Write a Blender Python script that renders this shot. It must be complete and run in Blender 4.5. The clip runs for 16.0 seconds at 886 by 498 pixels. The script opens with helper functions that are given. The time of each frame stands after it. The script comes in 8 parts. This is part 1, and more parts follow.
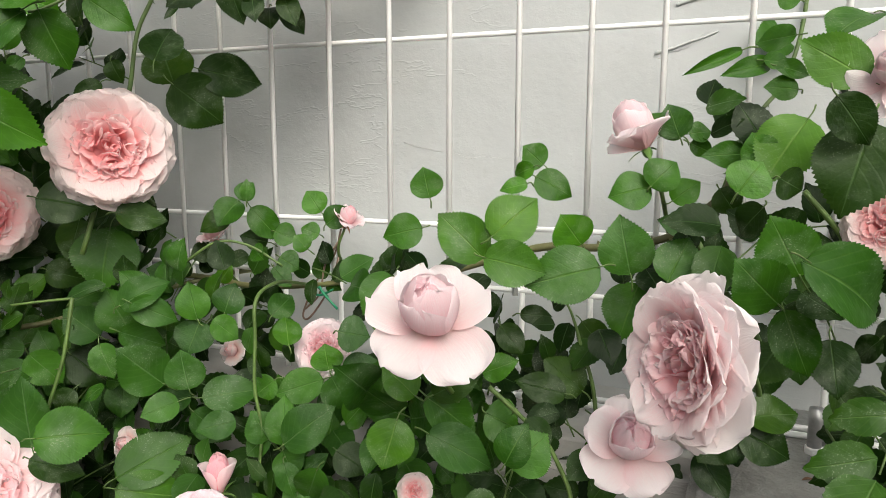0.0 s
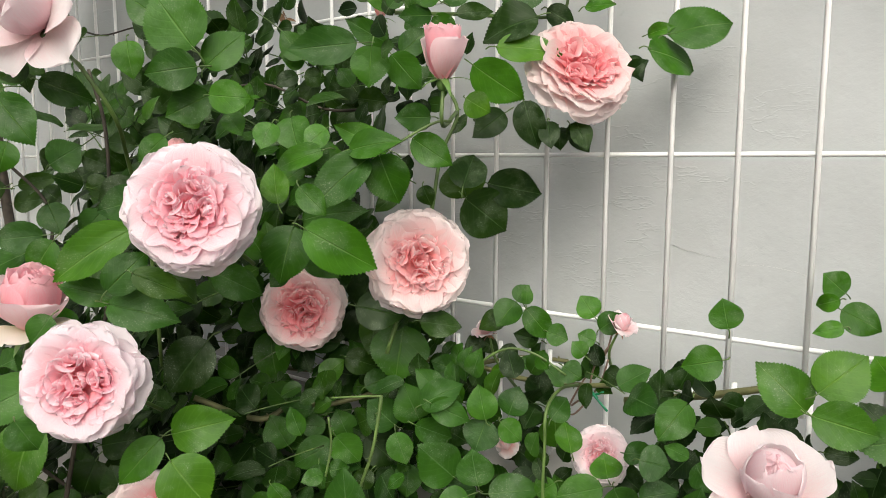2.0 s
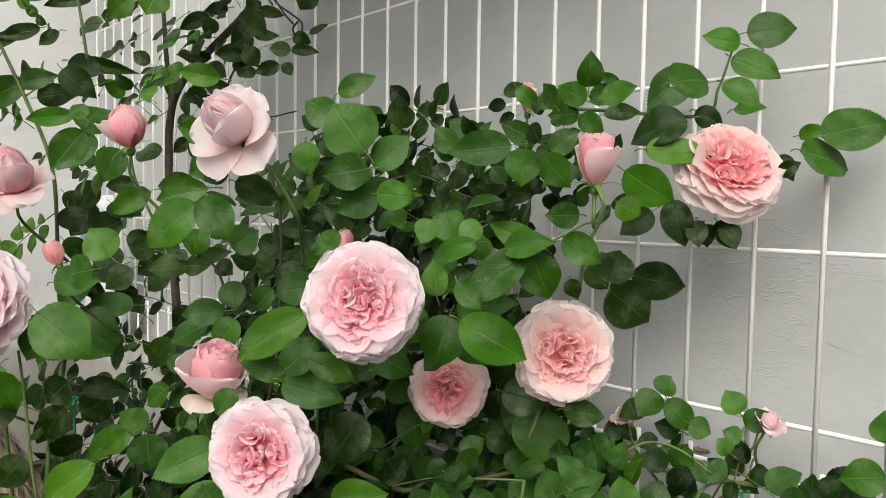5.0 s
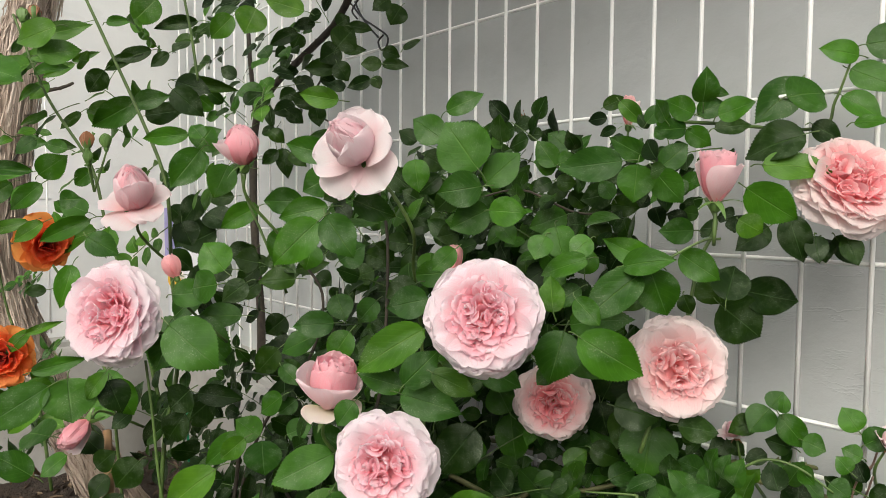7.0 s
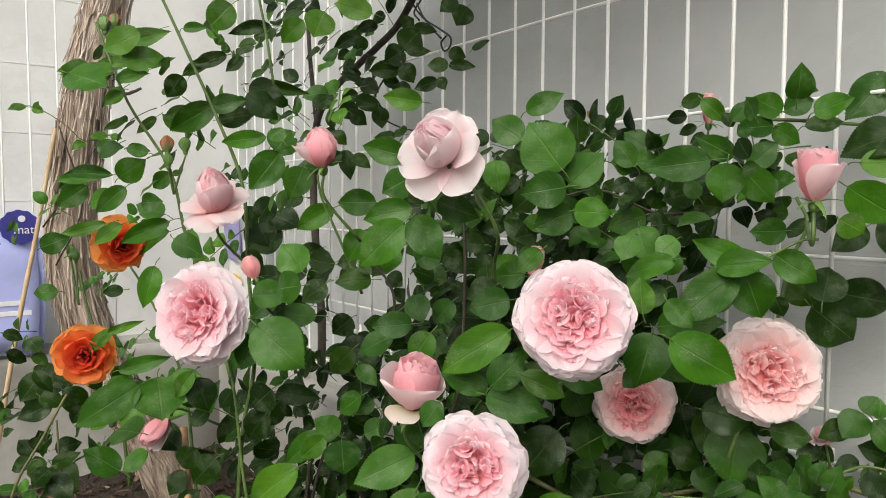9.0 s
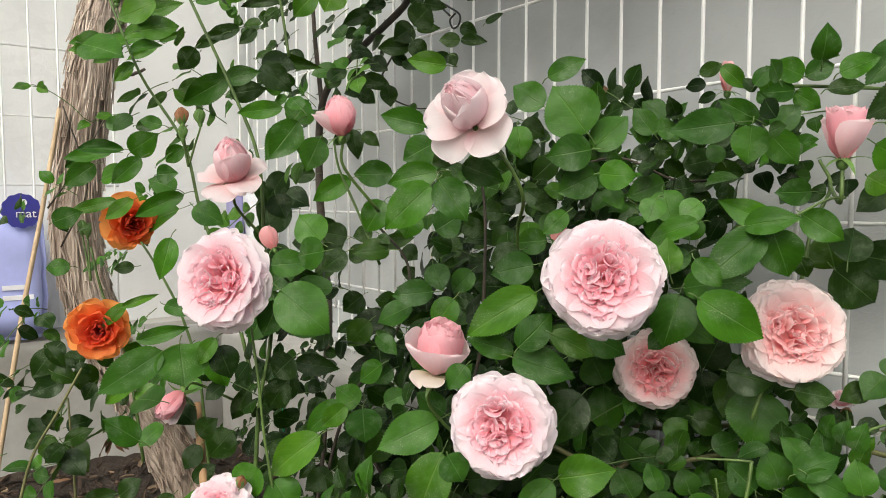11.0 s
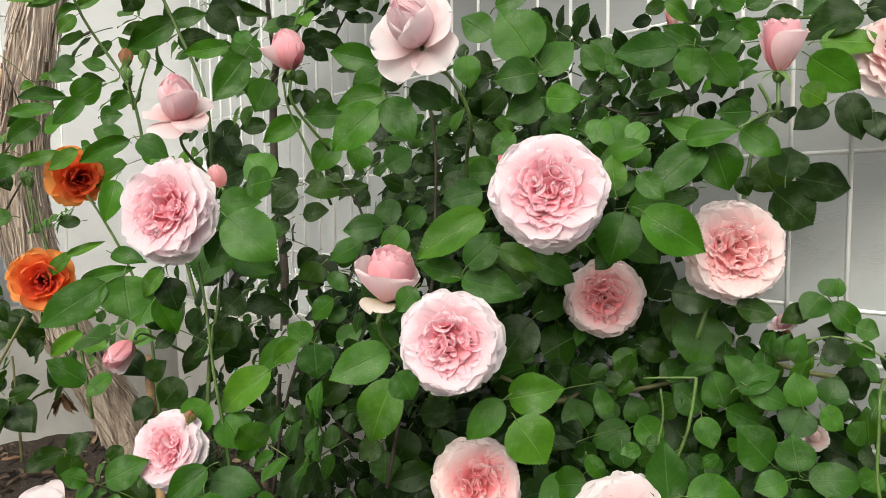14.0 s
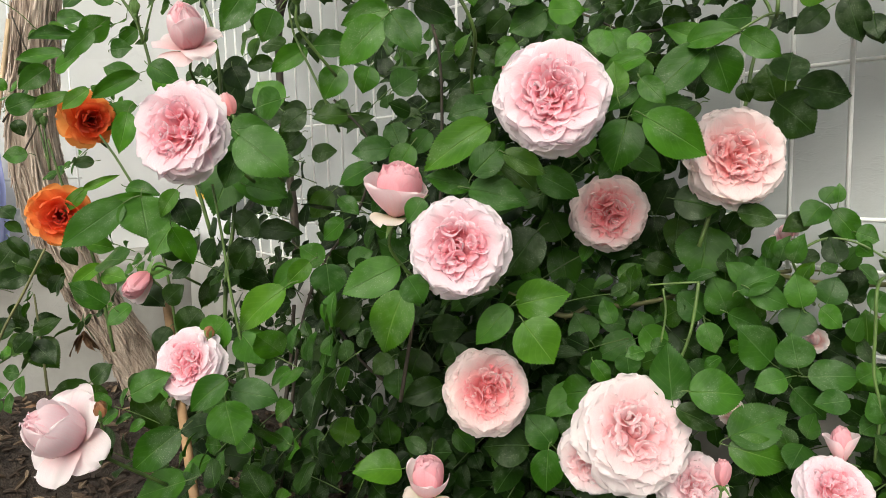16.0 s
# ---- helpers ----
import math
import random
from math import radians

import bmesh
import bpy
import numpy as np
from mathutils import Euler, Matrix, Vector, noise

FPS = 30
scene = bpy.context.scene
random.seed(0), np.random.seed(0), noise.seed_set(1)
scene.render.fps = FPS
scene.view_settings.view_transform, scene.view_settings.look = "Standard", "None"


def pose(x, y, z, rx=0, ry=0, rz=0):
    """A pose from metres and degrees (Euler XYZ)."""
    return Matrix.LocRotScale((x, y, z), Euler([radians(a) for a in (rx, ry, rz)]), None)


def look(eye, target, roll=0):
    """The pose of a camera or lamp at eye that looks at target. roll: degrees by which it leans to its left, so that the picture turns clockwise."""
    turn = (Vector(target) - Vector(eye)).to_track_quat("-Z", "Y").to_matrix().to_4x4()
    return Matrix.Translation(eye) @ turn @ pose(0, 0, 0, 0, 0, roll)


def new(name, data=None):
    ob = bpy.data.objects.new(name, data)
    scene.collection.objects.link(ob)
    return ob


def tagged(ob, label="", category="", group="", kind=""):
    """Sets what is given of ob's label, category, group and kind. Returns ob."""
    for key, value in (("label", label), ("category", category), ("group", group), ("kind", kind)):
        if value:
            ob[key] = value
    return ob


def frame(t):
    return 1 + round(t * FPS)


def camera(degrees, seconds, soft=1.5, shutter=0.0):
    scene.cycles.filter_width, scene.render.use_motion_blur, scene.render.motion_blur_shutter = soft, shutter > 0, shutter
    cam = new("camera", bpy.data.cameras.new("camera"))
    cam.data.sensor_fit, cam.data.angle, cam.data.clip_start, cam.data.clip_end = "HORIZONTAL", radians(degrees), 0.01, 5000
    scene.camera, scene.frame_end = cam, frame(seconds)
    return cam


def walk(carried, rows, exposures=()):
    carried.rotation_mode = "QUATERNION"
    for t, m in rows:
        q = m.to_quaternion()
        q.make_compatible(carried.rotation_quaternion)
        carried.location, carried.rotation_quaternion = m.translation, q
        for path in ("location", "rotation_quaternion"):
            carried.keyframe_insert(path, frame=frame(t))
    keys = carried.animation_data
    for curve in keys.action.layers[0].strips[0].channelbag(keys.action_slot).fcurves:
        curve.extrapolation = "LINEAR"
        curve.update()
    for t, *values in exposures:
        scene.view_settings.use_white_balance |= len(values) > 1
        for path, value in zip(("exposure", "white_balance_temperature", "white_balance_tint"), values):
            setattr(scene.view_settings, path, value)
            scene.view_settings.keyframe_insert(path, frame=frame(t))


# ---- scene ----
cam = camera(63.9, 16.0, soft=0.75)
METRES, EYE, TILT, LEAN, TURN = 0.44, 0.53, 0.0, 0.0, 22.8
ROWS = [
    (0.0, 0.0, 0.0, 0.0, 0.01, -8.63, -0.06),
    (0.5, -0.0565, -0.0243, 0.0418, 2.56, -8.52, -0.05),
    (1.0, -0.1291, -0.028, 0.0917, 6.23, -8.48, 0.04),
    (1.5, -0.1737, -0.0399, 0.1326, 10.13, -8.13, 0.1),
    (2.0, -0.1936, -0.0609, 0.1765, 13.74, -7.31, 0.05),
    (2.5, -0.2065, -0.0824, 0.213, 16.46, -6.14, -0.03),
    (3.0, -0.2148, -0.0946, 0.2432, 18.66, -5.02, -0.21),
    (3.5, -0.2221, -0.1068, 0.254, 20.29, -4.14, -0.44),
    (4.0, -0.2267, -0.1257, 0.2553, 21.51, -3.7, -0.69),
    (6.5, -0.2889, -0.183, 0.2785, 25.43, -3.44, -0.39),
    (7.0, -0.3333, -0.2122, 0.2878, 26.98, -3.39, -0.39),
    (7.5, -0.358, -0.2293, 0.2923, 28.19, -3.35, -0.42),
    (8.0, -0.3728, -0.2336, 0.2892, 29.08, -3.39, -0.4),
    (8.5, -0.3887, -0.2377, 0.283, 29.68, -3.44, -0.28),
    (9.0, -0.407, -0.2503, 0.2897, 30.19, -3.41, -0.1),
    (11.5, -0.4624, -0.2852, 0.1976, 28.98, -4.05, 0.1),
    (12.0, -0.445, -0.2758, 0.1628, 27.95, -4.06, 0.01),
    (12.5, -0.4337, -0.2879, 0.1428, 27.27, -4.11, -0.04),
    (13.0, -0.4276, -0.2876, 0.1151, 26.87, -4.13, -0.0),
    (13.5, -0.4232, -0.2758, 0.107, 26.61, -4.18, 0.21),
    (14.0, -0.4319, -0.2796, 0.096, 26.55, -4.24, 0.5),
    (14.5, -0.4307, -0.2841, 0.0749, 26.69, -4.59, 0.82),
    (15.0, -0.4232, -0.3011, 0.0469, 26.86, -5.15, 1.07),
    (15.5, -0.4149, -0.3105, 0.0131, 27.1, -5.94, 1.32),
    (16.0, -0.4113, -0.3213, -0.0084, 27.13, -6.81, 1.66),
]
WALK = [(t, pose(0, 0, EYE, TILT, LEAN, TURN) @ pose(METRES * x, METRES * y, METRES * z, 90 + pitch, roll, yaw)) for t, x, y, z, yaw, pitch, roll in ROWS]
walk(cam, WALK, exposures=((0.0, 0.30, 6350, 4), (2.5, 0.20, 6350, 4), (4.0, 0.10, 6350, 4), (7.0, 0.06, 6350, 4), (11.5, 0.20, 6350, 3), (16.0, 0.28, 6350, 2)))

# ---- daylight under a bright overcast sky ----
world = bpy.data.worlds.new("sky")
scene.world = world
world.use_nodes = True
wt = world.node_tree
sky = wt.nodes.new("ShaderNodeTexSky")
sky.sky_type = "NISHITA"
sky.sun_disc = False
sky.sun_elevation, sky.sun_rotation = radians(42), radians(146)
sky.air_density, sky.dust_density, sky.ozone_density = 0.6, 7.0, 0.5
wt.links.new(sky.outputs[0], wt.nodes["Background"].inputs[0])
wt.nodes["Background"].inputs[1].default_value = 0.125
sun_data = bpy.data.lights.new("sun", "SUN")
sun_data.energy, sun_data.angle, sun_data.color = 1.85, radians(50), (1.0, 0.97, 0.92)
sun = new("sun", sun_data)
sun.matrix_world = look((2.6, -4.0, 5.0), (-0.4, 0.4, 0.4))

# ---- materials ----
def material(name):
    m = bpy.data.materials.new(name)
    m.use_nodes = True
    return m, m.node_tree.nodes, m.node_tree.links, m.node_tree.nodes["Principled BSDF"]


def noise_node(n, l, scale, detail=4.0, rough=0.55, coord="Object", stretch=None):
    tc = n.new("ShaderNodeTexCoord")
    t = n.new("ShaderNodeTexNoise")
    t.inputs["Scale"].default_value, t.inputs["Detail"].default_value, t.inputs["Roughness"].default_value = scale, detail, rough
    src = tc.outputs[coord]
    if stretch:
        mp = n.new("ShaderNodeMapping")
        mp.inputs["Scale"].default_value = stretch
        l.new(src, mp.inputs[0])
        src = mp.outputs[0]
    l.new(src, t.inputs["Vector"])
    return t


def ramp_node(n, l, src, stops):
    r = n.new("ShaderNodeValToRGB")
    e = r.color_ramp.elements
    while len(e) < len(stops):
        e.new(0.5)
    for el, (p, c) in zip(e, stops):
        el.position, el.color = p, (*c, 1)
    l.new(src, r.inputs[0])
    return r


def mix_node(n, l, fac, a, b, mode="MIX"):
    m = n.new("ShaderNodeMix")
    m.data_type, m.blend_type = "RGBA", mode
    for sock, v in ((m.inputs[0], fac), (m.inputs[6], a), (m.inputs[7], b)):
        if isinstance(v, (int, float)):
            sock.default_value = v
        elif isinstance(v, tuple):
            sock.default_value = (*v, 1)
        else:
            l.new(v, sock)
    return m.outputs[2]


def math_node(n, l, op, a, b=0.0, c=0.0):
    m = n.new("ShaderNodeMath")
    m.operation = op
    for sock, v in zip(m.inputs, (a, b, c)):
        if isinstance(v, (int, float)):
            sock.default_value = v
        else:
            l.new(v, sock)
    return m.outputs[0]


def bump_node(n, l, bsdf, height, strength, distance):
    b = n.new("ShaderNodeBump")
    b.inputs["Strength"].default_value, b.inputs["Distance"].default_value = strength, distance
    l.new(height, b.inputs["Height"])
    l.new(b.outputs[0], bsdf.inputs["Normal"])
    return b


def plaster(name, light, dark, relief):
    """Hand-troweled plaster: smooth fields, a few ridges where the trowel lifted, hairline cracks and grains."""
    m, n, l, p = material(name)
    big = noise_node(n, l, 2.6, 5.0, 0.6)
    fine = noise_node(n, l, 70.0, 5.0, 0.65)
    field = noise_node(n, l, 5.5, 3.0, 0.5)
    wisps = noise_node(n, l, 20.0, 4.0, 0.6, stretch=(0.55, 1.0, 1.9))
    where = noise_node(n, l, 4.0, 2.0, 0.5)
    crack = noise_node(n, l, 3.3, 4.0, 0.6, stretch=(1.0, 1.0, 1.6))
    c = ramp_node(n, l, big.outputs[0], ((0.32, dark), (0.62, light)))
    spots = ramp_node(n, l, fine.outputs[0], ((0.24, (0.80, 0.80, 0.78)), (0.34, (1, 1, 1))))
    line = math_node(n, l, "ABSOLUTE", math_node(n, l, "SUBTRACT", crack.outputs[0], 0.52))
    hair = math_node(n, l, "MULTIPLY", math_node(n, l, "LESS_THAN", line, 0.02), 0.05)
    col = mix_node(n, l, 0.5, c.outputs[0], spots.outputs[0], "MULTIPLY")
    l.new(mix_node(n, l, hair, col, (0.30, 0.30, 0.29)), p.inputs["Base Color"])
    p.inputs["Roughness"].default_value = 0.85
    ridge = math_node(n, l, "MINIMUM", math_node(n, l, "ABSOLUTE", math_node(n, l, "SUBTRACT", wisps.outputs[0], 0.5)), 0.02)
    some = math_node(n, l, "MULTIPLY", math_node(n, l, "SMOOTH_MIN", math_node(n, l, "MAXIMUM", math_node(n, l, "SUBTRACT", where.outputs[0], 0.52), 0.0), 0.12, 0.05), 8.0)
    trowel = noise_node(n, l, 17.0, 7.0, 0.62)
    h = math_node(n, l, "ADD", math_node(n, l, "MULTIPLY", field.outputs[0], 0.7), math_node(n, l, "MULTIPLY", fine.outputs[0], 0.06))
    h = math_node(n, l, "ADD", h, math_node(n, l, "MULTIPLY", trowel.outputs[0], 0.17))
    h = math_node(n, l, "SUBTRACT", h, math_node(n, l, "MULTIPLY", math_node(n, l, "MULTIPLY", ridge, some), 1.2))
    bump_node(n, l, p, h, relief, 0.012)
    return m


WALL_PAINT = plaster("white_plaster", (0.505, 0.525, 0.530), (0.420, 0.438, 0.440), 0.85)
# same white plaster, lightened to paint in the stronger light on the west wall
WEST_PAINT_LIT = plaster("white_plaster_lit", (0.79, 0.80, 0.80), (0.68, 0.69, 0.69), 0.7)
PLINTH_PAINT = plaster("plinth_plaster", (0.44, 0.435, 0.415), (0.24, 0.228, 0.205), 1.0)


def concrete_material():
    m, n, l, p = material("rough_concrete")
    a, b = noise_node(n, l, 7.0, 8.0, 0.7), noise_node(n, l, 90.0, 4.0, 0.7)
    c = ramp_node(n, l, a.outputs[0], ((0.3, (0.30, 0.30, 0.28)), (0.7, (0.50, 0.50, 0.48))))
    l.new(mix_node(n, l, 0.35, c.outputs[0], b.outputs[0], "MULTIPLY"), p.inputs["Base Color"])
    p.inputs["Roughness"].default_value = 0.9
    bump_node(n, l, p, math_node(n, l, "ADD", a.outputs[0], math_node(n, l, "MULTIPLY", b.outputs[0], 0.4)), 0.8, 0.01)
    return m


CONCRETE = concrete_material()


def soil_material():
    m, n, l, p = material("dark_soil")
    a, b = noise_node(n, l, 14.0, 9.0, 0.75), noise_node(n, l, 130.0, 3.0, 0.7)
    c = ramp_node(n, l, a.outputs[0], ((0.3, (0.030, 0.020, 0.014)), (0.55, (0.075, 0.052, 0.036)), (0.8, (0.15, 0.115, 0.085))))
    l.new(mix_node(n, l, 0.5, c.outputs[0], b.outputs[0], "MULTIPLY"), p.inputs["Base Color"])
    p.inputs["Roughness"].default_value = 0.95
    bump_node(n, l, p, math_node(n, l, "ADD", a.outputs[0], b.outputs[0]), 1.0, 0.02)
    return m


SOIL = soil_material()


def plain(name, color, rough, vary=0.15, scale=25.0, metal=0.0, bump=0.0):
    m, n, l, p = material(name)
    a = noise_node(n, l, scale, 5.0, 0.6)
    lo, hi = tuple(c * (1 - vary) for c in color), tuple(min(1, c * (1 + vary)) for c in color)
    r = ramp_node(n, l, a.outputs[0], ((0.3, lo), (0.7, hi)))
    l.new(r.outputs[0], p.inputs["Base Color"])
    p.inputs["Roughness"].default_value, p.inputs["Metallic"].default_value = rough, metal
    if bump:
        bump_node(n, l, p, a.outputs[0], bump, 0.002)
    return m


WIRE_COAT = plain("white_coated_wire", (0.93, 0.93, 0.92), 0.35, 0.04, 60.0)
STEEL = plain("galvanised_steel", (0.42, 0.42, 0.42), 0.4, 0.25, 80.0, 0.8)
BLACK_WIRE = plain("black_wire", (0.03, 0.03, 0.032), 0.45, 0.3, 120.0)
BROWN_TIE = plain("brown_twist_tie", (0.20, 0.13, 0.10), 0.6, 0.3, 200.0)
GREEN_TIE = plain("green_plastic_tie", (0.01, 0.22, 0.10), 0.4, 0.2, 100.0)
CANE_GREEN = plain("green_cane", (0.080, 0.135, 0.030), 0.5, 0.40, 60.0, 0, 0.3)
CANE_OLIVE = plain("olive_cane", (0.13, 0.13, 0.05), 0.6, 0.4, 45.0, 0, 0.4)
CANE_DARK = plain("old_dark_cane", (0.045, 0.035, 0.025), 0.75, 0.45, 70.0, 0, 0.7)
STAKE_WOOD = plain("stake_wood", (0.33, 0.20, 0.10), 0.7, 0.3, 40.0, 0, 0.5)
BAMBOO = plain("pale_bamboo", (0.50, 0.37, 0.23), 0.55, 0.2, 30.0, 0, 0.3)
SEPAL = plain("green_sepal", (0.10, 0.19, 0.04), 0.5, 0.25, 90.0)
SEPAL_RED = plain("reddish_sepal", (0.28, 0.12, 0.055), 0.5, 0.35, 90.0)
DEAD_LEAF = plain("dry_brown_leaf", (0.22, 0.12, 0.065), 0.8, 0.5, 40.0, 0, 0.6)


CRACK = plain("crack_line", (0.46, 0.46, 0.455), 0.9, 0.15, 200.0)


def bark_material():
    m, n, l, p = material("shaggy_bark")
    a = noise_node(n, l, 48.0, 8.0, 0.7, stretch=(1.0, 1.0, 0.09))
    b = noise_node(n, l, 6.0, 5.0, 0.6, stretch=(1.0, 1.0, 0.5))
    c = ramp_node(n, l, a.outputs[0], ((0.33, (0.11, 0.077, 0.058)), (0.44, (0.46, 0.365, 0.30)), (0.61, (0.77, 0.66, 0.57))))
    d = ramp_node(n, l, b.outputs[0], ((0.3, (0.72, 0.68, 0.64)), (0.7, (1, 1, 1))))
    l.new(mix_node(n, l, 0.8, c.outputs[0], d.outputs[0], "MULTIPLY"), p.inputs["Base Color"])
    p.inputs["Roughness"].default_value = 0.9
    bump_node(n, l, p, a.outputs[0], 1.0, 0.012)
    return m


BARK = bark_material()


def leaf_material(name, low, high, vein, island=False, gloss=0.48, sheen=0.19):
    """A leaf with a pale midrib, side veins, blotches and a few lime specks."""
    m, n, l, p = material(name)
    uv = n.new("ShaderNodeUVMap")
    uv.uv_map = "leaf"
    sep = n.new("ShaderNodeSeparateXYZ")
    l.new(uv.outputs[0], sep.inputs[0])
    off = math_node(n, l, "ABSOLUTE", math_node(n, l, "SUBTRACT", sep.outputs[0], 0.5))
    rib = math_node(n, l, "SUBTRACT", 1.0, math_node(n, l, "SMOOTH_MIN", math_node(n, l, "MULTIPLY", off, 40.0), 1.0, 0.2))
    wave = math_node(n, l, "SINE", math_node(n, l, "SUBTRACT", math_node(n, l, "MULTIPLY", sep.outputs[1], 44.0), math_node(n, l, "MULTIPLY", off, 34.0)))
    side = math_node(n, l, "POWER", math_node(n, l, "MAXIMUM", wave, 0.0), 7.0)
    rnd = n.new("ShaderNodeNewGeometry").outputs["Random Per Island"] if island else n.new("ShaderNodeObjectInfo").outputs["Random"]
    tone = ramp_node(n, l, rnd, ((0.0, low), (0.75, tuple((a + b) / 2 for a, b in zip(low, high))), (1.0, high)))
    shift = n.new("ShaderNodeVectorMath")
    shift.operation = "ADD"
    l.new(n.new("ShaderNodeTexCoord").outputs["Object"], shift.inputs[0])
    if not island:
        l.new(math_node(n, l, "MULTIPLY", rnd, 90.0), shift.inputs[1])
    unit = 25.0 if island else 1.0

    def spot(scale, detail):
        t = n.new("ShaderNodeTexNoise")
        t.inputs["Scale"].default_value, t.inputs["Detail"].default_value = scale * unit, detail
        l.new(shift.outputs[0], t.inputs["Vector"])
        return t.outputs[0]

    blot = spot(3.0, 4.0)
    c = mix_node(n, l, 0.75, tone.outputs[0], ramp_node(n, l, blot, ((0.3, (0.62, 0.70, 0.60)), (0.7, (1.2, 1.14, 1.1)))).outputs[0], "MULTIPLY")
    c = mix_node(n, l, math_node(n, l, "MULTIPLY", side, 0.05), c, vein)
    c = mix_node(n, l, math_node(n, l, "MULTIPLY", math_node(n, l, "MAXIMUM", rib, 0.0), 0.36), c, vein)
    dust = ramp_node(n, l, spot(2.2, 3.0), ((0.50, (0, 0, 0)), (0.66, (1, 1, 1)))).outputs[0]
    dots = ramp_node(n, l, spot(48.0, 2.0), ((0.60, (0, 0, 0)), (0.68, (1, 1, 1)))).outputs[0]
    c = mix_node(n, l, math_node(n, l, "MULTIPLY", math_node(n, l, "MULTIPLY", dust, dots), 0.30), c, (0.42, 0.46, 0.38))
    c = mix_node(n, l, math_node(n, l, "MULTIPLY", dust, 0.12), c, (0.26, 0.32, 0.22))
    l.new(c, p.inputs["Base Color"])
    p.inputs["Roughness"].default_value = gloss
    p.inputs["Specular IOR Level"].default_value = sheen
    h = math_node(n, l, "SUBTRACT", math_node(n, l, "MULTIPLY", spot(9.0, 3.0), 0.6), math_node(n, l, "ADD", math_node(n, l, "MULTIPLY", rib, 0.7), math_node(n, l, "MULTIPLY", side, 0.05)))
    bump_node(n, l, p, h, 0.5, 0.0015)
    tr = n.new("ShaderNodeBsdfTranslucent")
    l.new(mix_node(n, l, 1.0, c, (1.7, 1.8, 0.5), "MULTIPLY"), tr.inputs[0])
    mx = n.new("ShaderNodeMixShader")
    mx.inputs[0].default_value = 0.13
    l.new(p.outputs[0], mx.inputs[1])
    l.new(tr.outputs[0], mx.inputs[2])
    l.new(mx.outputs[0], n["Material Output"].inputs[0])
    return m


LEAF_MID = leaf_material("rose_leaf", (0.019, 0.068, 0.004), (0.055, 0.170, 0.008), (0.16, 0.27, 0.08), gloss=0.42)
LEAF_BRIGHT = leaf_material("young_rose_leaf", (0.038, 0.114, 0.006), (0.076, 0.186, 0.011), (0.22, 0.35, 0.10), gloss=0.42)
# for leaves of a dark green and for leaves darkened as in deep shade
LEAF_DARK = leaf_material("dark_shaded_leaf", (0.009, 0.026, 0.003), (0.027, 0.066, 0.005), (0.09, 0.16, 0.06), gloss=0.38, sheen=0.14)
LEAF_DUSTY = leaf_material("dusty_rose_leaf", (0.019, 0.067, 0.006), (0.049, 0.142, 0.013), (0.15, 0.24, 0.10), gloss=0.48)
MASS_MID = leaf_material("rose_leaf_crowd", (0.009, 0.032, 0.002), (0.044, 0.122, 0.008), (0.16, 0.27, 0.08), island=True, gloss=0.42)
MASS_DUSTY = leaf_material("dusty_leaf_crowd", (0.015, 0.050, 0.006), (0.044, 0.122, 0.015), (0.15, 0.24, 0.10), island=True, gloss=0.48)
# green darkened to paint in the shade deep among the leaves
LEAF_MASS = leaf_material("shaded_leaf_mass", (0.004, 0.013, 0.0015), (0.022, 0.064, 0.005), (0.09, 0.17, 0.06), island=True, gloss=0.42, sheen=0.12)


def petal_material(name, heart, mid, rim, blush):
    """Petals run from the heart's colour to the rim's by the pigment layer, with fine lengthwise veins."""
    m, n, l, p = material(name)
    att = n.new("ShaderNodeAttribute")
    att.attribute_name = "pigment"
    sep = n.new("ShaderNodeSeparateColor")
    l.new(att.outputs["Color"], sep.inputs[0])
    uv = n.new("ShaderNodeUVMap")
    uv.uv_map = "leaf"
    mp = n.new("ShaderNodeMapping")
    mp.inputs["Scale"].default_value = (16.0, 1.2, 1.0)
    l.new(uv.outputs[0], mp.inputs[0])
    vn = n.new("ShaderNodeTexNoise")
    vn.inputs["Scale"].default_value, vn.inputs["Detail"].default_value = 3.0, 4.0
    l.new(mp.outputs[0], vn.inputs["Vector"])
    blot = noise_node(n, l, 70.0, 3.0, 0.5)
    f = math_node(n, l, "ADD", sep.outputs[0], math_node(n, l, "MULTIPLY", math_node(n, l, "SUBTRACT", blot.outputs[0], 0.5), 0.35))
    f = math_node(n, l, "ADD", f, math_node(n, l, "MULTIPLY", math_node(n, l, "SUBTRACT", vn.outputs[0], 0.5), 0.34))
    c = ramp_node(n, l, f, ((0.0, heart), (0.44, mid), (0.92, rim)))
    c = mix_node(n, l, math_node(n, l, "MULTIPLY", sep.outputs[1], 0.55), c.outputs[0], blush)
    l.new(c, p.inputs["Base Color"])
    p.inputs["Roughness"].default_value = 0.6
    p.inputs["Specular IOR Level"].default_value = 0.25
    p.inputs["Sheen Weight"].default_value = 0.15
    bump_node(n, l, p, vn.outputs[0], 0.45, 0.0011)
    tr = n.new("ShaderNodeBsdfTranslucent")
    l.new(c, tr.inputs[0])
    mx = n.new("ShaderNodeMixShader")
    mx.inputs[0].default_value = 0.5
    l.new(p.outputs[0], mx.inputs[1])
    l.new(tr.outputs[0], mx.inputs[2])
    l.new(mx.outputs[0], n["Material Output"].inputs[0])
    return m


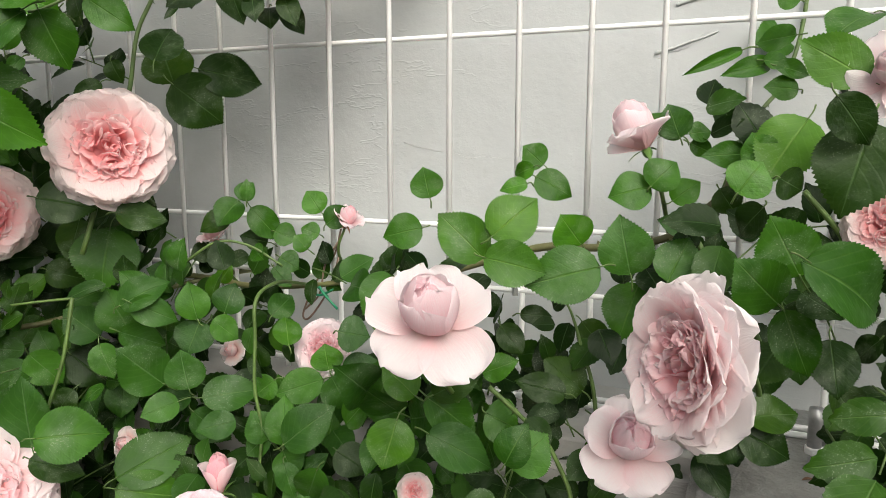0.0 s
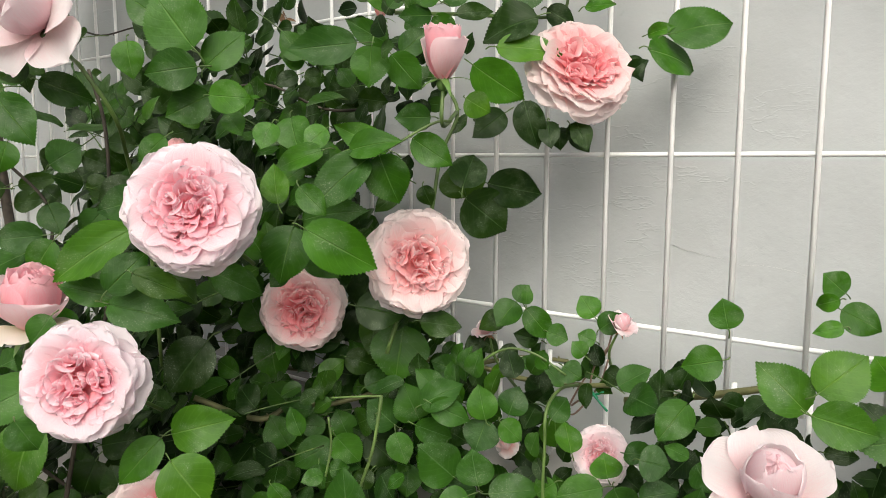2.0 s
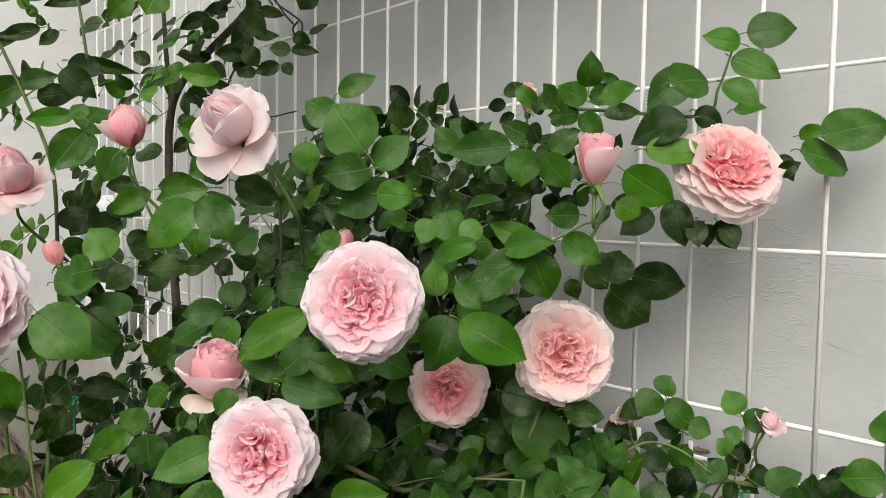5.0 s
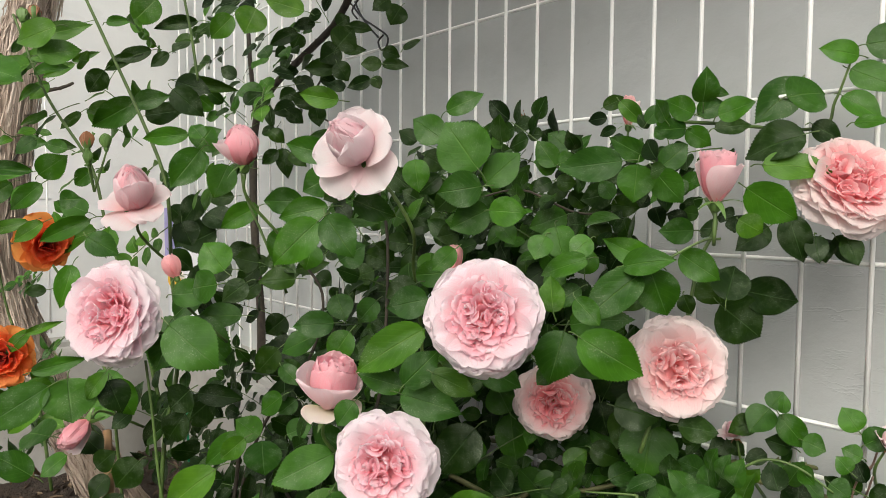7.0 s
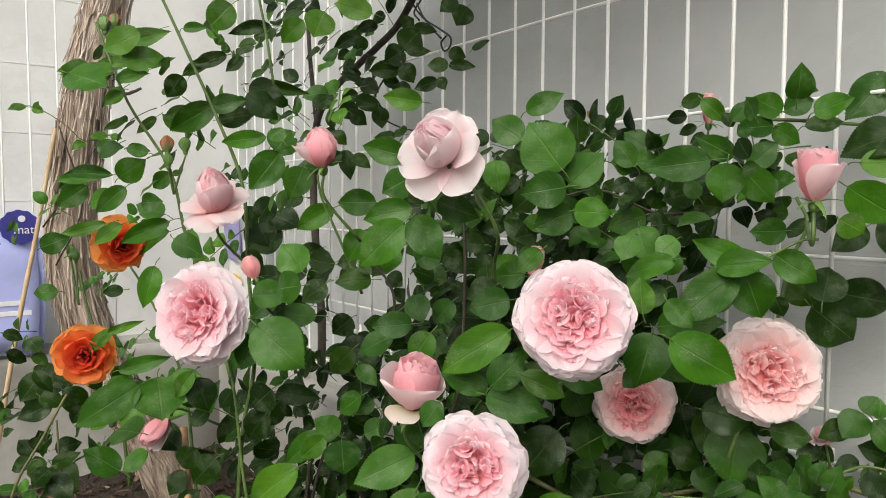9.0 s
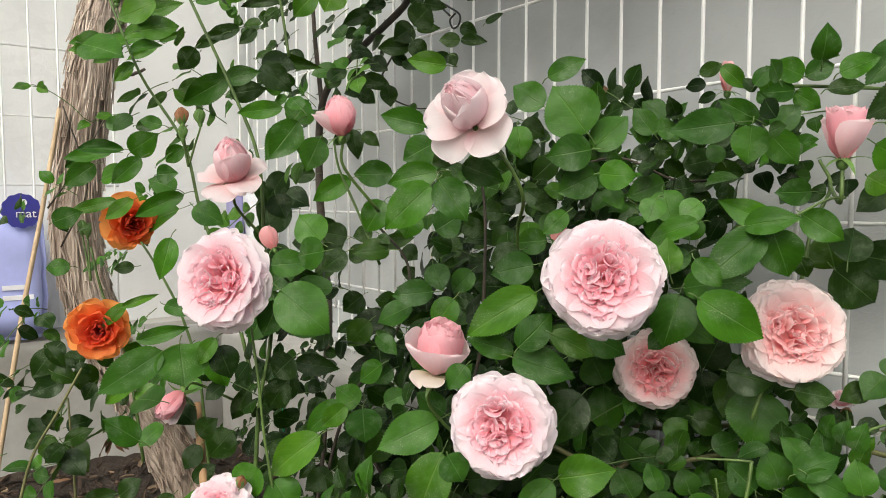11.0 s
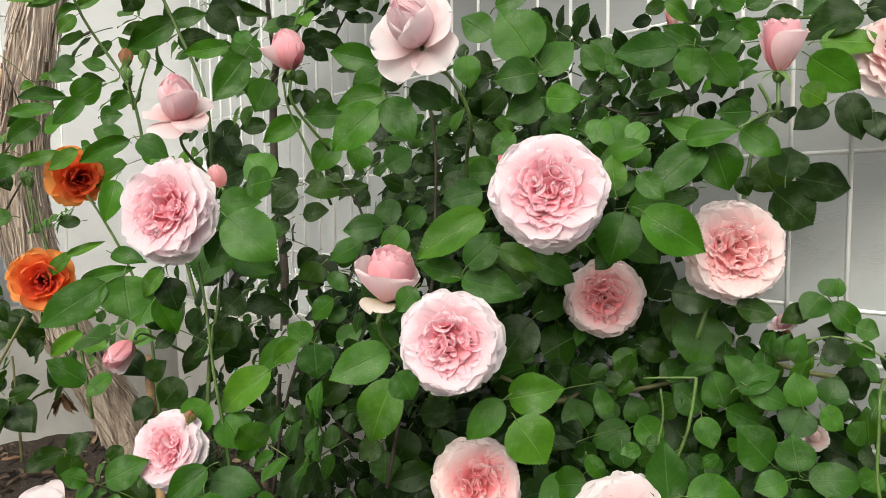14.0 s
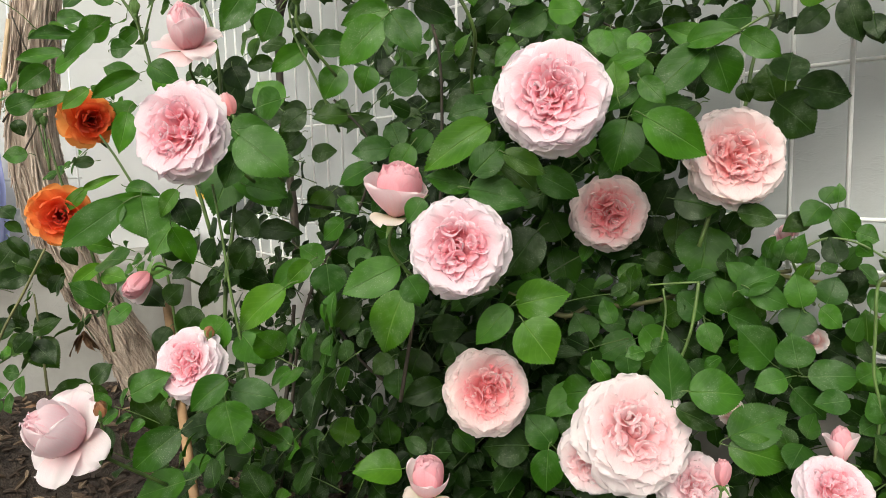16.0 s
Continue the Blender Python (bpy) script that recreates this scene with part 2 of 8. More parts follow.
PINK = petal_material("pink_petal", (0.94, 0.20, 0.29), (0.95, 0.50, 0.585), (0.95, 0.865, 0.91), (0.95, 0.66, 0.54))
PALE = petal_material("pale_pink_petal", (0.94, 0.36, 0.42), (0.95, 0.65, 0.71), (0.94, 0.86, 0.885), (0.94, 0.72, 0.64))
PEACH = petal_material("peach_pink_petal", (0.94, 0.24, 0.29), (0.95, 0.53, 0.555), (0.95, 0.86, 0.855), (0.95, 0.68, 0.50))
SALMON = petal_material("salmon_petal", (0.93, 0.13, 0.19), (0.95, 0.40, 0.44), (0.95, 0.84, 0.83), (0.95, 0.58, 0.46))
CREAM = petal_material("cream_petal", (0.90, 0.66, 0.38), (0.96, 0.80, 0.58), (0.98, 0.86, 0.80), (0.94, 0.84, 0.42))
ORANGE = petal_material("orange_petal", (0.55, 0.020, 0.015), (0.85, 0.10, 0.03), (0.93, 0.38, 0.10), (0.95, 0.42, 0.03))
BLUSH = petal_material("blush_petal", (0.95, 0.32, 0.37), (0.95, 0.62, 0.66), (0.95, 0.885, 0.895), (0.95, 0.70, 0.58))
BUD_PINK = petal_material("bud_petal", (0.93, 0.28, 0.36), (0.95, 0.53, 0.60), (0.95, 0.83, 0.86), (0.95, 0.62, 0.48))


# ---- building helpers ----
def mesh_of(name, verts, faces, smooth=True, uv=None, pigment=None):
    me = bpy.data.meshes.new(name)
    me.from_pydata([tuple(v) for v in verts], [], [tuple(f) for f in faces])
    if smooth:
        me.polygons.foreach_set("use_smooth", [True] * len(me.polygons))
    if uv is not None or pigment is not None:
        idx = np.empty(len(me.loops), dtype=np.int32)
        me.loops.foreach_get("vertex_index", idx)
    if uv is not None:
        me.uv_layers.new(name="leaf").data.foreach_set("uv", np.asarray(uv, dtype=np.float32)[idx].ravel())
    if pigment is not None:
        col = me.color_attributes.new("pigment", "FLOAT_COLOR", "POINT")
        rgba = np.zeros((len(me.vertices), 4), dtype=np.float32)
        rgba[:, :2], rgba[:, 3] = pigment, 1
        col.data.foreach_set("color", rgba.ravel())
    me.update()
    return me


def put(name, me, mat, parent=None, label="", m=None):
    """One mesh object, under parent if there is one; m is its pose in the parent's space."""
    ob = new(name, me)
    if mat and not me.materials:
        me.materials.append(mat)
    if parent:
        ob.parent = parent
        if parent.data is None:
            ob.matrix_parent_inverse = Matrix.Translation(-parent.location)
    if m is not None:
        ob.matrix_basis = m
    return tagged(ob, label)


def thing(name, label, category, at=(0, 0, 0), group="", kind=""):
    ob = new(name)
    ob.empty_display_size = 0.05
    ob.location = at
    return tagged(ob, label, category, group, kind)


def box_data(x0, x1, y0, y1, z0, z1, bevel=0.0, cuts=0):
    bm = bmesh.new()
    bmesh.ops.create_cube(bm, size=1.0)
    for v in bm.verts:
        v.co = ((x0 + x1) / 2 + v.co.x * (x1 - x0), (y0 + y1) / 2 + v.co.y * (y1 - y0), (z0 + z1) / 2 + v.co.z * (z1 - z0))
    if bevel:
        bmesh.ops.bevel(bm, geom=bm.edges[:], offset=bevel, segments=2, affect="EDGES")
    if cuts:
        bmesh.ops.subdivide_edges(bm, edges=bm.edges[:], cuts=cuts, use_grid_fill=True)
    return bm


def bm_mesh(name, bm, smooth=False):
    me = bpy.data.meshes.new(name)
    bm.to_mesh(me)
    bm.free()
    if smooth:
        me.polygons.foreach_set("use_smooth", [True] * len(me.polygons))
    return me


def spline(points, steps=6):
    """Points of a smooth line through the given ones."""
    p = [Vector(q) for q in points]
    if len(p) < 3:
        return [p[0].lerp(p[-1], i / steps) for i in range(steps + 1)]
    p = [p[0] * 2 - p[1]] + p + [p[-1] * 2 - p[-2]]
    out = []
    for a, b, c, d in zip(p, p[1:], p[2:], p[3:]):
        for i in range(steps):
            t = i / steps
            out.append(0.5 * (2 * b + (c - a) * t + (2 * a - 5 * b + 4 * c - d) * t * t + (3 * b - a - 3 * c + d) * t ** 3))
    return out + [p[-2]]


def tube(points, r0, r1, sides=7, wobble=0.0, rng=random):
    """Vertices and faces of a tapering, capped tube along the points."""
    verts, faces, side = [], [], Vector((0.31, 0.77, 0.55))
    n = len(points)
    for i, q in enumerate(points):
        d = (points[min(i + 1, n - 1)] - points[max(i - 1, 0)]).normalized()
        a = (side - d * side.dot(d)).normalized()
        b, side = d.cross(a), a
        r = r0 + (r1 - r0) * i / (n - 1)
        for k in range(sides):
            w = 2 * math.pi * k / sides
            verts.append(q + (a * math.cos(w) + b * math.sin(w)) * r * (1 + wobble * rng.uniform(-1, 1)))
    for i in range(n - 1):
        for k in range(sides):
            j = (k + 1) % sides
            faces.append((i * sides + k, i * sides + j, (i + 1) * sides + j, (i + 1) * sides + k))
    faces.append(tuple(range(sides))[::-1])
    faces.append(tuple((n - 1) * sides + k for k in range(sides)))
    return verts, faces


def joined(pieces):
    verts, faces = [], []
    for v, f in pieces:
        o = len(verts)
        verts += list(v)
        faces += [tuple(i + o for i in q) for q in f]
    return verts, faces


def thorn(at, way, size):
    way = way.normalized()
    a = way.orthogonal().normalized()
    b = way.cross(a)
    ring = [at + (a * math.cos(w) + b * math.sin(w)) * size * 0.32 for w in (0, 2.1, 4.2)]
    return ring + [at + way * size - Vector((0, 0, size * 0.4))], [(0, 1, 3), (1, 2, 3), (2, 0, 3)]


def cane(plant, points, r0, r1, mat, thorns=0, seed=0, name="cane"):
    rng = random.Random(seed)
    line = spline(points)
    pieces = [tube(line, r0, r1, 8, 0.06, rng)]
    for _ in range(thorns):
        i = rng.randrange(1, len(line) - 1)
        d = (line[i + 1] - line[i - 1]).normalized()
        w = Vector((rng.uniform(-1, 1), rng.uniform(-1, 1), rng.uniform(-1, 1)))
        w = (w - d * w.dot(d)).normalized()
        pieces.append(thorn(line[i] + w * r0 * 0.7, w, r0 * rng.uniform(1.2, 2.2)))
    v, f = joined(pieces)
    return put(name, mesh_of(name, v, f), mat, plant)

# ---- the place: two plastered walls in a corner, a low plinth, the soil bed ----
WIRE_Y, WALL_Y, LEDGE_Z = 0.5244, 0.582, 0.326


def slab(name, label, mat, box, bevel, cuts, rough):
    bm = box_data(*box, bevel=bevel, cuts=cuts)
    for v in bm.verts:
        d = noise.noise_vector(v.co * 7.0)
        v.co += Vector((d.x, d.y, d.z)) * rough
    return tagged(put(name, bm_mesh(name, bm, True), mat), label, "wall", kind="structure")


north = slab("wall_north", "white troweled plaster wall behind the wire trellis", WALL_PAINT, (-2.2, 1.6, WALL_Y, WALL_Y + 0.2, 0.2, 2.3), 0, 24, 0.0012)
slab("wall_west", "white plaster wall that closes the corner", WEST_PAINT_LIT, (-2.18, -1.985, -2.6, WALL_Y + 0.05, 0.2, 2.3), 0, 24, 0.0012)
slab("plinth_north", "weathered pale plinth at the foot of the wall", PLINTH_PAINT, (-2.02, 1.6, 0.452, WALL_Y + 0.02, -0.15, LEDGE_Z), 0.012, 20, 0.004)
slab("plinth_west", "weathered pale plinth at the foot of the corner wall", PLINTH_PAINT, (-2.1, -1.90, -2.6, 0.51, -0.15, LEDGE_Z + 0.012), 0.012, 20, 0.004)
slab("concrete_ledge", "grey rough concrete ledge strewn with bits of debris", CONCRETE, (-0.02, 1.58, 0.40, WALL_Y + 0.01, LEDGE_Z - 0.09, LEDGE_Z + 0.003), 0.006, 16, 0.002)

# a few raised trowel edges in the plaster
for course, lift in ((((-0.054, 0.632), (-0.042, 0.635), (-0.031, 0.638), (-0.018, 0.644), (-0.001, 0.649)), 0.0014),
                     (((-0.068, 0.597), (-0.056, 0.600), (-0.044, 0.604), (-0.033, 0.607), (-0.023, 0.611)), 0.0012)):
    v, f = tube(spline([(x, WALL_Y - 0.0003, z) for x, z in course], 5), lift, lift * 0.4, 6, 0.4, random.Random(3))
    put("trowel_edge", mesh_of("trowel_edge", v, f), WALL_PAINT, north)


def soil_height(q):
    """Lumpy soil that banks up towards the corner wall."""
    return 0.03 * noise.noise(q * 2.3) + 0.018 * noise.noise(q * 9.0) + 0.010 * noise.noise(q * 31.0) + 0.012 + 0.035 * min(max((-1.35 - q.x) / 0.45, 0.0), 1.0)


def ground():
    near = np.concatenate([[-400, -60, -12, -5, -3], np.linspace(-2.2, 0.8, 130), [1.5, 3, 8, 40, 400]])
    far = np.concatenate([[-400, -60, -12, -5, -2.5, -1.4], np.linspace(-0.8, 0.6, 70), [1.5, 4, 12, 60, 400]])
    verts = []
    for y in far:
        for x in near:
            z = 0.0
            if -2.3 < x < 0.9 and -0.9 < y < 0.7:
                q = Vector((x, y, 0))
                z = soil_height(q)
            verts.append((x, y, z))
    w = len(near)
    faces = [(j * w + i, j * w + i + 1, (j + 1) * w + i + 1, (j + 1) * w + i) for j in range(len(far) - 1) for i in range(w - 1)]
    return tagged(put("ground", mesh_of("ground", verts, faces), SOIL), "dark crumbly garden soil with bark and dry leaves", "soil", kind="structure")


ground()


def mulch():
    """Bark chips and dead leaves on the soil: nobody could count them."""
    rng, pieces = random.Random(5), []
    for _ in range(2300):
        x, y = rng.uniform(-1.88, -0.2), rng.uniform(-0.45, 0.44)
        a, ln, wd = rng.uniform(0, 6.28), rng.uniform(0.005, 0.02), rng.uniform(0.002, 0.006)
        q = Vector((x, y, 0))
        z = soil_height(q) + 0.006
        m = pose(x, y, z, rng.uniform(-25, 25), rng.uniform(-25, 25), math.degrees(a))
        top = [(-ln, -wd * 0.6, 0.0), (0, -wd, 0.002), (ln, -wd * 0.3, 0.001), (ln * 0.9, wd * 0.5, 0.0), (0, wd, 0.003), (-ln, wd * 0.4, 0)]
        v = [m @ Vector(p) for p in top] + [m @ (Vector(p) - Vector((0, 0, 0.003))) for p in top]
        pieces.append((v, [(0, 1, 2, 3, 4, 5), (11, 10, 9, 8, 7, 6)] + [(i, (i + 1) % 6 + 0, (i + 1) % 6 + 6, i + 6) for i in range(6)]))
    v, f = joined(pieces)
    m, n, l, p = material("bark_chips")
    r = ramp_node(n, l, n.new("ShaderNodeNewGeometry").outputs["Random Per Island"], ((0.0, (0.018, 0.011, 0.007)), (0.6, (0.050, 0.031, 0.019)), (0.93, (0.11, 0.074, 0.046)), (1.0, (0.30, 0.22, 0.14))))
    l.new(r.outputs[0], p.inputs["Base Color"])
    p.inputs["Roughness"].default_value = 0.85
    tagged(put("mulch", mesh_of("mulch", v, f, False), m), "brown bark chips and dry leaf scraps on the soil", "mulch", kind="stuff")


mulch()


# ---- trellises of white coated wire ----
def rod(name, a, b, r, parent, mat=WIRE_COAT, sides=8):
    a, b = Vector(a), Vector(b)
    line = [a.lerp(b, i / 4) for i in range(5)]
    v, f = tube(line, r, r, sides)
    return put(name, mesh_of(name, v, f), mat, parent)


def trellis_north():
    rng = random.Random(3)
    t = thing("wire_trellis", "white coated wire grid trellis fixed before the plaster wall", "trellis", (-0.6, WIRE_Y, LEDGE_Z))
    places = [0.055 * k for k in range(20, 0, -1)] + [0.0, -0.054, -0.1055, -0.1588, -0.2142, -0.2660, -0.3230, -0.3805, -0.4350, -0.4865, -0.5410, -0.5960, -0.6515, -0.7080, -0.7625, -0.8193, -0.8742, -0.9304, -0.9890] + [-0.9890 - 0.055 * k for k in range(1, 18)]
    for x in places:
        lean = rng.uniform(-0.001, 0.001)
        rod("vertical_wire", (x + lean, WIRE_Y - 0.0016, 0.411), (x - lean, WIRE_Y - 0.0016, 2.1), 0.0022, t)
        rod("vertical_wire", (x + 0.005, WIRE_Y + 0.002, LEDGE_Z - 0.002), (x + 0.005, WIRE_Y + 0.002, 0.428), 0.0022, t)
    for z in (0.3345, 0.4145, 0.4634, 0.6102, 0.7606, 0.909, 1.0575, 1.206, 1.3545, 1.503, 1.6515, 1.8, 1.9485):
        rod("horizontal_wire", (-1.93, WIRE_Y + 0.0016, z), (1.1, WIRE_Y + 0.0016, z), 0.0021, t)
    rod("horizontal_wire", (-0.3, WIRE_Y - 0.006, LEDGE_Z + 0.006), (1.1, WIRE_Y - 0.004, LEDGE_Z + 0.006), 0.0022, t)


def trellis_west():
    t = thing("wire_trellis", "white coated wire grid trellis fixed to the corner wall", "trellis", (-1.92, -0.1, 0.37))
    for k in range(0, 30):
        y = 0.216 - 0.0549 * k
        rod("vertical_wire", (-1.9184, y, 0.36), (-1.9184, y, 2.0), 0.0021, t)
    for k in range(-1, 9):
        z = 0.668 + 0.149 * k if k >= 0 else 0.519
        rod("horizontal_wire", (-1.9216, 0.225, z), (-1.9216, -1.4, z), 0.0021, t)


trellis_north()
trellis_west()


def clamp():
    t = thing("trellis_clamp", "grey steel clamp holding the trellis foot on the ledge", "clamp", (0.058, 0.497, LEDGE_Z))
    rod("post", (0.053, 0.497, LEDGE_Z), (0.053, 0.497, LEDGE_Z + 0.034), 0.0045, t, STEEL, 10)
    rod("post", (0.074, 0.505, LEDGE_Z + 0.004), (0.074, 0.505, LEDGE_Z + 0.036), 0.0035, t, STEEL, 10)
    ring = [Vector((0.064 + 0.0085 * math.cos(w), 0.496, LEDGE_Z + 0.022 + 0.0085 * math.sin(w))) for w in np.linspace(0, 6.28, 18)]
    v, f = tube(ring, 0.0018, 0.0018, 7)
    put("ring", mesh_of("ring", v, f), STEEL, t)
    rod("white_foot", (0.053, 0.497, LEDGE_Z), (0.053, 0.497, LEDGE_Z + 0.008), 0.0055, t, WIRE_COAT, 10)


clamp()


# ---- the old trunk with its shaggy bark ----
def trunk():
    rng = random.Random(11)
    t = thing("tree_trunk", "leaning old tree trunk with peeling grey-brown bark", "tree trunk", (-1.6, 0.28, 0.0))
    path = spline([(-1.60, 0.305, -0.05), (-1.60, 0.262, 0.06), (-1.60, 0.204, 0.183), (-1.60, 0.145, 0.302), (-1.60, 0.094, 0.434), (-1.60, 0.072, 0.58), (-1.60, 0.085, 0.726), (-1.60, 0.113, 0.906), (-1.60, 0.146, 1.047), (-1.60, 0.19, 1.25), (-1.58, 0.22, 1.6), (-1.56, 0.24, 2.1)], 8)
    verts, faces, sides, n = [], [], 40, len(path)
    for i, q in enumerate(path):
        r = 0.040 + 0.024 * math.exp(-i / 14) - 0.00004 * i
        for k in range(sides):
            w = 2 * math.pi * k / sides
            d = Vector((math.cos(w), math.sin(w), 0))
            g = noise.noise(Vector((math.cos(w) * 5, math.sin(w) * 5, q.z * 2.2))) * 0.010 + abs(noise.noise(Vector((math.cos(w) * 13, math.sin(w) * 13, q.z * 5)))) * -0.007
            verts.append(q + d * (r + g))
    for i in range(n - 1):
        for k in range(sides):
            j = (k + 1) % sides
            faces.append((i * sides + k, i * sides + j, (i + 1) * sides + j, (i + 1) * sides + k))
    put("stem", mesh_of("stem", verts, faces), BARK, t)
    strips = []
    for _ in range(900):
        i = rng.randrange(2, n - 8)
        w = rng.uniform(0, 6.28)
        ln, wd, out = rng.randrange(3, 8), rng.uniform(0.0007, 0.0022), rng.uniform(0.001, 0.007)
        v = []
        for s in range(ln):
            q = path[min(i + s, n - 1)]
            lift = 0.040 + 0.024 * math.exp(-(i + s) / 14) + 0.001 + out * (abs(s - ln / 2) / ln * 2) ** 2
            for e in (-1, 1):
                a = w + e * wd / 0.042 + 0.05 * math.sin(s + w)
                for up in (0.0, 0.0015):
                    v.append(q + Vector((math.cos(a), math.sin(a), 0)) * (lift + up))
        f = []
        for s in range(ln - 1):
            o = s * 4
            f += [(o + 1, o + 3, o + 7, o + 5), (o, o + 4, o + 6, o + 2), (o, o + 1, o + 5, o + 4), (o + 2, o + 6, o + 7, o + 3)]
        strips.append((v, f))
    v, f = joined(strips)
    tagged(put("loose_bark", mesh_of("loose_bark", v, f), BARK, t, "loose peeling strips of bark"), kind="stuff")
    v, f = tube(spline([(-1.585, 0.15, 0.865), (-1.575, 0.175, 0.872), (-1.565, 0.195, 0.882)]), 0.004, 0.0025, 7, 0.2, rng)
    put("twig_stub", mesh_of("twig_stub", v, f), CANE_DARK, t)
    for a, b, c in (((-1.55, 0.02, 0.62), (-1.53, 0.07, 0.70), (-1.54, 0.12, 0.79)), ((-1.56, 0.04, 0.55), (-1.53, 0.08, 0.66), (-1.55, 0.05, 0.80))):
        v, f = tube(spline([a, b, c]), 0.0016, 0.0012, 6)
        put("dry_tendril", mesh_of("dry_tendril", v, f), CANE_DARK, t)


trunk()
bamboo_stick = thing("bamboo_stick", "thin pale bamboo stick leaning on the trunk", "stick", (-1.55, -0.05, 0.0))
v, f = tube(spline([(-1.56, -0.10, 0.0), (-1.55, -0.03, 0.41), (-1.55, 0.012, 0.62), (-1.55, 0.044, 0.795)]), 0.0045, 0.0036, 9, 0.05)
put("shaft", mesh_of("shaft", v, f), BAMBOO, bamboo_stick)
stake = thing("wooden_stake", "round brown wooden stake pushed into the soil", "stake", (-0.70, 0.03, 0.0))
v, f = tube([Vector((-0.70, 0.02, 0.0)).lerp(Vector((-1.029, 0.100, 0.376)), i / 12) for i in range(13)], 0.0055, 0.0052, 10, 0.05)
put("shaft", mesh_of("shaft", v, f), STAKE_WOOD, stake)


# ---- garden bags on the ledge ----
BAG_BLUE = plain("lilac_blue_film", (0.40, 0.44, 0.78), 0.3, 0.12, 9.0)
BAG_NAVY = plain("navy_print", (0.05, 0.05, 0.28), 0.3, 0.1, 20.0)
BAG_WHITE = plain("white_print", (0.80, 0.80, 0.84), 0.35, 0.06, 20.0)
BAG_YELLOW = plain("yellow_print", (0.85, 0.50, 0.03), 0.35, 0.1, 20.0)
BAG_PURPLE = plain("purple_print", (0.30, 0.28, 0.55), 0.35, 0.15, 20.0)


def disc_data(y, z, ry, rz, x, depth=0.002, teeth=0):
    n = 48
    ring = [(y + ry * (1 + (0.05 if teeth and k % 4 < 2 else 0)) * math.cos(6.2832 * k / n), z + rz * (1 + (0.05 if teeth and k % 4 < 2 else 0)) * math.sin(6.2832 * k / n)) for k in range(n)]
    v = [(x, a, b) for a, b in ring] + [(x + depth, a, b) for a, b in ring]
    return v, [tuple(range(n)), tuple(range(2 * n - 1, n - 1, -1))] + [(k, (k + 1) % n, n + (k + 1) % n, n + k) for k in range(n)]


def puffed(x0, x1, y0, y1, z0, z1, seed):
    bm = box_data(x0, x1, y0, y1, z0, z1, bevel=0.012, cuts=5)
    mid = Vector(((x0 + x1) / 2, (y0 + y1) / 2, (z0 + z1) / 2))
    for v in bm.verts:
        t = (v.co.z - z0) / (z1 - z0)
        v.co.x = mid.x + (v.co.x - mid.x) * (1.1 - 0.75 * t * t)
        v.co += noise.noise_vector(v.co * 22.0 + Vector((seed, 0, 0))) * 0.006
    return bm_mesh("sack", bm, True)


def bag_a():
    t = thing("fertiliser_bag", "lilac-blue plastic garden bag with a navy badge on the ledge", "bag", (-1.93, 0.0, LEDGE_Z + 0.012))
    put("sack", puffed(-1.965, -1.885, -0.12, 0.066, LEDGE_Z + 0.010, 0.60, 2.0), BAG_BLUE, t)
    v, f = disc_data(0.022, 0.612, 0.037, 0.036, -1.896, 0.003, 1)
    badge = put("badge", mesh_of("badge", v, f, False), BAG_NAVY, t, "navy scalloped badge")
    v, f = disc_data(0.026, 0.630, 0.007, 0.007, -1.8925, 0.002)
    put("emblem", mesh_of("emblem", v, f, False), BAG_WHITE, badge)
    curve = bpy.data.curves.new("mat", "FONT")
    curve.body, curve.size, curve.extrude = "mat", 0.026, 0.0008
    word = new("word", curve)
    word.parent = badge
    word.matrix_basis = Matrix.Translation((-1.8915, 0.010, 0.598)) @ Matrix(((0, 0, 1, 0), (1, 0, 0, 0), (0, 1, 0, 0), (0, 0, 0, 1)))
    curve.materials.append(BAG_WHITE)
    for k in range(3):
        put("print_bar", bm_mesh("print_bar", box_data(-1.886, -1.8835, -0.02, 0.05 - 0.012 * k, 0.40 + 0.022 * k, 0.41 + 0.022 * k)), BAG_WHITE, t)


def bag_b():
    t = thing("potting_bag", "white potting bag with purple and yellow print on the ledge", "bag", (-1.80, 0.50, LEDGE_Z))
    put("sack", puffed(-1.87, -1.73, 0.465, 0.515, LEDGE_Z, 0.66, 5.0), BAG_WHITE, t)
    put("purple_print", bm_mesh("purple_print", box_data(-1.85, -1.75, 0.4535, 0.457, 0.53, 0.65, 0.001)), BAG_PURPLE, t)
    v, f = disc_data(0, 0, 0.040, 0.018, 0, 0.003)
    put("yellow_print", mesh_of("yellow_print", [(-1.79 + a, 0.456 - x, 0.478 + b) for x, a, b in v], f, False), BAG_YELLOW, t)


bag_a()
bag_b()

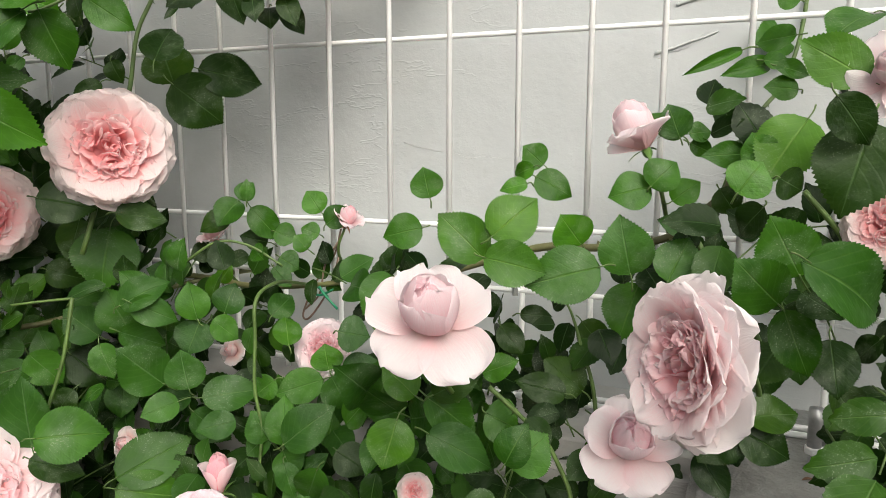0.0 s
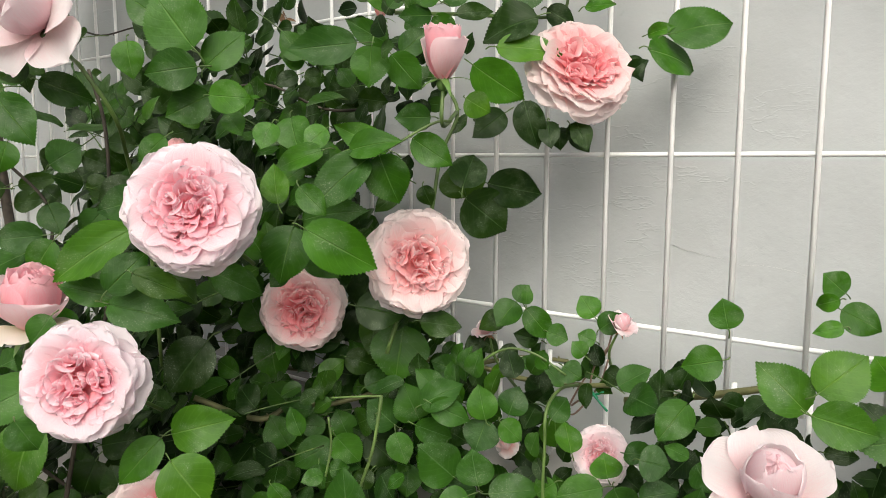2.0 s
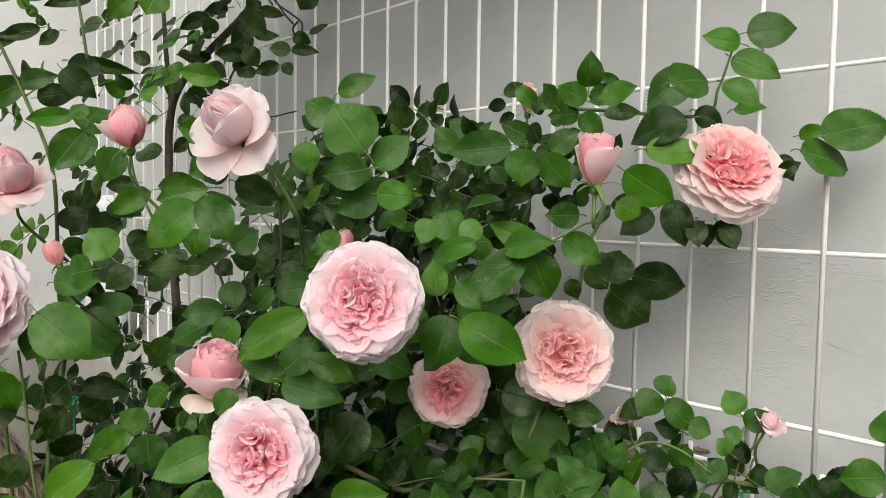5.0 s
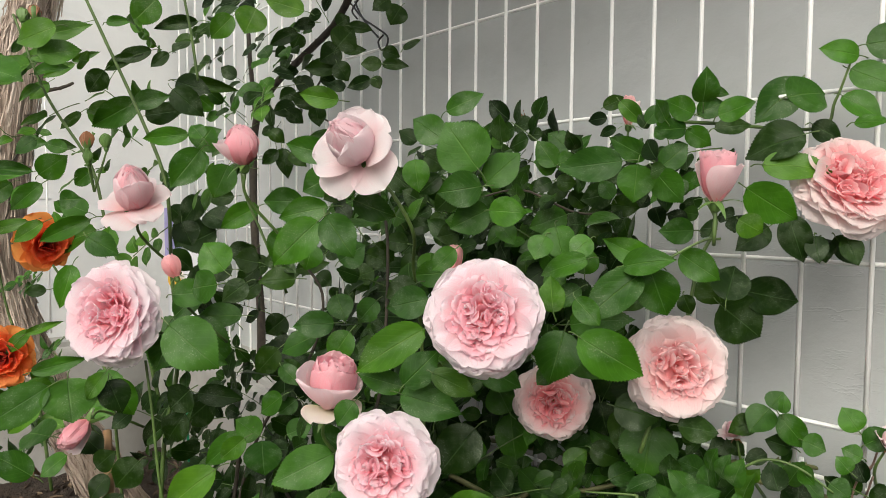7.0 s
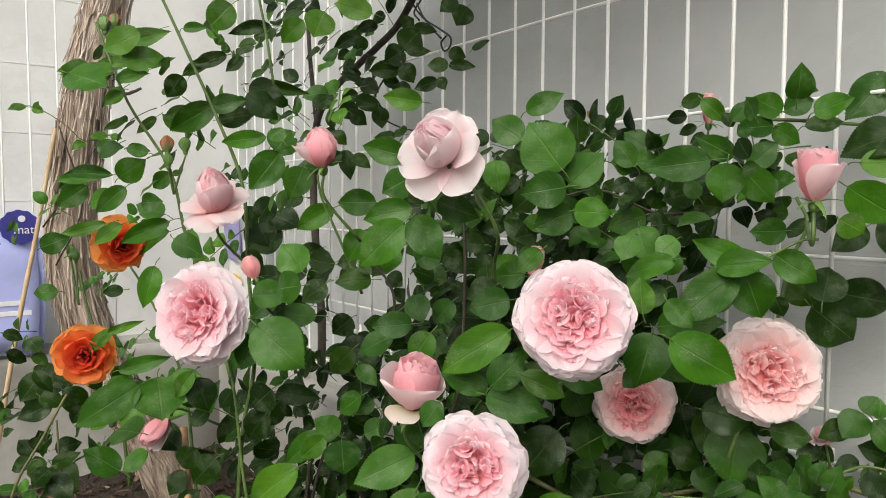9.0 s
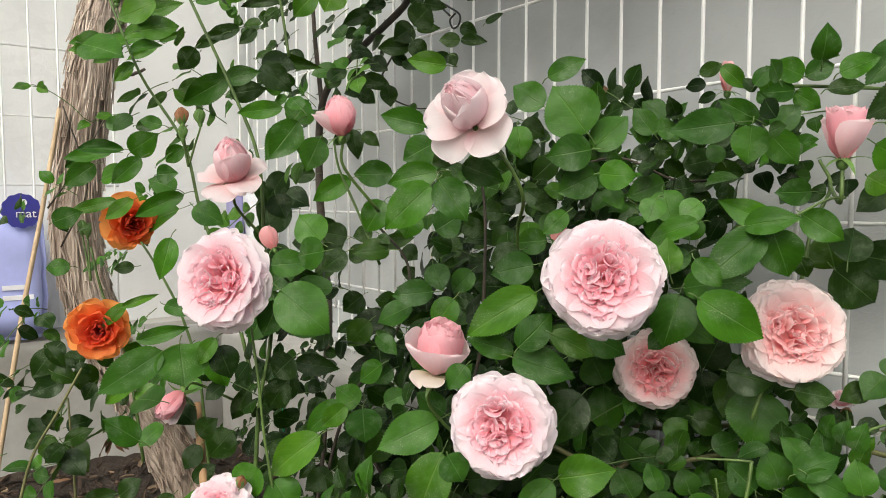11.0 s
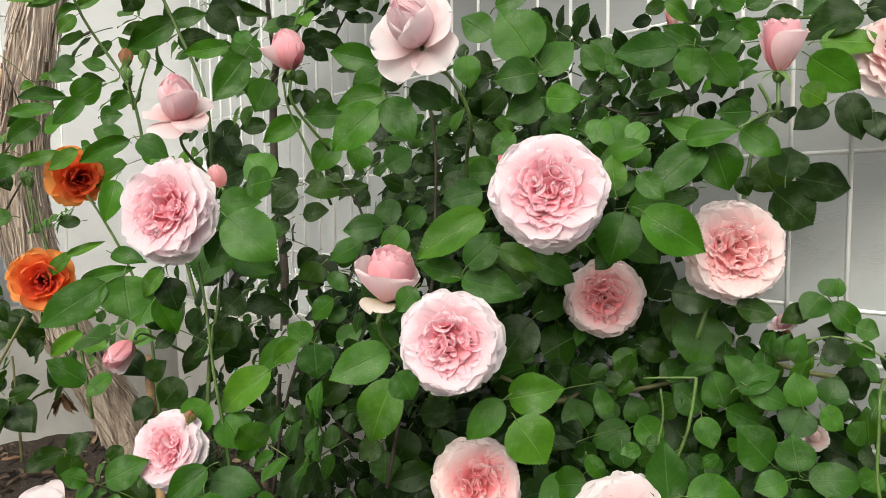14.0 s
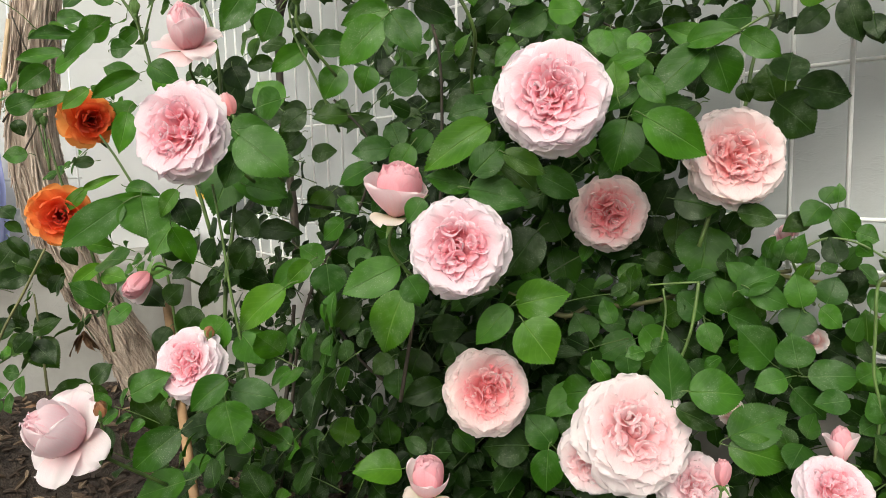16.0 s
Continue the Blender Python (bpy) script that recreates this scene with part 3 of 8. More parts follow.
# ---- leaves ----
def leaf_shape(width, fold, curl, wave, seed, teeth=26):
    """A serrated oval leaf one unit long along y, its face towards z."""
    rng = random.Random(seed)
    ph, verts, uv, faces = rng.uniform(0, 6), [], [], []
    rows = teeth * 2
    for i in range(rows + 1):
        t = i / rows
        hw = width * 0.5 * max(math.sin(math.pi * t ** 0.80), 0.0) ** (0.58 + 0.52 * t ** 2)
        tooth = (rng.uniform(0.010, 0.026) if i % 2 else -0.008) * (1 if 0.06 < t < 0.95 else 0)
        for u in (-1.0, -0.5, 0.0, 0.5, 1.0):
            x = u * (hw + (tooth * width if abs(u) == 1 else 0))
            y = t + (0.016 if (abs(u) == 1 and i % 2) else 0)
            z = fold * abs(x) - curl * (t - 0.35) ** 2 + wave * math.sin(t * 9 + ph + u) * abs(u) * 0.5 - 0.30 * fold * x * x / max(width, 0.1)
            verts.append((x, y, z))
            uv.append((0.5 + u * 0.5, t))
    for i in range(rows):
        for k in range(4):
            o = i * 5 + k
            faces.append((o, o + 1, o + 6, o + 5))
    return verts, faces, uv


LEAF_FORMS = [leaf_shape(w, fo, cu, wa, s) for s, (w, fo, cu, wa) in enumerate(((0.74, 0.16, 0.25, 0.04), (0.80, 0.10, 0.12, 0.05), (0.70, 0.30, 0.35, 0.03), (0.84, 0.05, 0.30, 0.06), (0.72, 0.22, 0.05, 0.06), (0.77, 0.35, 0.45, 0.04)))]
SMALL_FORMS = [leaf_shape(w, fo, cu, wa, s + 20, 9) for s, (w, fo, cu, wa) in enumerate(((0.74, 0.16, 0.25, 0.03), (0.84, 0.10, 0.12, 0.04), (0.70, 0.30, 0.35, 0.02), (0.88, 0.05, 0.20, 0.05)))]
LEAF_MESHES = {}


def leaf_mesh(form, mat):
    key = (form, mat.name)
    if key not in LEAF_MESHES:
        v, f, uv = LEAF_FORMS[form]
        LEAF_MESHES[key] = mesh_of("leaf", v, f, True, uv)
        LEAF_MESHES[key].materials.append(mat)
    return LEAF_MESHES[key]


def leaf_pose(base, tip, face, wide=1.0):
    """A leaf from its base to its tip, its upper side turned to face."""
    y = Vector(tip) - Vector(base)
    ln = y.length
    y = y / ln
    z = Vector(face)
    z = (z - y * z.dot(y)).normalized()
    x = y.cross(z)
    m = Matrix.Identity(4)
    for k, (a, s) in enumerate(((x, ln * wide), (y, ln), (z, ln))):
        for r in range(3):
            m[r][k] = a[r] * s
    m.translation = Vector(base)
    return m


LEAF_SPOTS = {}
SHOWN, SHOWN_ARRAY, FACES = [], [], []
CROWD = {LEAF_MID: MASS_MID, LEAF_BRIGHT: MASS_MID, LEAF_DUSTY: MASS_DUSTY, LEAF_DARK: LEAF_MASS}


def leaf_room(q, size, take=True):
    """Whether a leaf's middle has room among the leaves so far; takes the room."""
    key = tuple(int(math.floor(c / 0.03)) for c in q)
    for dx in (-1, 0, 1):
        for dy in (-1, 0, 1):
            for dz in (-1, 0, 1):
                for other, s in LEAF_SPOTS.get((key[0] + dx, key[1] + dy, key[2] + dz), ()):
                    if take and (other - q).length < 0.27 * (s + size):
                        return False
    LEAF_SPOTS.setdefault(key, []).append((Vector(q), size))
    return True


class Plant:
    """A rose with leaves of its own, a mass of further leaves, and stalks."""

    def __init__(self, name, label, at, category="rose bush"):
        self.root = thing(name, label, category, at)
        self.count, self.mass, self.stalks, self.rng = 0, [], [], random.Random(name + label)

    def leaf(self, base, tip, face, wide=1.0, mat=None, form=None, filler=False):
        """One leaf; the first 300 are parts."""
        m = leaf_pose(base, tip, face, wide)
        mid = Vector(base).lerp(Vector(tip), 0.5)
        if not filler:
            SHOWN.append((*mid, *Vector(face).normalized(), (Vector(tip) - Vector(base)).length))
            b, d = Vector(base), Vector(base) - Vector(tip)
            g = random.Random(int(b.x * 9000 + b.z * 7000))
            self.stalk([b - d * 0.04, b + d * 0.10 + Vector((0, 0.001, 0)), b + d * 0.20 + Vector((g.uniform(-.002, .002), 0.003, g.uniform(-.003, .001)))], 0.0004, 0.0006)
        leaf_room(mid, (Vector(tip) - Vector(base)).length, False)
        if self.count < 300:
            self.count += 1
            put("leaf", leaf_mesh(self.rng.randrange(6) if form is None else form, mat or LEAF_MID), None, self.root, m=m)
        else:
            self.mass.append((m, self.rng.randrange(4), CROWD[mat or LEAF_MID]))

    def stalk(self, points, r0=0.0007, r1=0.0005):
        self.stalks.append(tube(spline(points, 3), r0, r1, 5))

    def spray(self, base, way, size, count, mat=None, face=None, mass=False):
        """A compound leaf: a stalk with a leaflet at its end and pairs along it."""
        g = self.rng
        base, way = Vector(base), Vector(way).normalized()
        face = Vector(face or (g.uniform(-0.35, 0.45), -1.0, g.uniform(0.15, 0.9)))
        side = way.cross(face).normalized()
        pairs = (count - 1) // 2
        length = size * (0.55 + 0.62 * pairs)
        droop = Vector((0, 0, -0.12 * length))
        at = [base + way * length * t + droop * t * t for t in np.linspace(0, 1, 5)]
        grown = 0
        todo = [(at[-1], way * 1.0 + Vector((g.uniform(-.15, .15), g.uniform(-.15, .15), g.uniform(-.25, .05))), size)]
        for p in range(pairs):
            q = at[-1].lerp(at[0], (0.16 + 0.42 * p) / max(0.6, pairs * 0.62))
            for e in (-1, 1):
                todo.append((q, side * e + way * g.uniform(0.35, 0.7) + Vector((0, 0, g.uniform(-0.25, 0.15))), size * g.uniform(0.74, 0.95) * (1 - 0.10 * p)))
        tip_grown = False
        for q, d, s in todo:
            d = d.normalized()
            mid = q + d * s * 0.5
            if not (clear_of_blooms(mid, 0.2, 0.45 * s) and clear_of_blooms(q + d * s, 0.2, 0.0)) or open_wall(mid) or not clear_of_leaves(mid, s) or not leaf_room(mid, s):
                continue
            grown += 1
            tip_grown = tip_grown or q is at[-1]
            f = face + Vector((g.uniform(-.45, .45), g.uniform(-.4, .3), g.uniform(-.35, .45)))
            if mass:
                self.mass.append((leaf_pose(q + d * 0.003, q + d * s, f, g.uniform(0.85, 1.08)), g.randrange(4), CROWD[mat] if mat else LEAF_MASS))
            else:
                self.leaf(q + d * 0.003, q + d * s, f, g.uniform(0.85, 1.08), mat, filler=True)
        if tip_grown and grown >= 0.6 * len(todo):
            self.stalk(at[1 if pairs > 1 else 0:])

    def finish(self):
        if self.stalks:
            v, f = joined(self.stalks)
            tagged(put("stalk_mass", mesh_of("stalk_mass", v, f), CANE_GREEN, self.root, "thin green leaf stalks"), kind="stuff")
        for mat, label in ((LEAF_MASS, "mass of further green leaves darkened for inner shade"), (MASS_MID, "mass of further green leaves"), (MASS_DUSTY, "mass of further dusty leaves")):
            crowd = [(m, k) for m, k, c in self.mass if c is mat]
            if not crowd:
                continue
            vs, fs, us, o = [], [], [], 0
            for m, k in crowd:
                v, f, u = SMALL_FORMS[k]
                a = np.c_[np.array(v), np.ones(len(v))] @ np.array(m).T
                vs.append(a[:, :3])
                fs.append(np.array(f) + o)
                us.append(np.array(u))
                o += len(v)
            me = mesh_of("leaf_mass", np.concatenate(vs).tolist(), np.concatenate(fs).tolist(), True, np.concatenate(us))
            tagged(put("leaf_mass", me, mat, self.root, label), kind="stuff")


# ---- flowers ----
def petal(rng, length, width, a0, a1, r0, z0, phi, rho, ruffle=0.03, notch=0.06, bow=1.0, nu=9, nv=8, tone=(0.3, 1.0), blush=0.0, frill=1.0):
    """A petal about the z axis: it leaves the axis at a0 degrees and ends at a1; rho is the radius of its cupping."""
    u = np.linspace(-1, 1, nu)[None, :]
    t = (1 - (1 - np.linspace(0, 1, nv)) ** 1.7)[:, None]
    edge = 1 - 0.06 * u ** 2 - notch * np.exp(-(u / 0.25) ** 2) + 0.02 * np.sin(u * 5 + rng.uniform(0, 6)) + frill * rng.uniform(0.010, 0.028) * np.sin(u * rng.uniform(7, 11) + rng.uniform(0, 6))
    te = t * edge
    s = np.linspace(0, 1, 41)
    ang = np.radians(a0 + (a1 - a0) * s ** bow)
    rr = r0 + length * np.concatenate([[0], np.cumsum((np.sin(ang[1:]) + np.sin(ang[:-1])) / 2)]) / 40
    zz = z0 + length * np.concatenate([[0], np.cumsum((np.cos(ang[1:]) + np.cos(ang[:-1])) / 2)]) / 40
    tc = np.clip(te, 0, 1)
    r, z, a = np.interp(tc, s, rr), np.interp(tc, s, zz), np.interp(tc, s, ang)
    hw = width * np.where(t < 0.62, 0.20 + 0.80 * np.sin(np.pi / 2 * np.clip(t / 0.62, 0, 1)), np.clip(1 - (np.clip(t - 0.62, 0, 1) / 0.385) ** 3.4, 0, 1) ** 0.44)
    x = u * hw
    off = rho * (1 - np.cos(np.clip(x / rho, -2.6, 2.6)))
    lat = rho * np.sin(np.clip(x / rho, -2.6, 2.6))
    ph = rng.uniform(0, 6.28)
    k = rng.uniform(2.2, 4.2)
    off = off + ruffle * t ** 2 * (np.sin(u * k + ph) * 0.8 + np.sin(u * k * 2.1 + ph * 2) * 0.25)
    r, z = r - np.cos(a) * off, z + np.sin(a) * off
    c, sn = math.cos(phi), math.sin(phi)
    v = np.stack([r * c - lat * sn, r * sn + lat * c, z], -1).reshape(-1, 3)
    f = [(i * nu + j, i * nu + j + 1, (i + 1) * nu + j + 1, (i + 1) * nu + j) for i in range(nv - 1) for j in range(nu - 1)]
    uv = np.stack([np.broadcast_to((u + 1) / 2, (nv, nu)), np.broadcast_to(t, (nv, nu))], -1).reshape(-1, 2)
    pig = np.stack([np.broadcast_to(tone[0] + (tone[1] - tone[0]) * t, (nv, nu)), np.broadcast_to(blush * (1 - t) ** 1.5, (nv, nu))], -1).reshape(-1, 2)
    return [v, f, uv, pig]


def moved(p, m):
    v = np.c_[p[0], np.ones(len(p[0]))] @ np.array(m).T
    return [v[:, :3], *p[1:]]


def petals_mesh(name, ps):
    o, vs, fs, us, gs = 0, [], [], [], []
    for v, f, u, g in ps:
        vs.append(v)
        fs += [tuple(i + o for i in q) for q in f]
        us.append(u)
        gs.append(g)
        o += len(v)
    return mesh_of(name, np.concatenate(vs), fs, True, np.concatenate(us), np.concatenate(gs))


def full_rose(rng, openness=1.0, quarters=4):
    """A quartered rose of radius 1: pale rim petals under a low dome, packed with short folds that wrap round a few hearts of their own."""
    outer, inner = [], []
    for n, ln, a0, a1, z0, w, rim in ((6, 1.02, 72, 112, 0.00, 0.58, 1.10), (7, 0.99, 66, 102, 0.04, 0.54, 1.05), (8, 0.97, 62, 88, 0.08, 0.48, 1.02), (9, 0.95, 58, 74, 0.11, 0.42, 0.92)):
        s = rng.uniform(0, 6)
        for k in range(n):
            outer.append(petal(rng, ln * rng.uniform(0.95, 1.03), w * rng.uniform(0.85, 1.15), a0 + rng.uniform(-4, 4), a1 * openness + rng.uniform(-9, 9), 0.07, z0, s + 6.283 * k / n + rng.uniform(-.15, .15), rng.uniform(0.6, 1.4), rng.uniform(0.02, 0.045), rng.uniform(0, .05), 1.0, 13, 10, (0.35, rim), 0.45))
    # the low dome of overlapping folds
    for n, r0, ln, a0, a1, z0, w, tip in ((8, 0.03, 0.46, 74, 88, 0.17, 0.24, 0.5), (13, 0.46, 0.44, 44, 86, 0.16, 0.24, 0.90), (13, 0.40, 0.40, 36, 80, 0.20, 0.22, 0.84), (12, 0.33, 0.36, 28, 72, 0.23, 0.20, 0.78), (11, 0.26, 0.33, 20, 64, 0.26, 0.18, 0.72)):
        s = rng.uniform(0, 6)
        for k in range(n):
            inner.append(petal(rng, ln * rng.uniform(0.85, 1.12), w * rng.uniform(0.75, 1.25), a0 + rng.uniform(-8, 8), a1 * openness + rng.uniform(-22, 14), r0 + rng.uniform(-.04, .04), z0, s + 6.283 * k / n + rng.uniform(-.2, .2), rng.uniform(0.16, 0.5), rng.uniform(0.02, 0.05), rng.uniform(0, .10), 1.0, 11, 8, (0.15, tip + rng.uniform(-.2, .2)), 0.45))
    # the hearts, each of nested curls that lean over it
    s = rng.uniform(0, 6)
    for c in range(quarters):
        th = s + 6.283 * c / quarters + rng.uniform(-.3, .3)
        rad, swirl = rng.uniform(0.25, 0.37), rng.uniform(-1.2, 1.2)
        m = Matrix.Translation((rad * math.cos(th), rad * math.sin(th), 0)) @ Matrix.Rotation(rng.uniform(0.05, 0.30), 4, Vector((-math.sin(th), math.cos(th), 0)))
        for j in range(11):
            rho = 0.030 + 0.020 * j
            ph = th + swirl + 2.4 * j + rng.uniform(-0.4, 0.4)
            inner.append(moved(petal(rng, rng.uniform(0.25, 0.31) - 0.004 * j, rho * rng.uniform(1.2, 1.8), rng.uniform(0, 14), rng.choice((rng.uniform(-75, -30), rng.uniform(30, 88))), rho * rng.uniform(0.6, 0.9), 0.24, ph, rho * rng.uniform(0.9, 1.5), 0.025, rng.uniform(0, .08), 1.6, 11, 9, (0.05, rng.uniform(0.5, 0.95)), 0.4), m))
    for j in range(12):
        inner.append(petal(rng, rng.uniform(0.22, 0.30), rng.uniform(0.08, 0.15), rng.uniform(0, 20), rng.uniform(-50, 80), 0.010 + 0.015 * j, 0.24, 2.4 * j, rng.uniform(0.06, 0.16), 0.02, 0.06, 1.5, 9, 8, (0.08, rng.uniform(0.5, 0.9)), 0.5))
    return outer, inner


def cup_rose(rng, openness=1.0):
    """An open cup: a few broad, uneven petals round a dark whorl."""
    outer, inner = [], []
    for i, (n, ln, a0, a1, w, rho) in enumerate(((5, 1.0, 74, 94, 0.62, 0.9), (5, 0.93, 62, 70, 0.58, 0.7), (5, 0.80, 50, 48, 0.48, 0.5), (5, 0.68, 36, 26, 0.34, 0.28), (4, 0.56, 20, 8, 0.22, 0.15))):
        s = rng.uniform(0, 6)
        for k in range(n):
            p = petal(rng, ln * rng.uniform(0.90, 1.06), w * rng.uniform(0.8, 1.15), a0, a1 * openness + rng.uniform(-14, 14), 0.05, 0.02 + 0.012 * i, s + 6.283 * k / n + rng.uniform(-.3, .3), rho * rng.uniform(0.7, 1.3), 0.08, rng.uniform(0, .12), 0.9, 13, 10, (0.40 - 0.18 * i, 1.05 - 0.22 * i), 0.9 - 0.20 * i)
            (outer if i < 2 else inner).append(p)
    return outer, inner


def half_rose(rng, spread=1.0, guard=6, core=1.0, low=0.0, lean=0.0):
    """A rose half open: an egg of wrapped petals amid broad guard petals, which hang on the lower side."""
    outer, inner = [], []
    s = low + rng.uniform(-0.25, 0.25)
    for k in range(guard):
        phi = s + 6.283 * (k + 0.5) / guard + rng.uniform(-.16, .16)
        end = (86 + 20 * lean * math.cos(phi - low)) * spread + rng.uniform(-12, 12)
        outer.append(petal(rng, rng.uniform(0.82, 0.98), rng.uniform(0.42, 0.50), min(64, end * 0.66) + rng.uniform(-8, 8), end + rng.uniform(0, 26), 0.06, rng.uniform(0.0, 0.06), phi, rng.uniform(0.8, 1.8) * (1 if rng.random() < 0.8 else -1.6), 0.085, rng.uniform(0, .07), 1.25, 17, 13, (0.38, 1.04), 0.7, 0.3))
    for n, ln, a0, a1, w, rho, tone in ((3, 0.88, 64, -28, 0.46, 0.42, (0.45, 0.92)), (3, 1.02, 60, -50, 0.44, 0.34, (0.35, 0.80)), (4, 1.04, 54, -60, 0.42, 0.30, (0.25, 0.66)), (4, 1.00, 44, -54, 0.32, 0.22, (0.16, 0.54)), (4, 0.94, 26, -30, 0.20, 0.12, (0.15, 0.5))):
        s = rng.uniform(0, 6)
        for k in range(n):
            inner.append(petal(rng, ln * core * rng.uniform(1.03, 1.12), w * core, a0, a1 + rng.uniform(-4, 6), 0.05, 0.03, s + 6.283 * k / n + rng.uniform(-.2, .2), rho * core, 0.03, rng.uniform(0.02, 0.07), 0.9, 13, 12, tone, 0.3))
    return outer, inner


def bud(rng, slim=1.0, peel=2, fall=0, tip=0.55, low=0.0, lean=0.0):
    """A bud of height 1 with a few petals peeling off; slim above 1 makes it plump."""
    outer, inner = [], []
    g = 34 * slim * slim
    for n, ln, a0, a1, w, rho in ((4, 1.06, g, -g * tip, 0.46, 0.34), (5, 1.05, g * 0.8, -g * tip * 1.1, 0.38, 0.26), (4, 1.0, g * 0.5, -g * 0.4, 0.26, 0.16)):
        s = rng.uniform(0, 6)
        for k in range(n):
            inner.append(petal(rng, ln * rng.uniform(0.97, 1.03), w * slim, a0, a1 + rng.uniform(-3, 5), 0.05, 0.0, s + 6.283 * k / n, rho * slim, 0.02, 0.04, 0.85, 11, 11, (0.22, 0.58), 0.25))
    s = rng.uniform(0, 6)
    for k in range(peel):
        outer.append(petal(rng, rng.uniform(0.84, 0.98), 0.54 * slim, g + 10, rng.uniform(4, 26), 0.05, 0.0, s + 6.283 * k / max(1, peel) + rng.uniform(-.3, .3), 0.40 * slim, 0.04, 0.06, 1.0, 11, 11, (0.6, 1.05), 0.5))
    for k in range(fall):
        outer.append(petal(rng, rng.uniform(0.52, 0.64), 0.32, 70, rng.uniform(95, 125), 0.05, 0.0, low + (-1.0, 0.9, 0.0)[k % 3] + rng.uniform(-.2, .2), 1.0, 0.07, 0.08, 1.0, 11, 11, (0.7, 1.1), 1.0))
    return outer, inner


def calyx_mesh(rng, size, long=1.0, n=5):
    """The swollen hip under a flower and its narrow sepals."""
    pieces = [tube([Vector((0, 0, z * size)) for z in (-0.20, -0.16, -0.08, 0.0, 0.05)], 0.05 * size, 0.05 * size, 10)]
    v, f = pieces[0]
    prof = (0.03, 0.085, 0.115, 0.10, 0.08)
    for i in range(5):
        for k in range(10):
            w = 6.283 * k / 10
            v[i * 10 + k] = Vector((math.cos(w) * prof[i] * size, math.sin(w) * prof[i] * size, v[i * 10 + k].z))
    for k in range(n):
        w, a = 6.283 * k / n + rng.uniform(-.2, .2), rng.uniform(50, 120)
        q, verts, d = Vector((0.07 * size, 0, 0.0)), [], a
        for i in range(6):
            t = i / 5
            wd = 0.075 * size * (1 - t) ** 0.8 + 0.002 * size
            verts += [q + Vector((0, -wd, 0)), q + Vector((0, 0, 0.012 * size)), q + Vector((0, wd, 0))]
            q = q + Vector((math.sin(radians(d)), 0, math.cos(radians(d)))) * 0.085 * size * long
            d += 9
        m = Matrix.Rotation(w, 3, "Z")
        pieces.append(([m @ x for x in verts], [(i * 3 + j, i * 3 + j + 1, i * 3 + j + 4, i * 3 + j + 3) for i in range(5) for j in range(2)]))
    return mesh_of("calyx", *joined(pieces))


BLOOMS = []


def bloom(plant, kind, at, facing, size, mat, stem=None, spin=0.0, seed=1, label="", **more):
    """A flower on its stem. size is its radius (for a bud its height); stem lists points from the flower down to its cane."""
    rng = random.Random(seed)
    face = Vector(facing).normalized()
    if kind in ("half", "bud"):
        pull = face.to_track_quat("Z", "Y").inverted() @ Vector((0, 0, -1))
        more = dict(more, low=math.atan2(pull.y, pull.x), lean=math.hypot(pull.x, pull.y))
    outer, inner = {"full": full_rose, "cup": cup_rose, "half": half_rose, "bud": bud}[kind](rng, **more)
    drop = {"full": 0.34, "cup": 0.40, "half": 0.40, "bud": 0.5}[kind]
    base = Vector(at) - face * size * drop
    m = Matrix.Translation(base) @ face.to_track_quat("Z", "Y").to_matrix().to_4x4() @ Matrix.Rotation(radians(spin), 4, "Z") @ Matrix.Diagonal((size, size, size, 1))
    names = {"full": "rose_bloom", "cup": "rose_bloom", "half": "half_open_rose", "bud": "rose_bud"}
    ob = put(names[kind], calyx_mesh(rng, 1.0 if kind != "bud" else 1.1), SEPAL_RED if mat is BUD_PINK and size < 0.02 else SEPAL, plant.root, label, m)
    fallen = more["fall"] if "fall" in more else 0
    for i, p in enumerate(outer + inner):
        cream = len(outer) - fallen <= i < len(outer)
        put("petal", petals_mesh("petal", [p]), CREAM if cream else mat, ob)
    foot = base - face * size * 0.15
    pts = [foot, foot - face * 0.02 - Vector((0, 0, 0.006))] + [Vector(p) for p in (stem or [foot - face * 0.03 + Vector((0, 0.04, -0.04))])]
    v, f = tube(spline(pts, 5), max(0.0010, min(0.0015, size * 0.04)), 0.0017, 7)
    put("flower_stem", mesh_of("flower_stem", v, f), CANE_GREEN, plant.root)
    BLOOMS.append((Vector(at), face if kind != "bud" else Vector((0.35, -0.93, 0.05)), size if kind != "bud" else size * 0.45))
    return ob


def green_bud(plant, at, way, size, colour, foot):
    """A closed bud in its sepals."""
    rng = random.Random(int(at[0] * 5000) + int(at[2] * 9000))
    way = Vector(way).normalized()
    m = Matrix.Translation(Vector(at)) @ way.to_track_quat("Z", "Y").to_matrix().to_4x4() @ Matrix.Diagonal((size, size, size, 1))
    _, inner = bud(rng, 1.2, 0, tip=0.75)
    BLOOMS.append((Vector(at), Vector((0.55, -0.83, 0.0)), size * 0.6))
    ob = put("closed_bud", calyx_mesh(rng, 1.4, 0.3, 5), SEPAL, plant.root, "", m)
    for p in inner:
        put("petal", petals_mesh("petal", [p]), colour, ob)
    for k in range(5):
        put("sepal", petals_mesh("sepal", [petal(rng, rng.uniform(0.62, 0.95), 0.27, 50, -20, 0.10, -0.04, 6.283 * k / 5, 0.30, 0.02, -0.25, 0.85, 7, 8)]), SEPAL, ob)
    v, f = tube(spline([Vector(at) - way * size * 0.25, Vector(at).lerp(Vector(foot), 0.5) - Vector((0, 0, 0.002)), foot], 4), 0.0010, 0.0014, 6)
    put("flower_stem", mesh_of("flower_stem", v, f), CANE_GREEN, plant.root)


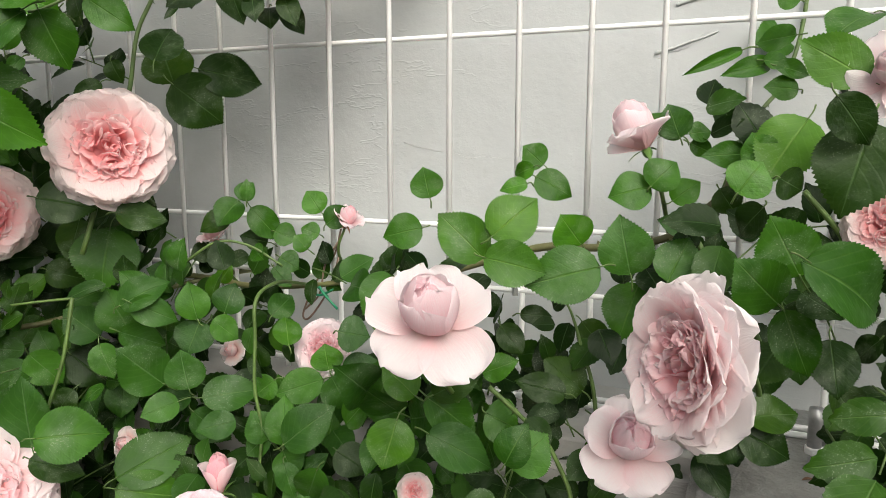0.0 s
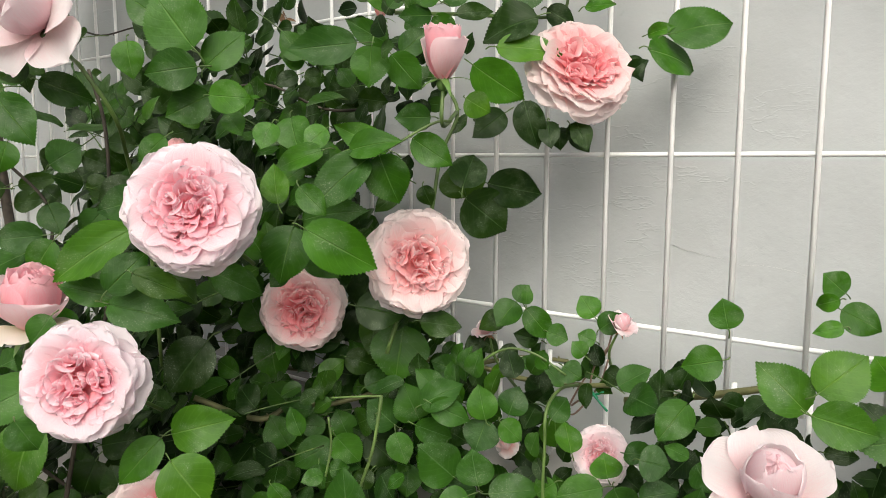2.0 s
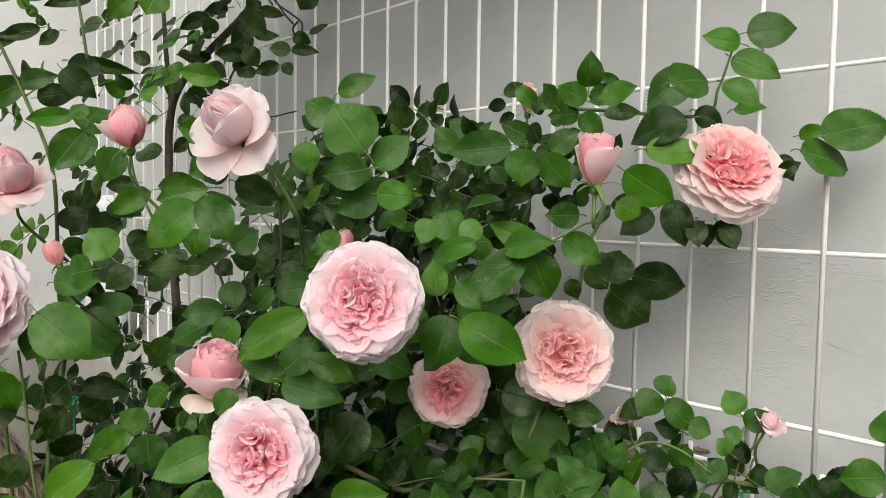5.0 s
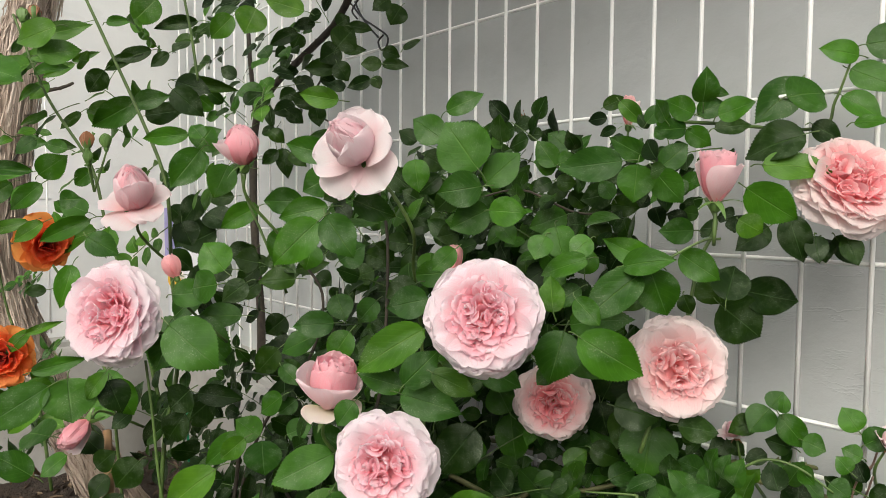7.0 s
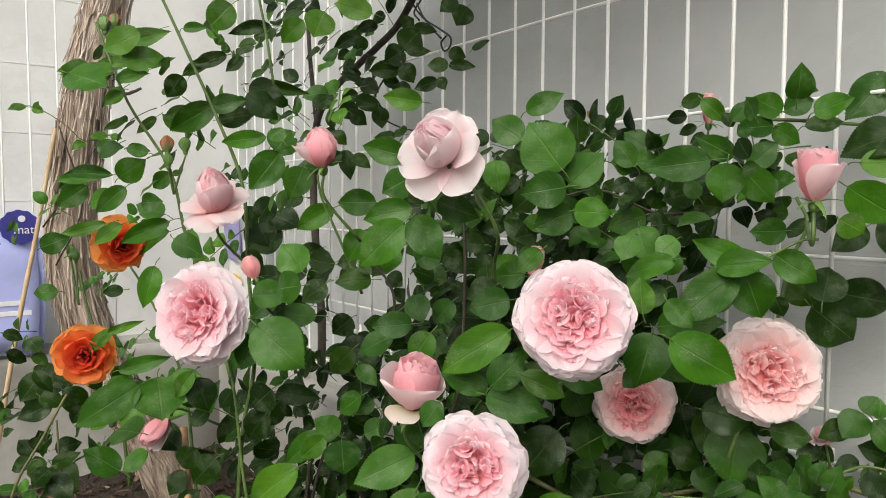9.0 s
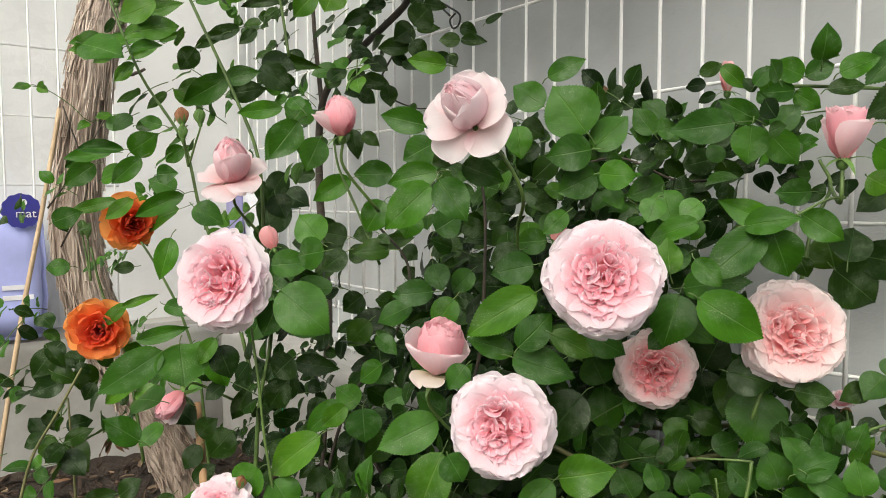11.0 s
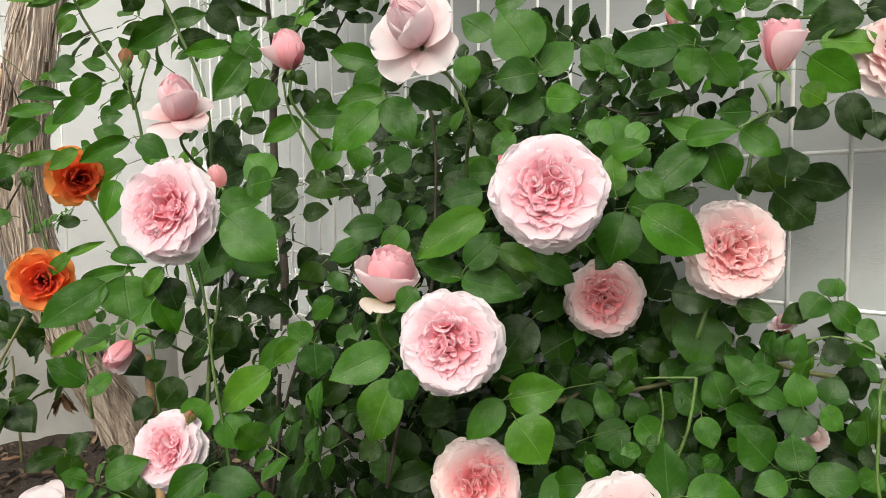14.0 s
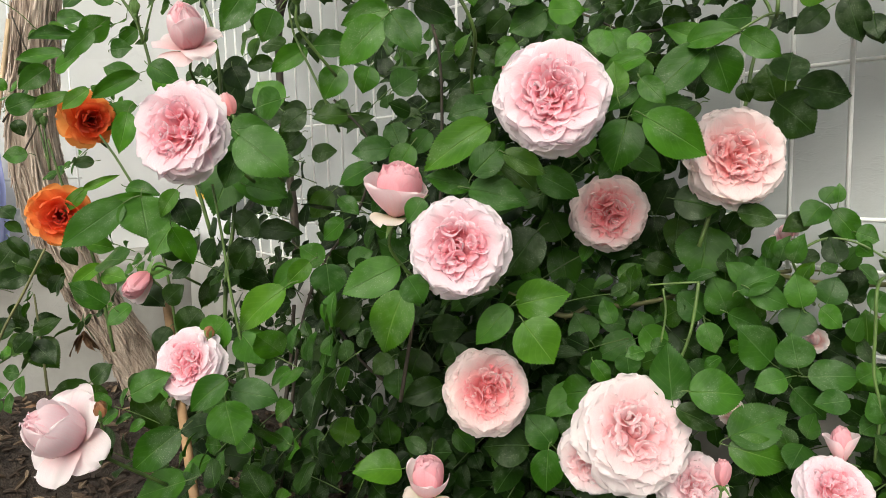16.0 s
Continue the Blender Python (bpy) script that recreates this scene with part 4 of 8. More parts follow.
def open_wall(q):
    """The stretches of wall that the plants leave bare, up to the unseen leaves added to shade it."""
    return q.z < 1.07 and ((-0.40 < q.x < -0.03 and q.z > 0.452) or (q.x > -0.36 and q.z > 0.60) or (-0.98 < q.x < -0.38 and q.y > 0.3 and q.z > 0.765))


def clear_of_blooms(q, reach=0.22, margin=0.012):
    """Leaves do not grow before the face of a flower."""
    q = Vector(q)
    for c, face, size in BLOOMS:
        d = q - c
        s = d.dot(face)
        if -0.6 * size < s < reach and (d - face * s).length < size + margin + 0.2 * max(0, s):
            return False
    return True


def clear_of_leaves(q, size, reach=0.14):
    """Further leaves stay off the faces of the leaves that stand out, so as not to hide them."""
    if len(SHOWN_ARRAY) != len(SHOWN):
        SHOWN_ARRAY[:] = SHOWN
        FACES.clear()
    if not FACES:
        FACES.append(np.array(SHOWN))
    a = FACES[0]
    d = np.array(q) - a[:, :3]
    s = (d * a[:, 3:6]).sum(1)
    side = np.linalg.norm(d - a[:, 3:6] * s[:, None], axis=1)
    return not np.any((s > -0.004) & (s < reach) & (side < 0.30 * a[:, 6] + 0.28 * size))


def fill(plant, count, box, size, mats=None, mass=False, way=(0, -0.5, 0.3), spread=0.9, leaflets=(3, 5, 5, 7), margin=0.012):
    """Compound leaves scattered through a part of the plant."""
    g = plant.rng
    x0, x1, y0, y1, z0, z1 = box
    made = tries = 0
    while made < count and tries < count * 12:
        tries += 1
        q = Vector((g.uniform(x0, x1), g.uniform(y0, y1), g.uniform(z0, z1)))
        if not clear_of_blooms(q, margin=margin):
            continue
        d = Vector(way) + Vector((g.uniform(-1, 1), g.uniform(-0.6, 0.4), g.uniform(-1, 0.8))) * spread
        plant.spray(q, d, g.uniform(*size), g.choice(leaflets), g.choice(mats) if mats else None, None, mass)
        made += 1

# ---- the roses ----
climber = Plant("climbing_rose", "pink climbing rose trained along the wire trellis", (-0.15, 0.44, 0.0), "climbing rose")
bush = Plant("rose_bush", "tall pink shrub rose in full bloom against the trellis", (-0.62, 0.30, 0.0))
young = Plant("rose_bush", "pink shrub rose tied to a wooden stake", (-0.80, 0.08, 0.0))
amber = Plant("rose_bush", "orange rose bush before the old trunk", (-1.12, 0.0, 0.0))
vine = Plant("climbing_rose", "dark thorny climbing rose tied to the trellis in the corner", (-1.35, 0.42, 0.0), "climbing rose")
low = Plant("rose_bush", "low young rose with dark bluish leaves", (-1.15, -0.16, 0.0))

# flowers, with where they face and their radius
bloom(bush, "full", (-0.475, 0.215, 0.576), (0.67, -0.72, 0.19), 0.0425, PINK, seed=11, label="full pink rose with pale outer petals")
bloom(bush, "full", (-0.413, 0.377, 0.526), (0.73, -0.67, 0.17), 0.0420, PEACH, seed=12, label="full peach-pink rose with frilled rim")
bloom(bush, "full", (-0.534, 0.363, 0.475), (0.68, -0.73, 0.12), 0.0362, SALMON, seed=13, label="small full salmon-pink rose")
bloom(bush, "full", (-0.316, 0.460, 0.679), (0.70, -0.53, 0.49), 0.0417, SALMON, stem=[(-0.335, 0.500, 0.705)], seed=14, label="full salmon-pink rose, its outer petals falling back")
bloom(bush, "bud", (-0.368, 0.347, 0.680), (0.08, -0.10, 1.01), 0.0370, BUD_PINK, stem=[(-0.412, 0.425, 0.645)], seed=15, label="upright pink bud with one petal peeling off", slim=1.0, peel=2, tip=0.05)
bloom(bush, "half", (-0.573, 0.166, 0.704), (0.40, -0.80, 0.42), 0.0445, PALE, stem=[(-0.564, 0.196, 0.668), (-0.561, 0.216, 0.635), (-0.599, 0.246, 0.602), (-0.621, 0.273, 0.534), (-0.629, 0.283, 0.426)], seed=56, label="half-open pale pink rose", spread=0.95, guard=6, core=1.1)
bloom(bush, "full", (-0.528, 0.162, 0.462), (0.64, -0.76, 0.17), 0.0391, PINK, seed=17, label="full bright pink rose with pale rim")
bloom(bush, "bud", (-0.623, 0.177, 0.504), (0.37, -0.04, 1.02), 0.0493, BUD_PINK, seed=18, label="opening pink rose with yellowish outer petal", slim=1.22, peel=3, fall=2, tip=0.3)
bloom(bush, "bud", (-0.757, 0.157, 0.716), (0.15, -0.17, 1.02), 0.0405, BUD_PINK, seed=19, label="plump round pink bud", slim=1.34, peel=1, tip=0.72)
bloom(bush, "full", (-0.574, 0.234, 0.318), (0.78, -0.57, 0.37), 0.0394, SALMON, seed=20, label="full peach-pink rose with broad outer petals")
bloom(bush, "full", (-0.445, 0.280, 0.303), (0.76, -0.42, 0.45), 0.0477, BLUSH, seed=21, label="full pale pink rose")
bloom(bush, "full", (-0.475, 0.260, 0.274), (0.44, -0.89, 0.02), 0.0298, BLUSH, seed=22, label="small full pink rose behind a larger one")
bloom(bush, "bud", (-0.578, 0.165, 0.255), (0.09, -0.17, 1.03), 0.0385, BUD_PINK, seed=23, label="small opening pink rose with a pale fallen petal", slim=1.15, peel=2, fall=2)
bloom(climber, "full", (-0.418, 0.325, 0.250), (0.64, -0.38, 0.59), 0.0310, PALE, seed=24, label="full pale pink rose low on the plant")
bloom(climber, "bud", (-0.384, 0.307, 0.278), (0.08, -0.03, 1.02), 0.0214, BUD_PINK, seed=25, label="small pink bud", slim=0.9, peel=0)
bloom(climber, "bud", (-0.319, 0.362, 0.304), (-0.00, 0.00, 1.01), 0.0278, BUD_PINK, seed=26, label="pointed pink bud above open outer petals", slim=0.85, peel=2)
bloom(climber, "full", (-0.310, 0.333, 0.281), (0.57, -0.46, 0.64), 0.0269, PINK, seed=27, label="full pale pink rose low on the plant")
bloom(young, "full", (-0.749, 0.030, 0.563), (0.54, -0.85, 0.18), 0.0447, PINK, seed=28, label="full pale-rimmed pink rose facing aside")
bloom(young, "half", (-0.855, 0.085, 0.665), (0.47, -0.29, 0.83), 0.0411, BUD_PINK, seed=29, label="half-open dusky pink rose with limp outer petals", core=1.25, guard=5)
bloom(young, "full", (-0.757, 0.026, 0.350), (0.47, -0.78, 0.36), 0.0339, PINK, seed=30, label="smaller full pink rose beside the stake")
bloom(young, "half", (-0.690, -0.092, 0.334), (0.38, -0.69, 0.60), 0.0423, PALE, seed=31, label="half-open pale pink rose with a fallen outer petal", core=1.25)
bloom(young, "bud", (-0.830, 0.113, 0.594), (-0.35, -0.20, 0.80), 0.0250, PEACH, seed=32, label="small peach bud", slim=1.15, peel=0)
bloom(bush, "bud", (-0.574, 0.271, 0.609), (0.10, 0.10, 1.00), 0.0270, PEACH, seed=33, label="small peach bud behind a full rose", slim=0.9, peel=0)
bloom(young, "bud", (-0.966, 0.050, 0.399), (0.29, -0.47, -0.27), 0.0400, BUD_PINK, seed=34, label="faded brownish-pink bud", slim=1.0, peel=1)
bloom(amber, "cup", (-1.052, -0.007, 0.479), (0.87, -0.34, 0.00), 0.0379, ORANGE, seed=35, label="orange rose with a red heart")
bloom(amber, "cup", (-1.200, 0.073, 0.602), (0.84, 0.12, -0.06), 0.0402, ORANGE, seed=36, label="orange rose half hidden by leaves")
bloom(climber, "half", (-0.137, 0.310, 0.448), (0.20, -0.62, 0.72), 0.0385, PALE, seed=37, label="half-open pale pink rose with five broad outer petals", guard=5, core=1.02)
bloom(climber, "full", (-0.021, 0.342, 0.427), (-0.76, -0.62, 0.08), 0.0405, BLUSH, seed=38, label="large full pale pink rose facing aside", openness=0.84)
bloom(climber, "half", (-0.050, 0.397, 0.361), (0.15, -0.66, 0.72), 0.0345, PALE, seed=39, label="half-open pale pink rose below a larger one", guard=5, core=1.0)
bloom(climber, "half", (-0.062, 0.464, 0.535), (-0.43, -0.14, 0.90), 0.0284, PALE, seed=40, label="half-open pale pink rose seen from its side", spread=0.7, core=1.2)
bloom(climber, "full", (-0.290, 0.452, 0.372), (0.23, -0.86, 0.43), 0.0235, PALE, seed=41, label="small pale pink rose among the leaves", openness=0.8)
bloom(climber, "half", (-0.297, 0.505, 0.468), (0.27, -0.13, 0.54), 0.0185, BUD_PINK, seed=42, label="small pink rose close to the wall", spread=0.7)
bloom(climber, "half", (-0.420, 0.485, 0.450), (-0.10, -0.27, 0.64), 0.0170, BUD_PINK, seed=43, label="small pink rose close to the wall", spread=0.8)
bloom(climber, "full", (0.077, 0.464, 0.484), (-0.25, -0.95, 0.22), 0.0239, PEACH, seed=44, label="full peach rose at the thick leaves")
bloom(climber, "half", (0.071, 0.442, 0.568), (-0.17, -0.90, 0.32), 0.0280, PALE, seed=45, label="half-open pale pink rose high on the plant")
bloom(bush, "bud", (-0.533, 0.470, 0.755), (0.03, -0.03, 1.00), 0.0292, PEACH, seed=46, label="small peach bud near the wires", slim=0.9, peel=1)
bloom(climber, "full", (-0.180, 0.382, 0.311), (0.33, -0.78, 0.43), 0.0111, PEACH, seed=47, label="peach rose peeping between leaves", openness=0.8)
bloom(climber, "half", (-0.411, 0.371, 0.306), (0.01, -0.80, 0.42), 0.0160, PEACH, seed=48, label="peach-pink rose half hidden by leaves")
bloom(climber, "half", (-0.376, 0.450, 0.361), (0.01, -0.80, 0.42), 0.0138, PEACH, seed=49, label="pale peach rose deep among the leaves")
green_bud(young, (-0.952, 0.066, 0.718), (-0.16, 0.0, 1.0), 0.0195, SEPAL_RED, (-0.956, 0.073, 0.671))
green_bud(young, (-0.940, 0.082, 0.719), (-0.24, 0.0, 1.0), 0.0165, SEPAL, (-0.956, 0.073, 0.671))
green_bud(young, (-0.951, 0.066, 0.702), (-0.06, 0.0, 1.0), 0.0150, SEPAL, (-0.956, 0.073, 0.671))
green_bud(young, (-1.067, 0.028, 0.869), (-0.21, 0.0, 1.0), 0.0190, SEPAL, (-1.062, 0.033, 0.844))
green_bud(young, (-1.059, 0.039, 0.873), (-0.26, 0.0, 1.0), 0.0190, SEPAL_RED, (-1.062, 0.033, 0.844))
green_bud(amber, (-1.123, -0.007, 0.593), (0.1, 0.0, 1.0), 0.0158, SEPAL, (-1.114, -0.001, 0.532))
green_bud(amber, (-1.119, -0.002, 0.588), (0.1, 0.0, 1.0), 0.0129, SEPAL, (-1.114, -0.001, 0.532))
green_bud(young, (-0.749, 0.045, 0.372), (0.3, 0.0, 1.0), 0.0126, SEPAL_RED, (-0.760, 0.055, 0.329))
green_bud(young, (-0.671, -0.071, 0.346), (0.3, 0.0, 1.0), 0.0143, SEPAL_RED, (-0.686, -0.064, 0.308))

# canes
cane(climber.root, [(-0.761, 0.500, 0.350), (-0.622, 0.500, 0.369), (-0.529, 0.500, 0.396), (-0.466, 0.500, 0.408), (-0.390, 0.500, 0.404), (-0.334, 0.500, 0.409), (-0.304, 0.500, 0.414)], 0.0029, 0.0022, CANE_OLIVE, 10, 1)
cane(climber.root, [(-0.284, 0.485, 0.409), (-0.215, 0.485, 0.428), (-0.132, 0.485, 0.455), (-0.088, 0.485, 0.458), (-0.047, 0.485, 0.466), (-0.029, 0.485, 0.480), (-0.012, 0.485, 0.496), (-0.005, 0.485, 0.511)], 0.0031, 0.0022, CANE_OLIVE, 14, 2)
cane(climber.root, [(-0.330, 0.492, 0.412), (-0.320, 0.440, 0.424), (-0.312, 0.402, 0.420), (-0.310, 0.396, 0.392), (-0.308, 0.391, 0.357), (-0.302, 0.389, 0.329), (-0.302, 0.382, 0.290)], 0.0014, 0.0012, CANE_GREEN, 5, 3)
cane(climber.root, [(-0.433, 0.352, 0.420), (-0.4325, 0.3475, 0.403), (-0.434, 0.341, 0.376), (-0.441, 0.333, 0.345), (-0.445, 0.326, 0.314)], 0.0016, 0.0012, CANE_GREEN, 5, 4)
cane(climber.root, [(-0.109, 0.454, 0.432), (-0.100, 0.456, 0.419), (-0.091, 0.455, 0.393), (-0.083, 0.454, 0.368), (-0.077, 0.450, 0.327)], 0.0006, 0.0016, CANE_GREEN, 5, 5)
cane(climber.root, [(-0.134, 0.391, 0.383), (-0.116, 0.396, 0.366), (-0.101, 0.400, 0.351), (-0.088, 0.401, 0.327), (-0.084, 0.401, 0.314)], 0.0016, 0.0014, CANE_GREEN, 6, 6)
cane(climber.root, [(-0.012, 0.538, 0.497), (-0.003, 0.547, 0.528), (0.008, 0.555, 0.550), (0.022, 0.564, 0.570), (0.031, 0.573, 0.601), (0.035, 0.581, 0.637)], 0.0017, 0.0014, CANE_GREEN, 8, 7)
cane(climber.root, [(0.034, 0.470, 0.501), (0.056, 0.475, 0.474), (0.060, 0.474, 0.454)], 0.0017, 0.0019, CANE_GREEN, 3, 51)
cane(climber.root, [(-0.022, 0.442, 0.471), (-0.010, 0.443, 0.448), (0.012, 0.447, 0.418), (0.018, 0.446, 0.398)], 0.0017, 0.0019, CANE_GREEN, 6, 52)
cane(climber.root, [(-0.383, 0.406, 0.438), (-0.360, 0.418, 0.455), (-0.337, 0.427, 0.453), (-0.313, 0.435, 0.438)], 0.0012, 0.0009, CANE_GREEN, 2, 8)
cane(bush.root, [(-0.627, 0.335, 0.662), (-0.588, 0.372, 0.674), (-0.548, 0.408, 0.652), (-0.512, 0.442, 0.653)], 0.0010, 0.0014, CANE_DARK, 8, 10)
cane(bush.root, [(-0.373, 0.364, 0.634), (-0.383, 0.354, 0.632), (-0.407, 0.330, 0.613), (-0.415, 0.322, 0.609)], 0.0011, 0.0009, CANE_GREEN, 3, 11)
cane(bush.root, [(-0.333, 0.490, 0.778), (-0.344, 0.490, 0.747), (-0.359, 0.490, 0.725), (-0.450, 0.490, 0.737), (-0.532, 0.490, 0.748)], 0.0009, 0.0020, CANE_GREEN, 3, 12)
cane(bush.root, [(-0.419, 0.421, 0.666), (-0.411, 0.425, 0.643), (-0.420, 0.414, 0.609), (-0.424, 0.405, 0.561), (-0.435, 0.389, 0.504), (-0.446, 0.374, 0.447)], 0.0014, 0.0020, CANE_GREEN, 4, 13)
cane(bush.root, [(-0.675, 0.258, 0.682), (-0.665, 0.264, 0.632), (-0.661, 0.261, 0.554), (-0.660, 0.253, 0.477), (-0.670, 0.232, 0.399), (-0.678, 0.210, 0.288)], 0.0014, 0.0021, CANE_DARK, 10, 14)
cane(bush.root, [(-0.861, 0.261, 0.607), (-0.832, 0.290, 0.553), (-0.836, 0.276, 0.479), (-0.867, 0.231, 0.398), (-0.880, 0.207, 0.317), (-0.883, 0.192, 0.222)], 0.0015, 0.0022, CANE_DARK, 10, 15)
cane(bush.root, [(-0.914, 0.221, 0.355), (-0.912, 0.211, 0.284), (-0.912, 0.200, 0.227), (-0.907, 0.187, 0.128)], 0.0025, 0.0029, CANE_DARK, 6, 16)
cane(bush.root, [(-0.860, 0.212, 0.377), (-0.838, 0.232, 0.343), (-0.813, 0.253, 0.295), (-0.784, 0.281, 0.260)], 0.0016, 0.0019, CANE_DARK, 6, 17)
cane(bush.root, [(-0.425, 0.286, 0.424), (-0.422, 0.285, 0.404), (-0.423, 0.280, 0.382)], 0.0010, 0.0009, CANE_GREEN, 4, 18)
cane(bush.root, [(-0.472, 0.334, 0.4150), (-0.461, 0.338, 0.4165), (-0.448, 0.345, 0.4180), (-0.433, 0.352, 0.4195)], 0.0008, 0.0011, CANE_GREEN, 3, 19)
cane(bush.root, [(-0.615, 0.304, 0.394), (-0.576, 0.346, 0.370), (-0.555, 0.374, 0.386), (-0.533, 0.399, 0.379), (-0.432, 0.526, 0.409), (-0.373, 0.595, 0.400)], 0.0027, 0.0022, CANE_OLIVE, 8, 20)
cane(young.root, [(-0.972, 0.059, 0.915), (-0.945, 0.087, 0.832), (-0.920, 0.112, 0.756), (-0.899, 0.132, 0.680), (-0.891, 0.134, 0.585), (-0.882, 0.136, 0.483), (-0.886, 0.123, 0.407), (-0.885, 0.115, 0.318)], 0.0016, 0.0025, CANE_GREEN, 9, 21)
cane(young.root, [(-0.903, 0.151, 0.915), (-0.892, 0.159, 0.852), (-0.884, 0.164, 0.794)], 0.0014, 0.0016, CANE_GREEN, 4, 22)
cane(young.root, [(-1.052, 0.015, 0.874), (-1.025, 0.042, 0.781), (-0.991, 0.079, 0.701), (-0.975, 0.092, 0.621), (-0.951, 0.116, 0.528), (-0.929, 0.133, 0.421)], 0.0014, 0.0023, CANE_GREEN, 8, 23)
cane(young.root, [(-0.768, 0.066, 0.514), (-0.760, 0.069, 0.462), (-0.753, 0.071, 0.410), (-0.743, 0.076, 0.347), (-0.738, 0.078, 0.305)], 0.0012, 0.0016, CANE_GREEN, 6, 24)
cane(young.root, [(-0.814, 0.181, 0.697), (-0.809, 0.184, 0.667), (-0.796, 0.197, 0.625), (-0.778, 0.215, 0.564)], 0.0011, 0.0016, CANE_GREEN, 3, 25)
cane(amber.root, [(-1.131, 0.065, 0.578), (-1.115, 0.082, 0.541), (-1.094, 0.104, 0.480), (-1.077, 0.119, 0.405), (-1.068, 0.123, 0.330), (-1.060, 0.126, 0.254)], 0.0014, 0.0023, CANE_GREEN, 8, 26)
cane(amber.root, [(-1.138, 0.005, 0.573), (-1.126, 0.014, 0.515), (-1.110, 0.030, 0.457), (-1.099, 0.040, 0.398), (-1.085, 0.048, 0.296)], 0.0014, 0.0023, CANE_GREEN, 6, 27)
cane(vine.root, [(-1.037, 0.470, 0.993), (-1.101, 0.470, 0.945), (-1.209, 0.470, 0.909), (-1.312, 0.470, 0.873), (-1.381, 0.470, 0.817), (-1.396, 0.470, 0.697), (-1.386, 0.470, 0.564), (-1.365, 0.470, 0.399), (-1.394, 0.470, 0.165)], 0.0054, 0.0086, CANE_DARK, 30, 28)
cane(vine.root, [(-1.414, 0.470, 1.018), (-1.403, 0.470, 0.929), (-1.381, 0.470, 0.822)], 0.0036, 0.0049, CANE_DARK, 10, 29)
cane(vine.root, [(-1.149, 0.490, 0.892), (-1.204, 0.490, 0.832), (-1.098, 0.490, 0.784), (-0.991, 0.490, 0.783)], 0.0018, 0.0011, CANE_DARK, 6, 30)
cane(low.root, [(-1.010, -0.034, 0.445), (-1.023, -0.058, 0.395), (-1.035, -0.083, 0.346), (-1.039, -0.098, 0.289)], 0.0013, 0.0018, CANE_OLIVE, 2, 31)
cane(low.root, [(-1.184, -0.020, 0.370), (-1.171, -0.019, 0.295), (-1.162, -0.019, 0.235)], 0.0013, 0.0020, CANE_OLIVE, 2, 32)

# the leaves that stand out, from base to tip
climber.leaf((-0.124, 0.432, 0.504), (-0.140, 0.424, 0.500), (0.19, -0.80, 0.37), 0.87, LEAF_MID)
climber.leaf((-0.133, 0.478, 0.513), (-0.149, 0.481, 0.506), (0.38, -0.91, 0.20), 0.94, LEAF_MID)
climber.leaf((0.059, 0.446, 0.563), (0.024, 0.448, 0.586), (-0.16, -0.93, 0.26), 0.88, LEAF_BRIGHT)
climber.leaf((0.029, 0.354, 0.477), (0.070, 0.380, 0.449), (-0.22, -0.89, 0.62), 0.86, LEAF_MID)
climber.leaf((0.057, 0.407, 0.540), (0.045, 0.393, 0.494), (-0.04, -0.80, 0.24), 0.99, LEAF_DARK)
climber.leaf((0.066, 0.496, 0.605), (0.040, 0.458, 0.591), (-0.32, -0.74, 0.41), 0.95, LEAF_MID)
climber.leaf((0.027, 0.532, 0.599), (0.002, 0.545, 0.597), (0.16, -0.92, 0.43), 0.95, LEAF_MID)
climber.leaf((0.011, 0.410, 0.496), (-0.002, 0.422, 0.478), (0.13, -0.79, 0.57), 0.93, LEAF_DARK)
climber.leaf((0.048, 0.418, 0.426), (0.052, 0.401, 0.399), (-0.08, -0.92, 0.69), 0.97, LEAF_DARK)
climber.leaf((0.052, 0.421, 0.398), (0.068, 0.438, 0.376), (-0.11, -0.71, 0.44), 0.86, LEAF_DARK)
climber.leaf((-0.014, 0.400, 0.359), (0.003, 0.389, 0.338), (-0.19, -0.70, 0.56), 0.89, LEAF_DARK)
climber.leaf((0.024, 0.423, 0.419), (0.011, 0.397, 0.403), (-0.09, -0.76, 0.43), 0.98, LEAF_DARK)
climber.leaf((0.075, 0.441, 0.423), (0.064, 0.451, 0.406), (-0.31, -0.82, 0.48), 0.93, LEAF_DARK)
climber.leaf((0.026, 0.588, 0.607), (0.004, 0.557, 0.600), (0.07, -0.94, 0.16), 0.93, LEAF_MID)
climber.leaf((0.039, 0.391, 0.552), (0.056, 0.395, 0.528), (0.02, -0.85, 0.13), 0.88, LEAF_DARK)
climber.leaf((-0.162, 0.399, 0.392), (-0.147, 0.413, 0.396), (0.34, -0.78, 0.66), 0.85, LEAF_BRIGHT)
climber.leaf((-0.366, 0.463, 0.483), (-0.365, 0.464, 0.500), (0.62, -0.62, 0.44), 0.92, LEAF_DUSTY)
climber.leaf((-0.301, 0.423, 0.381), (-0.316, 0.441, 0.398), (0.53, -0.58, 0.51), 0.94, LEAF_BRIGHT)
climber.leaf((-0.260, 0.427, 0.390), (-0.234, 0.420, 0.398), (0.51, -0.74, 0.74), 0.94, LEAF_DUSTY)
climber.leaf((-0.275, 0.376, 0.315), (-0.267, 0.375, 0.292), (0.21, -0.55, 0.76), 0.94, LEAF_DUSTY)
climber.leaf((-0.245, 0.371, 0.318), (-0.263, 0.383, 0.285), (0.54, -0.73, 0.71), 0.86, LEAF_DUSTY)
climber.leaf((-0.460, 0.440, 0.477), (-0.480, 0.408, 0.467), (0.50, -0.53, 0.38), 0.98, LEAF_DARK)
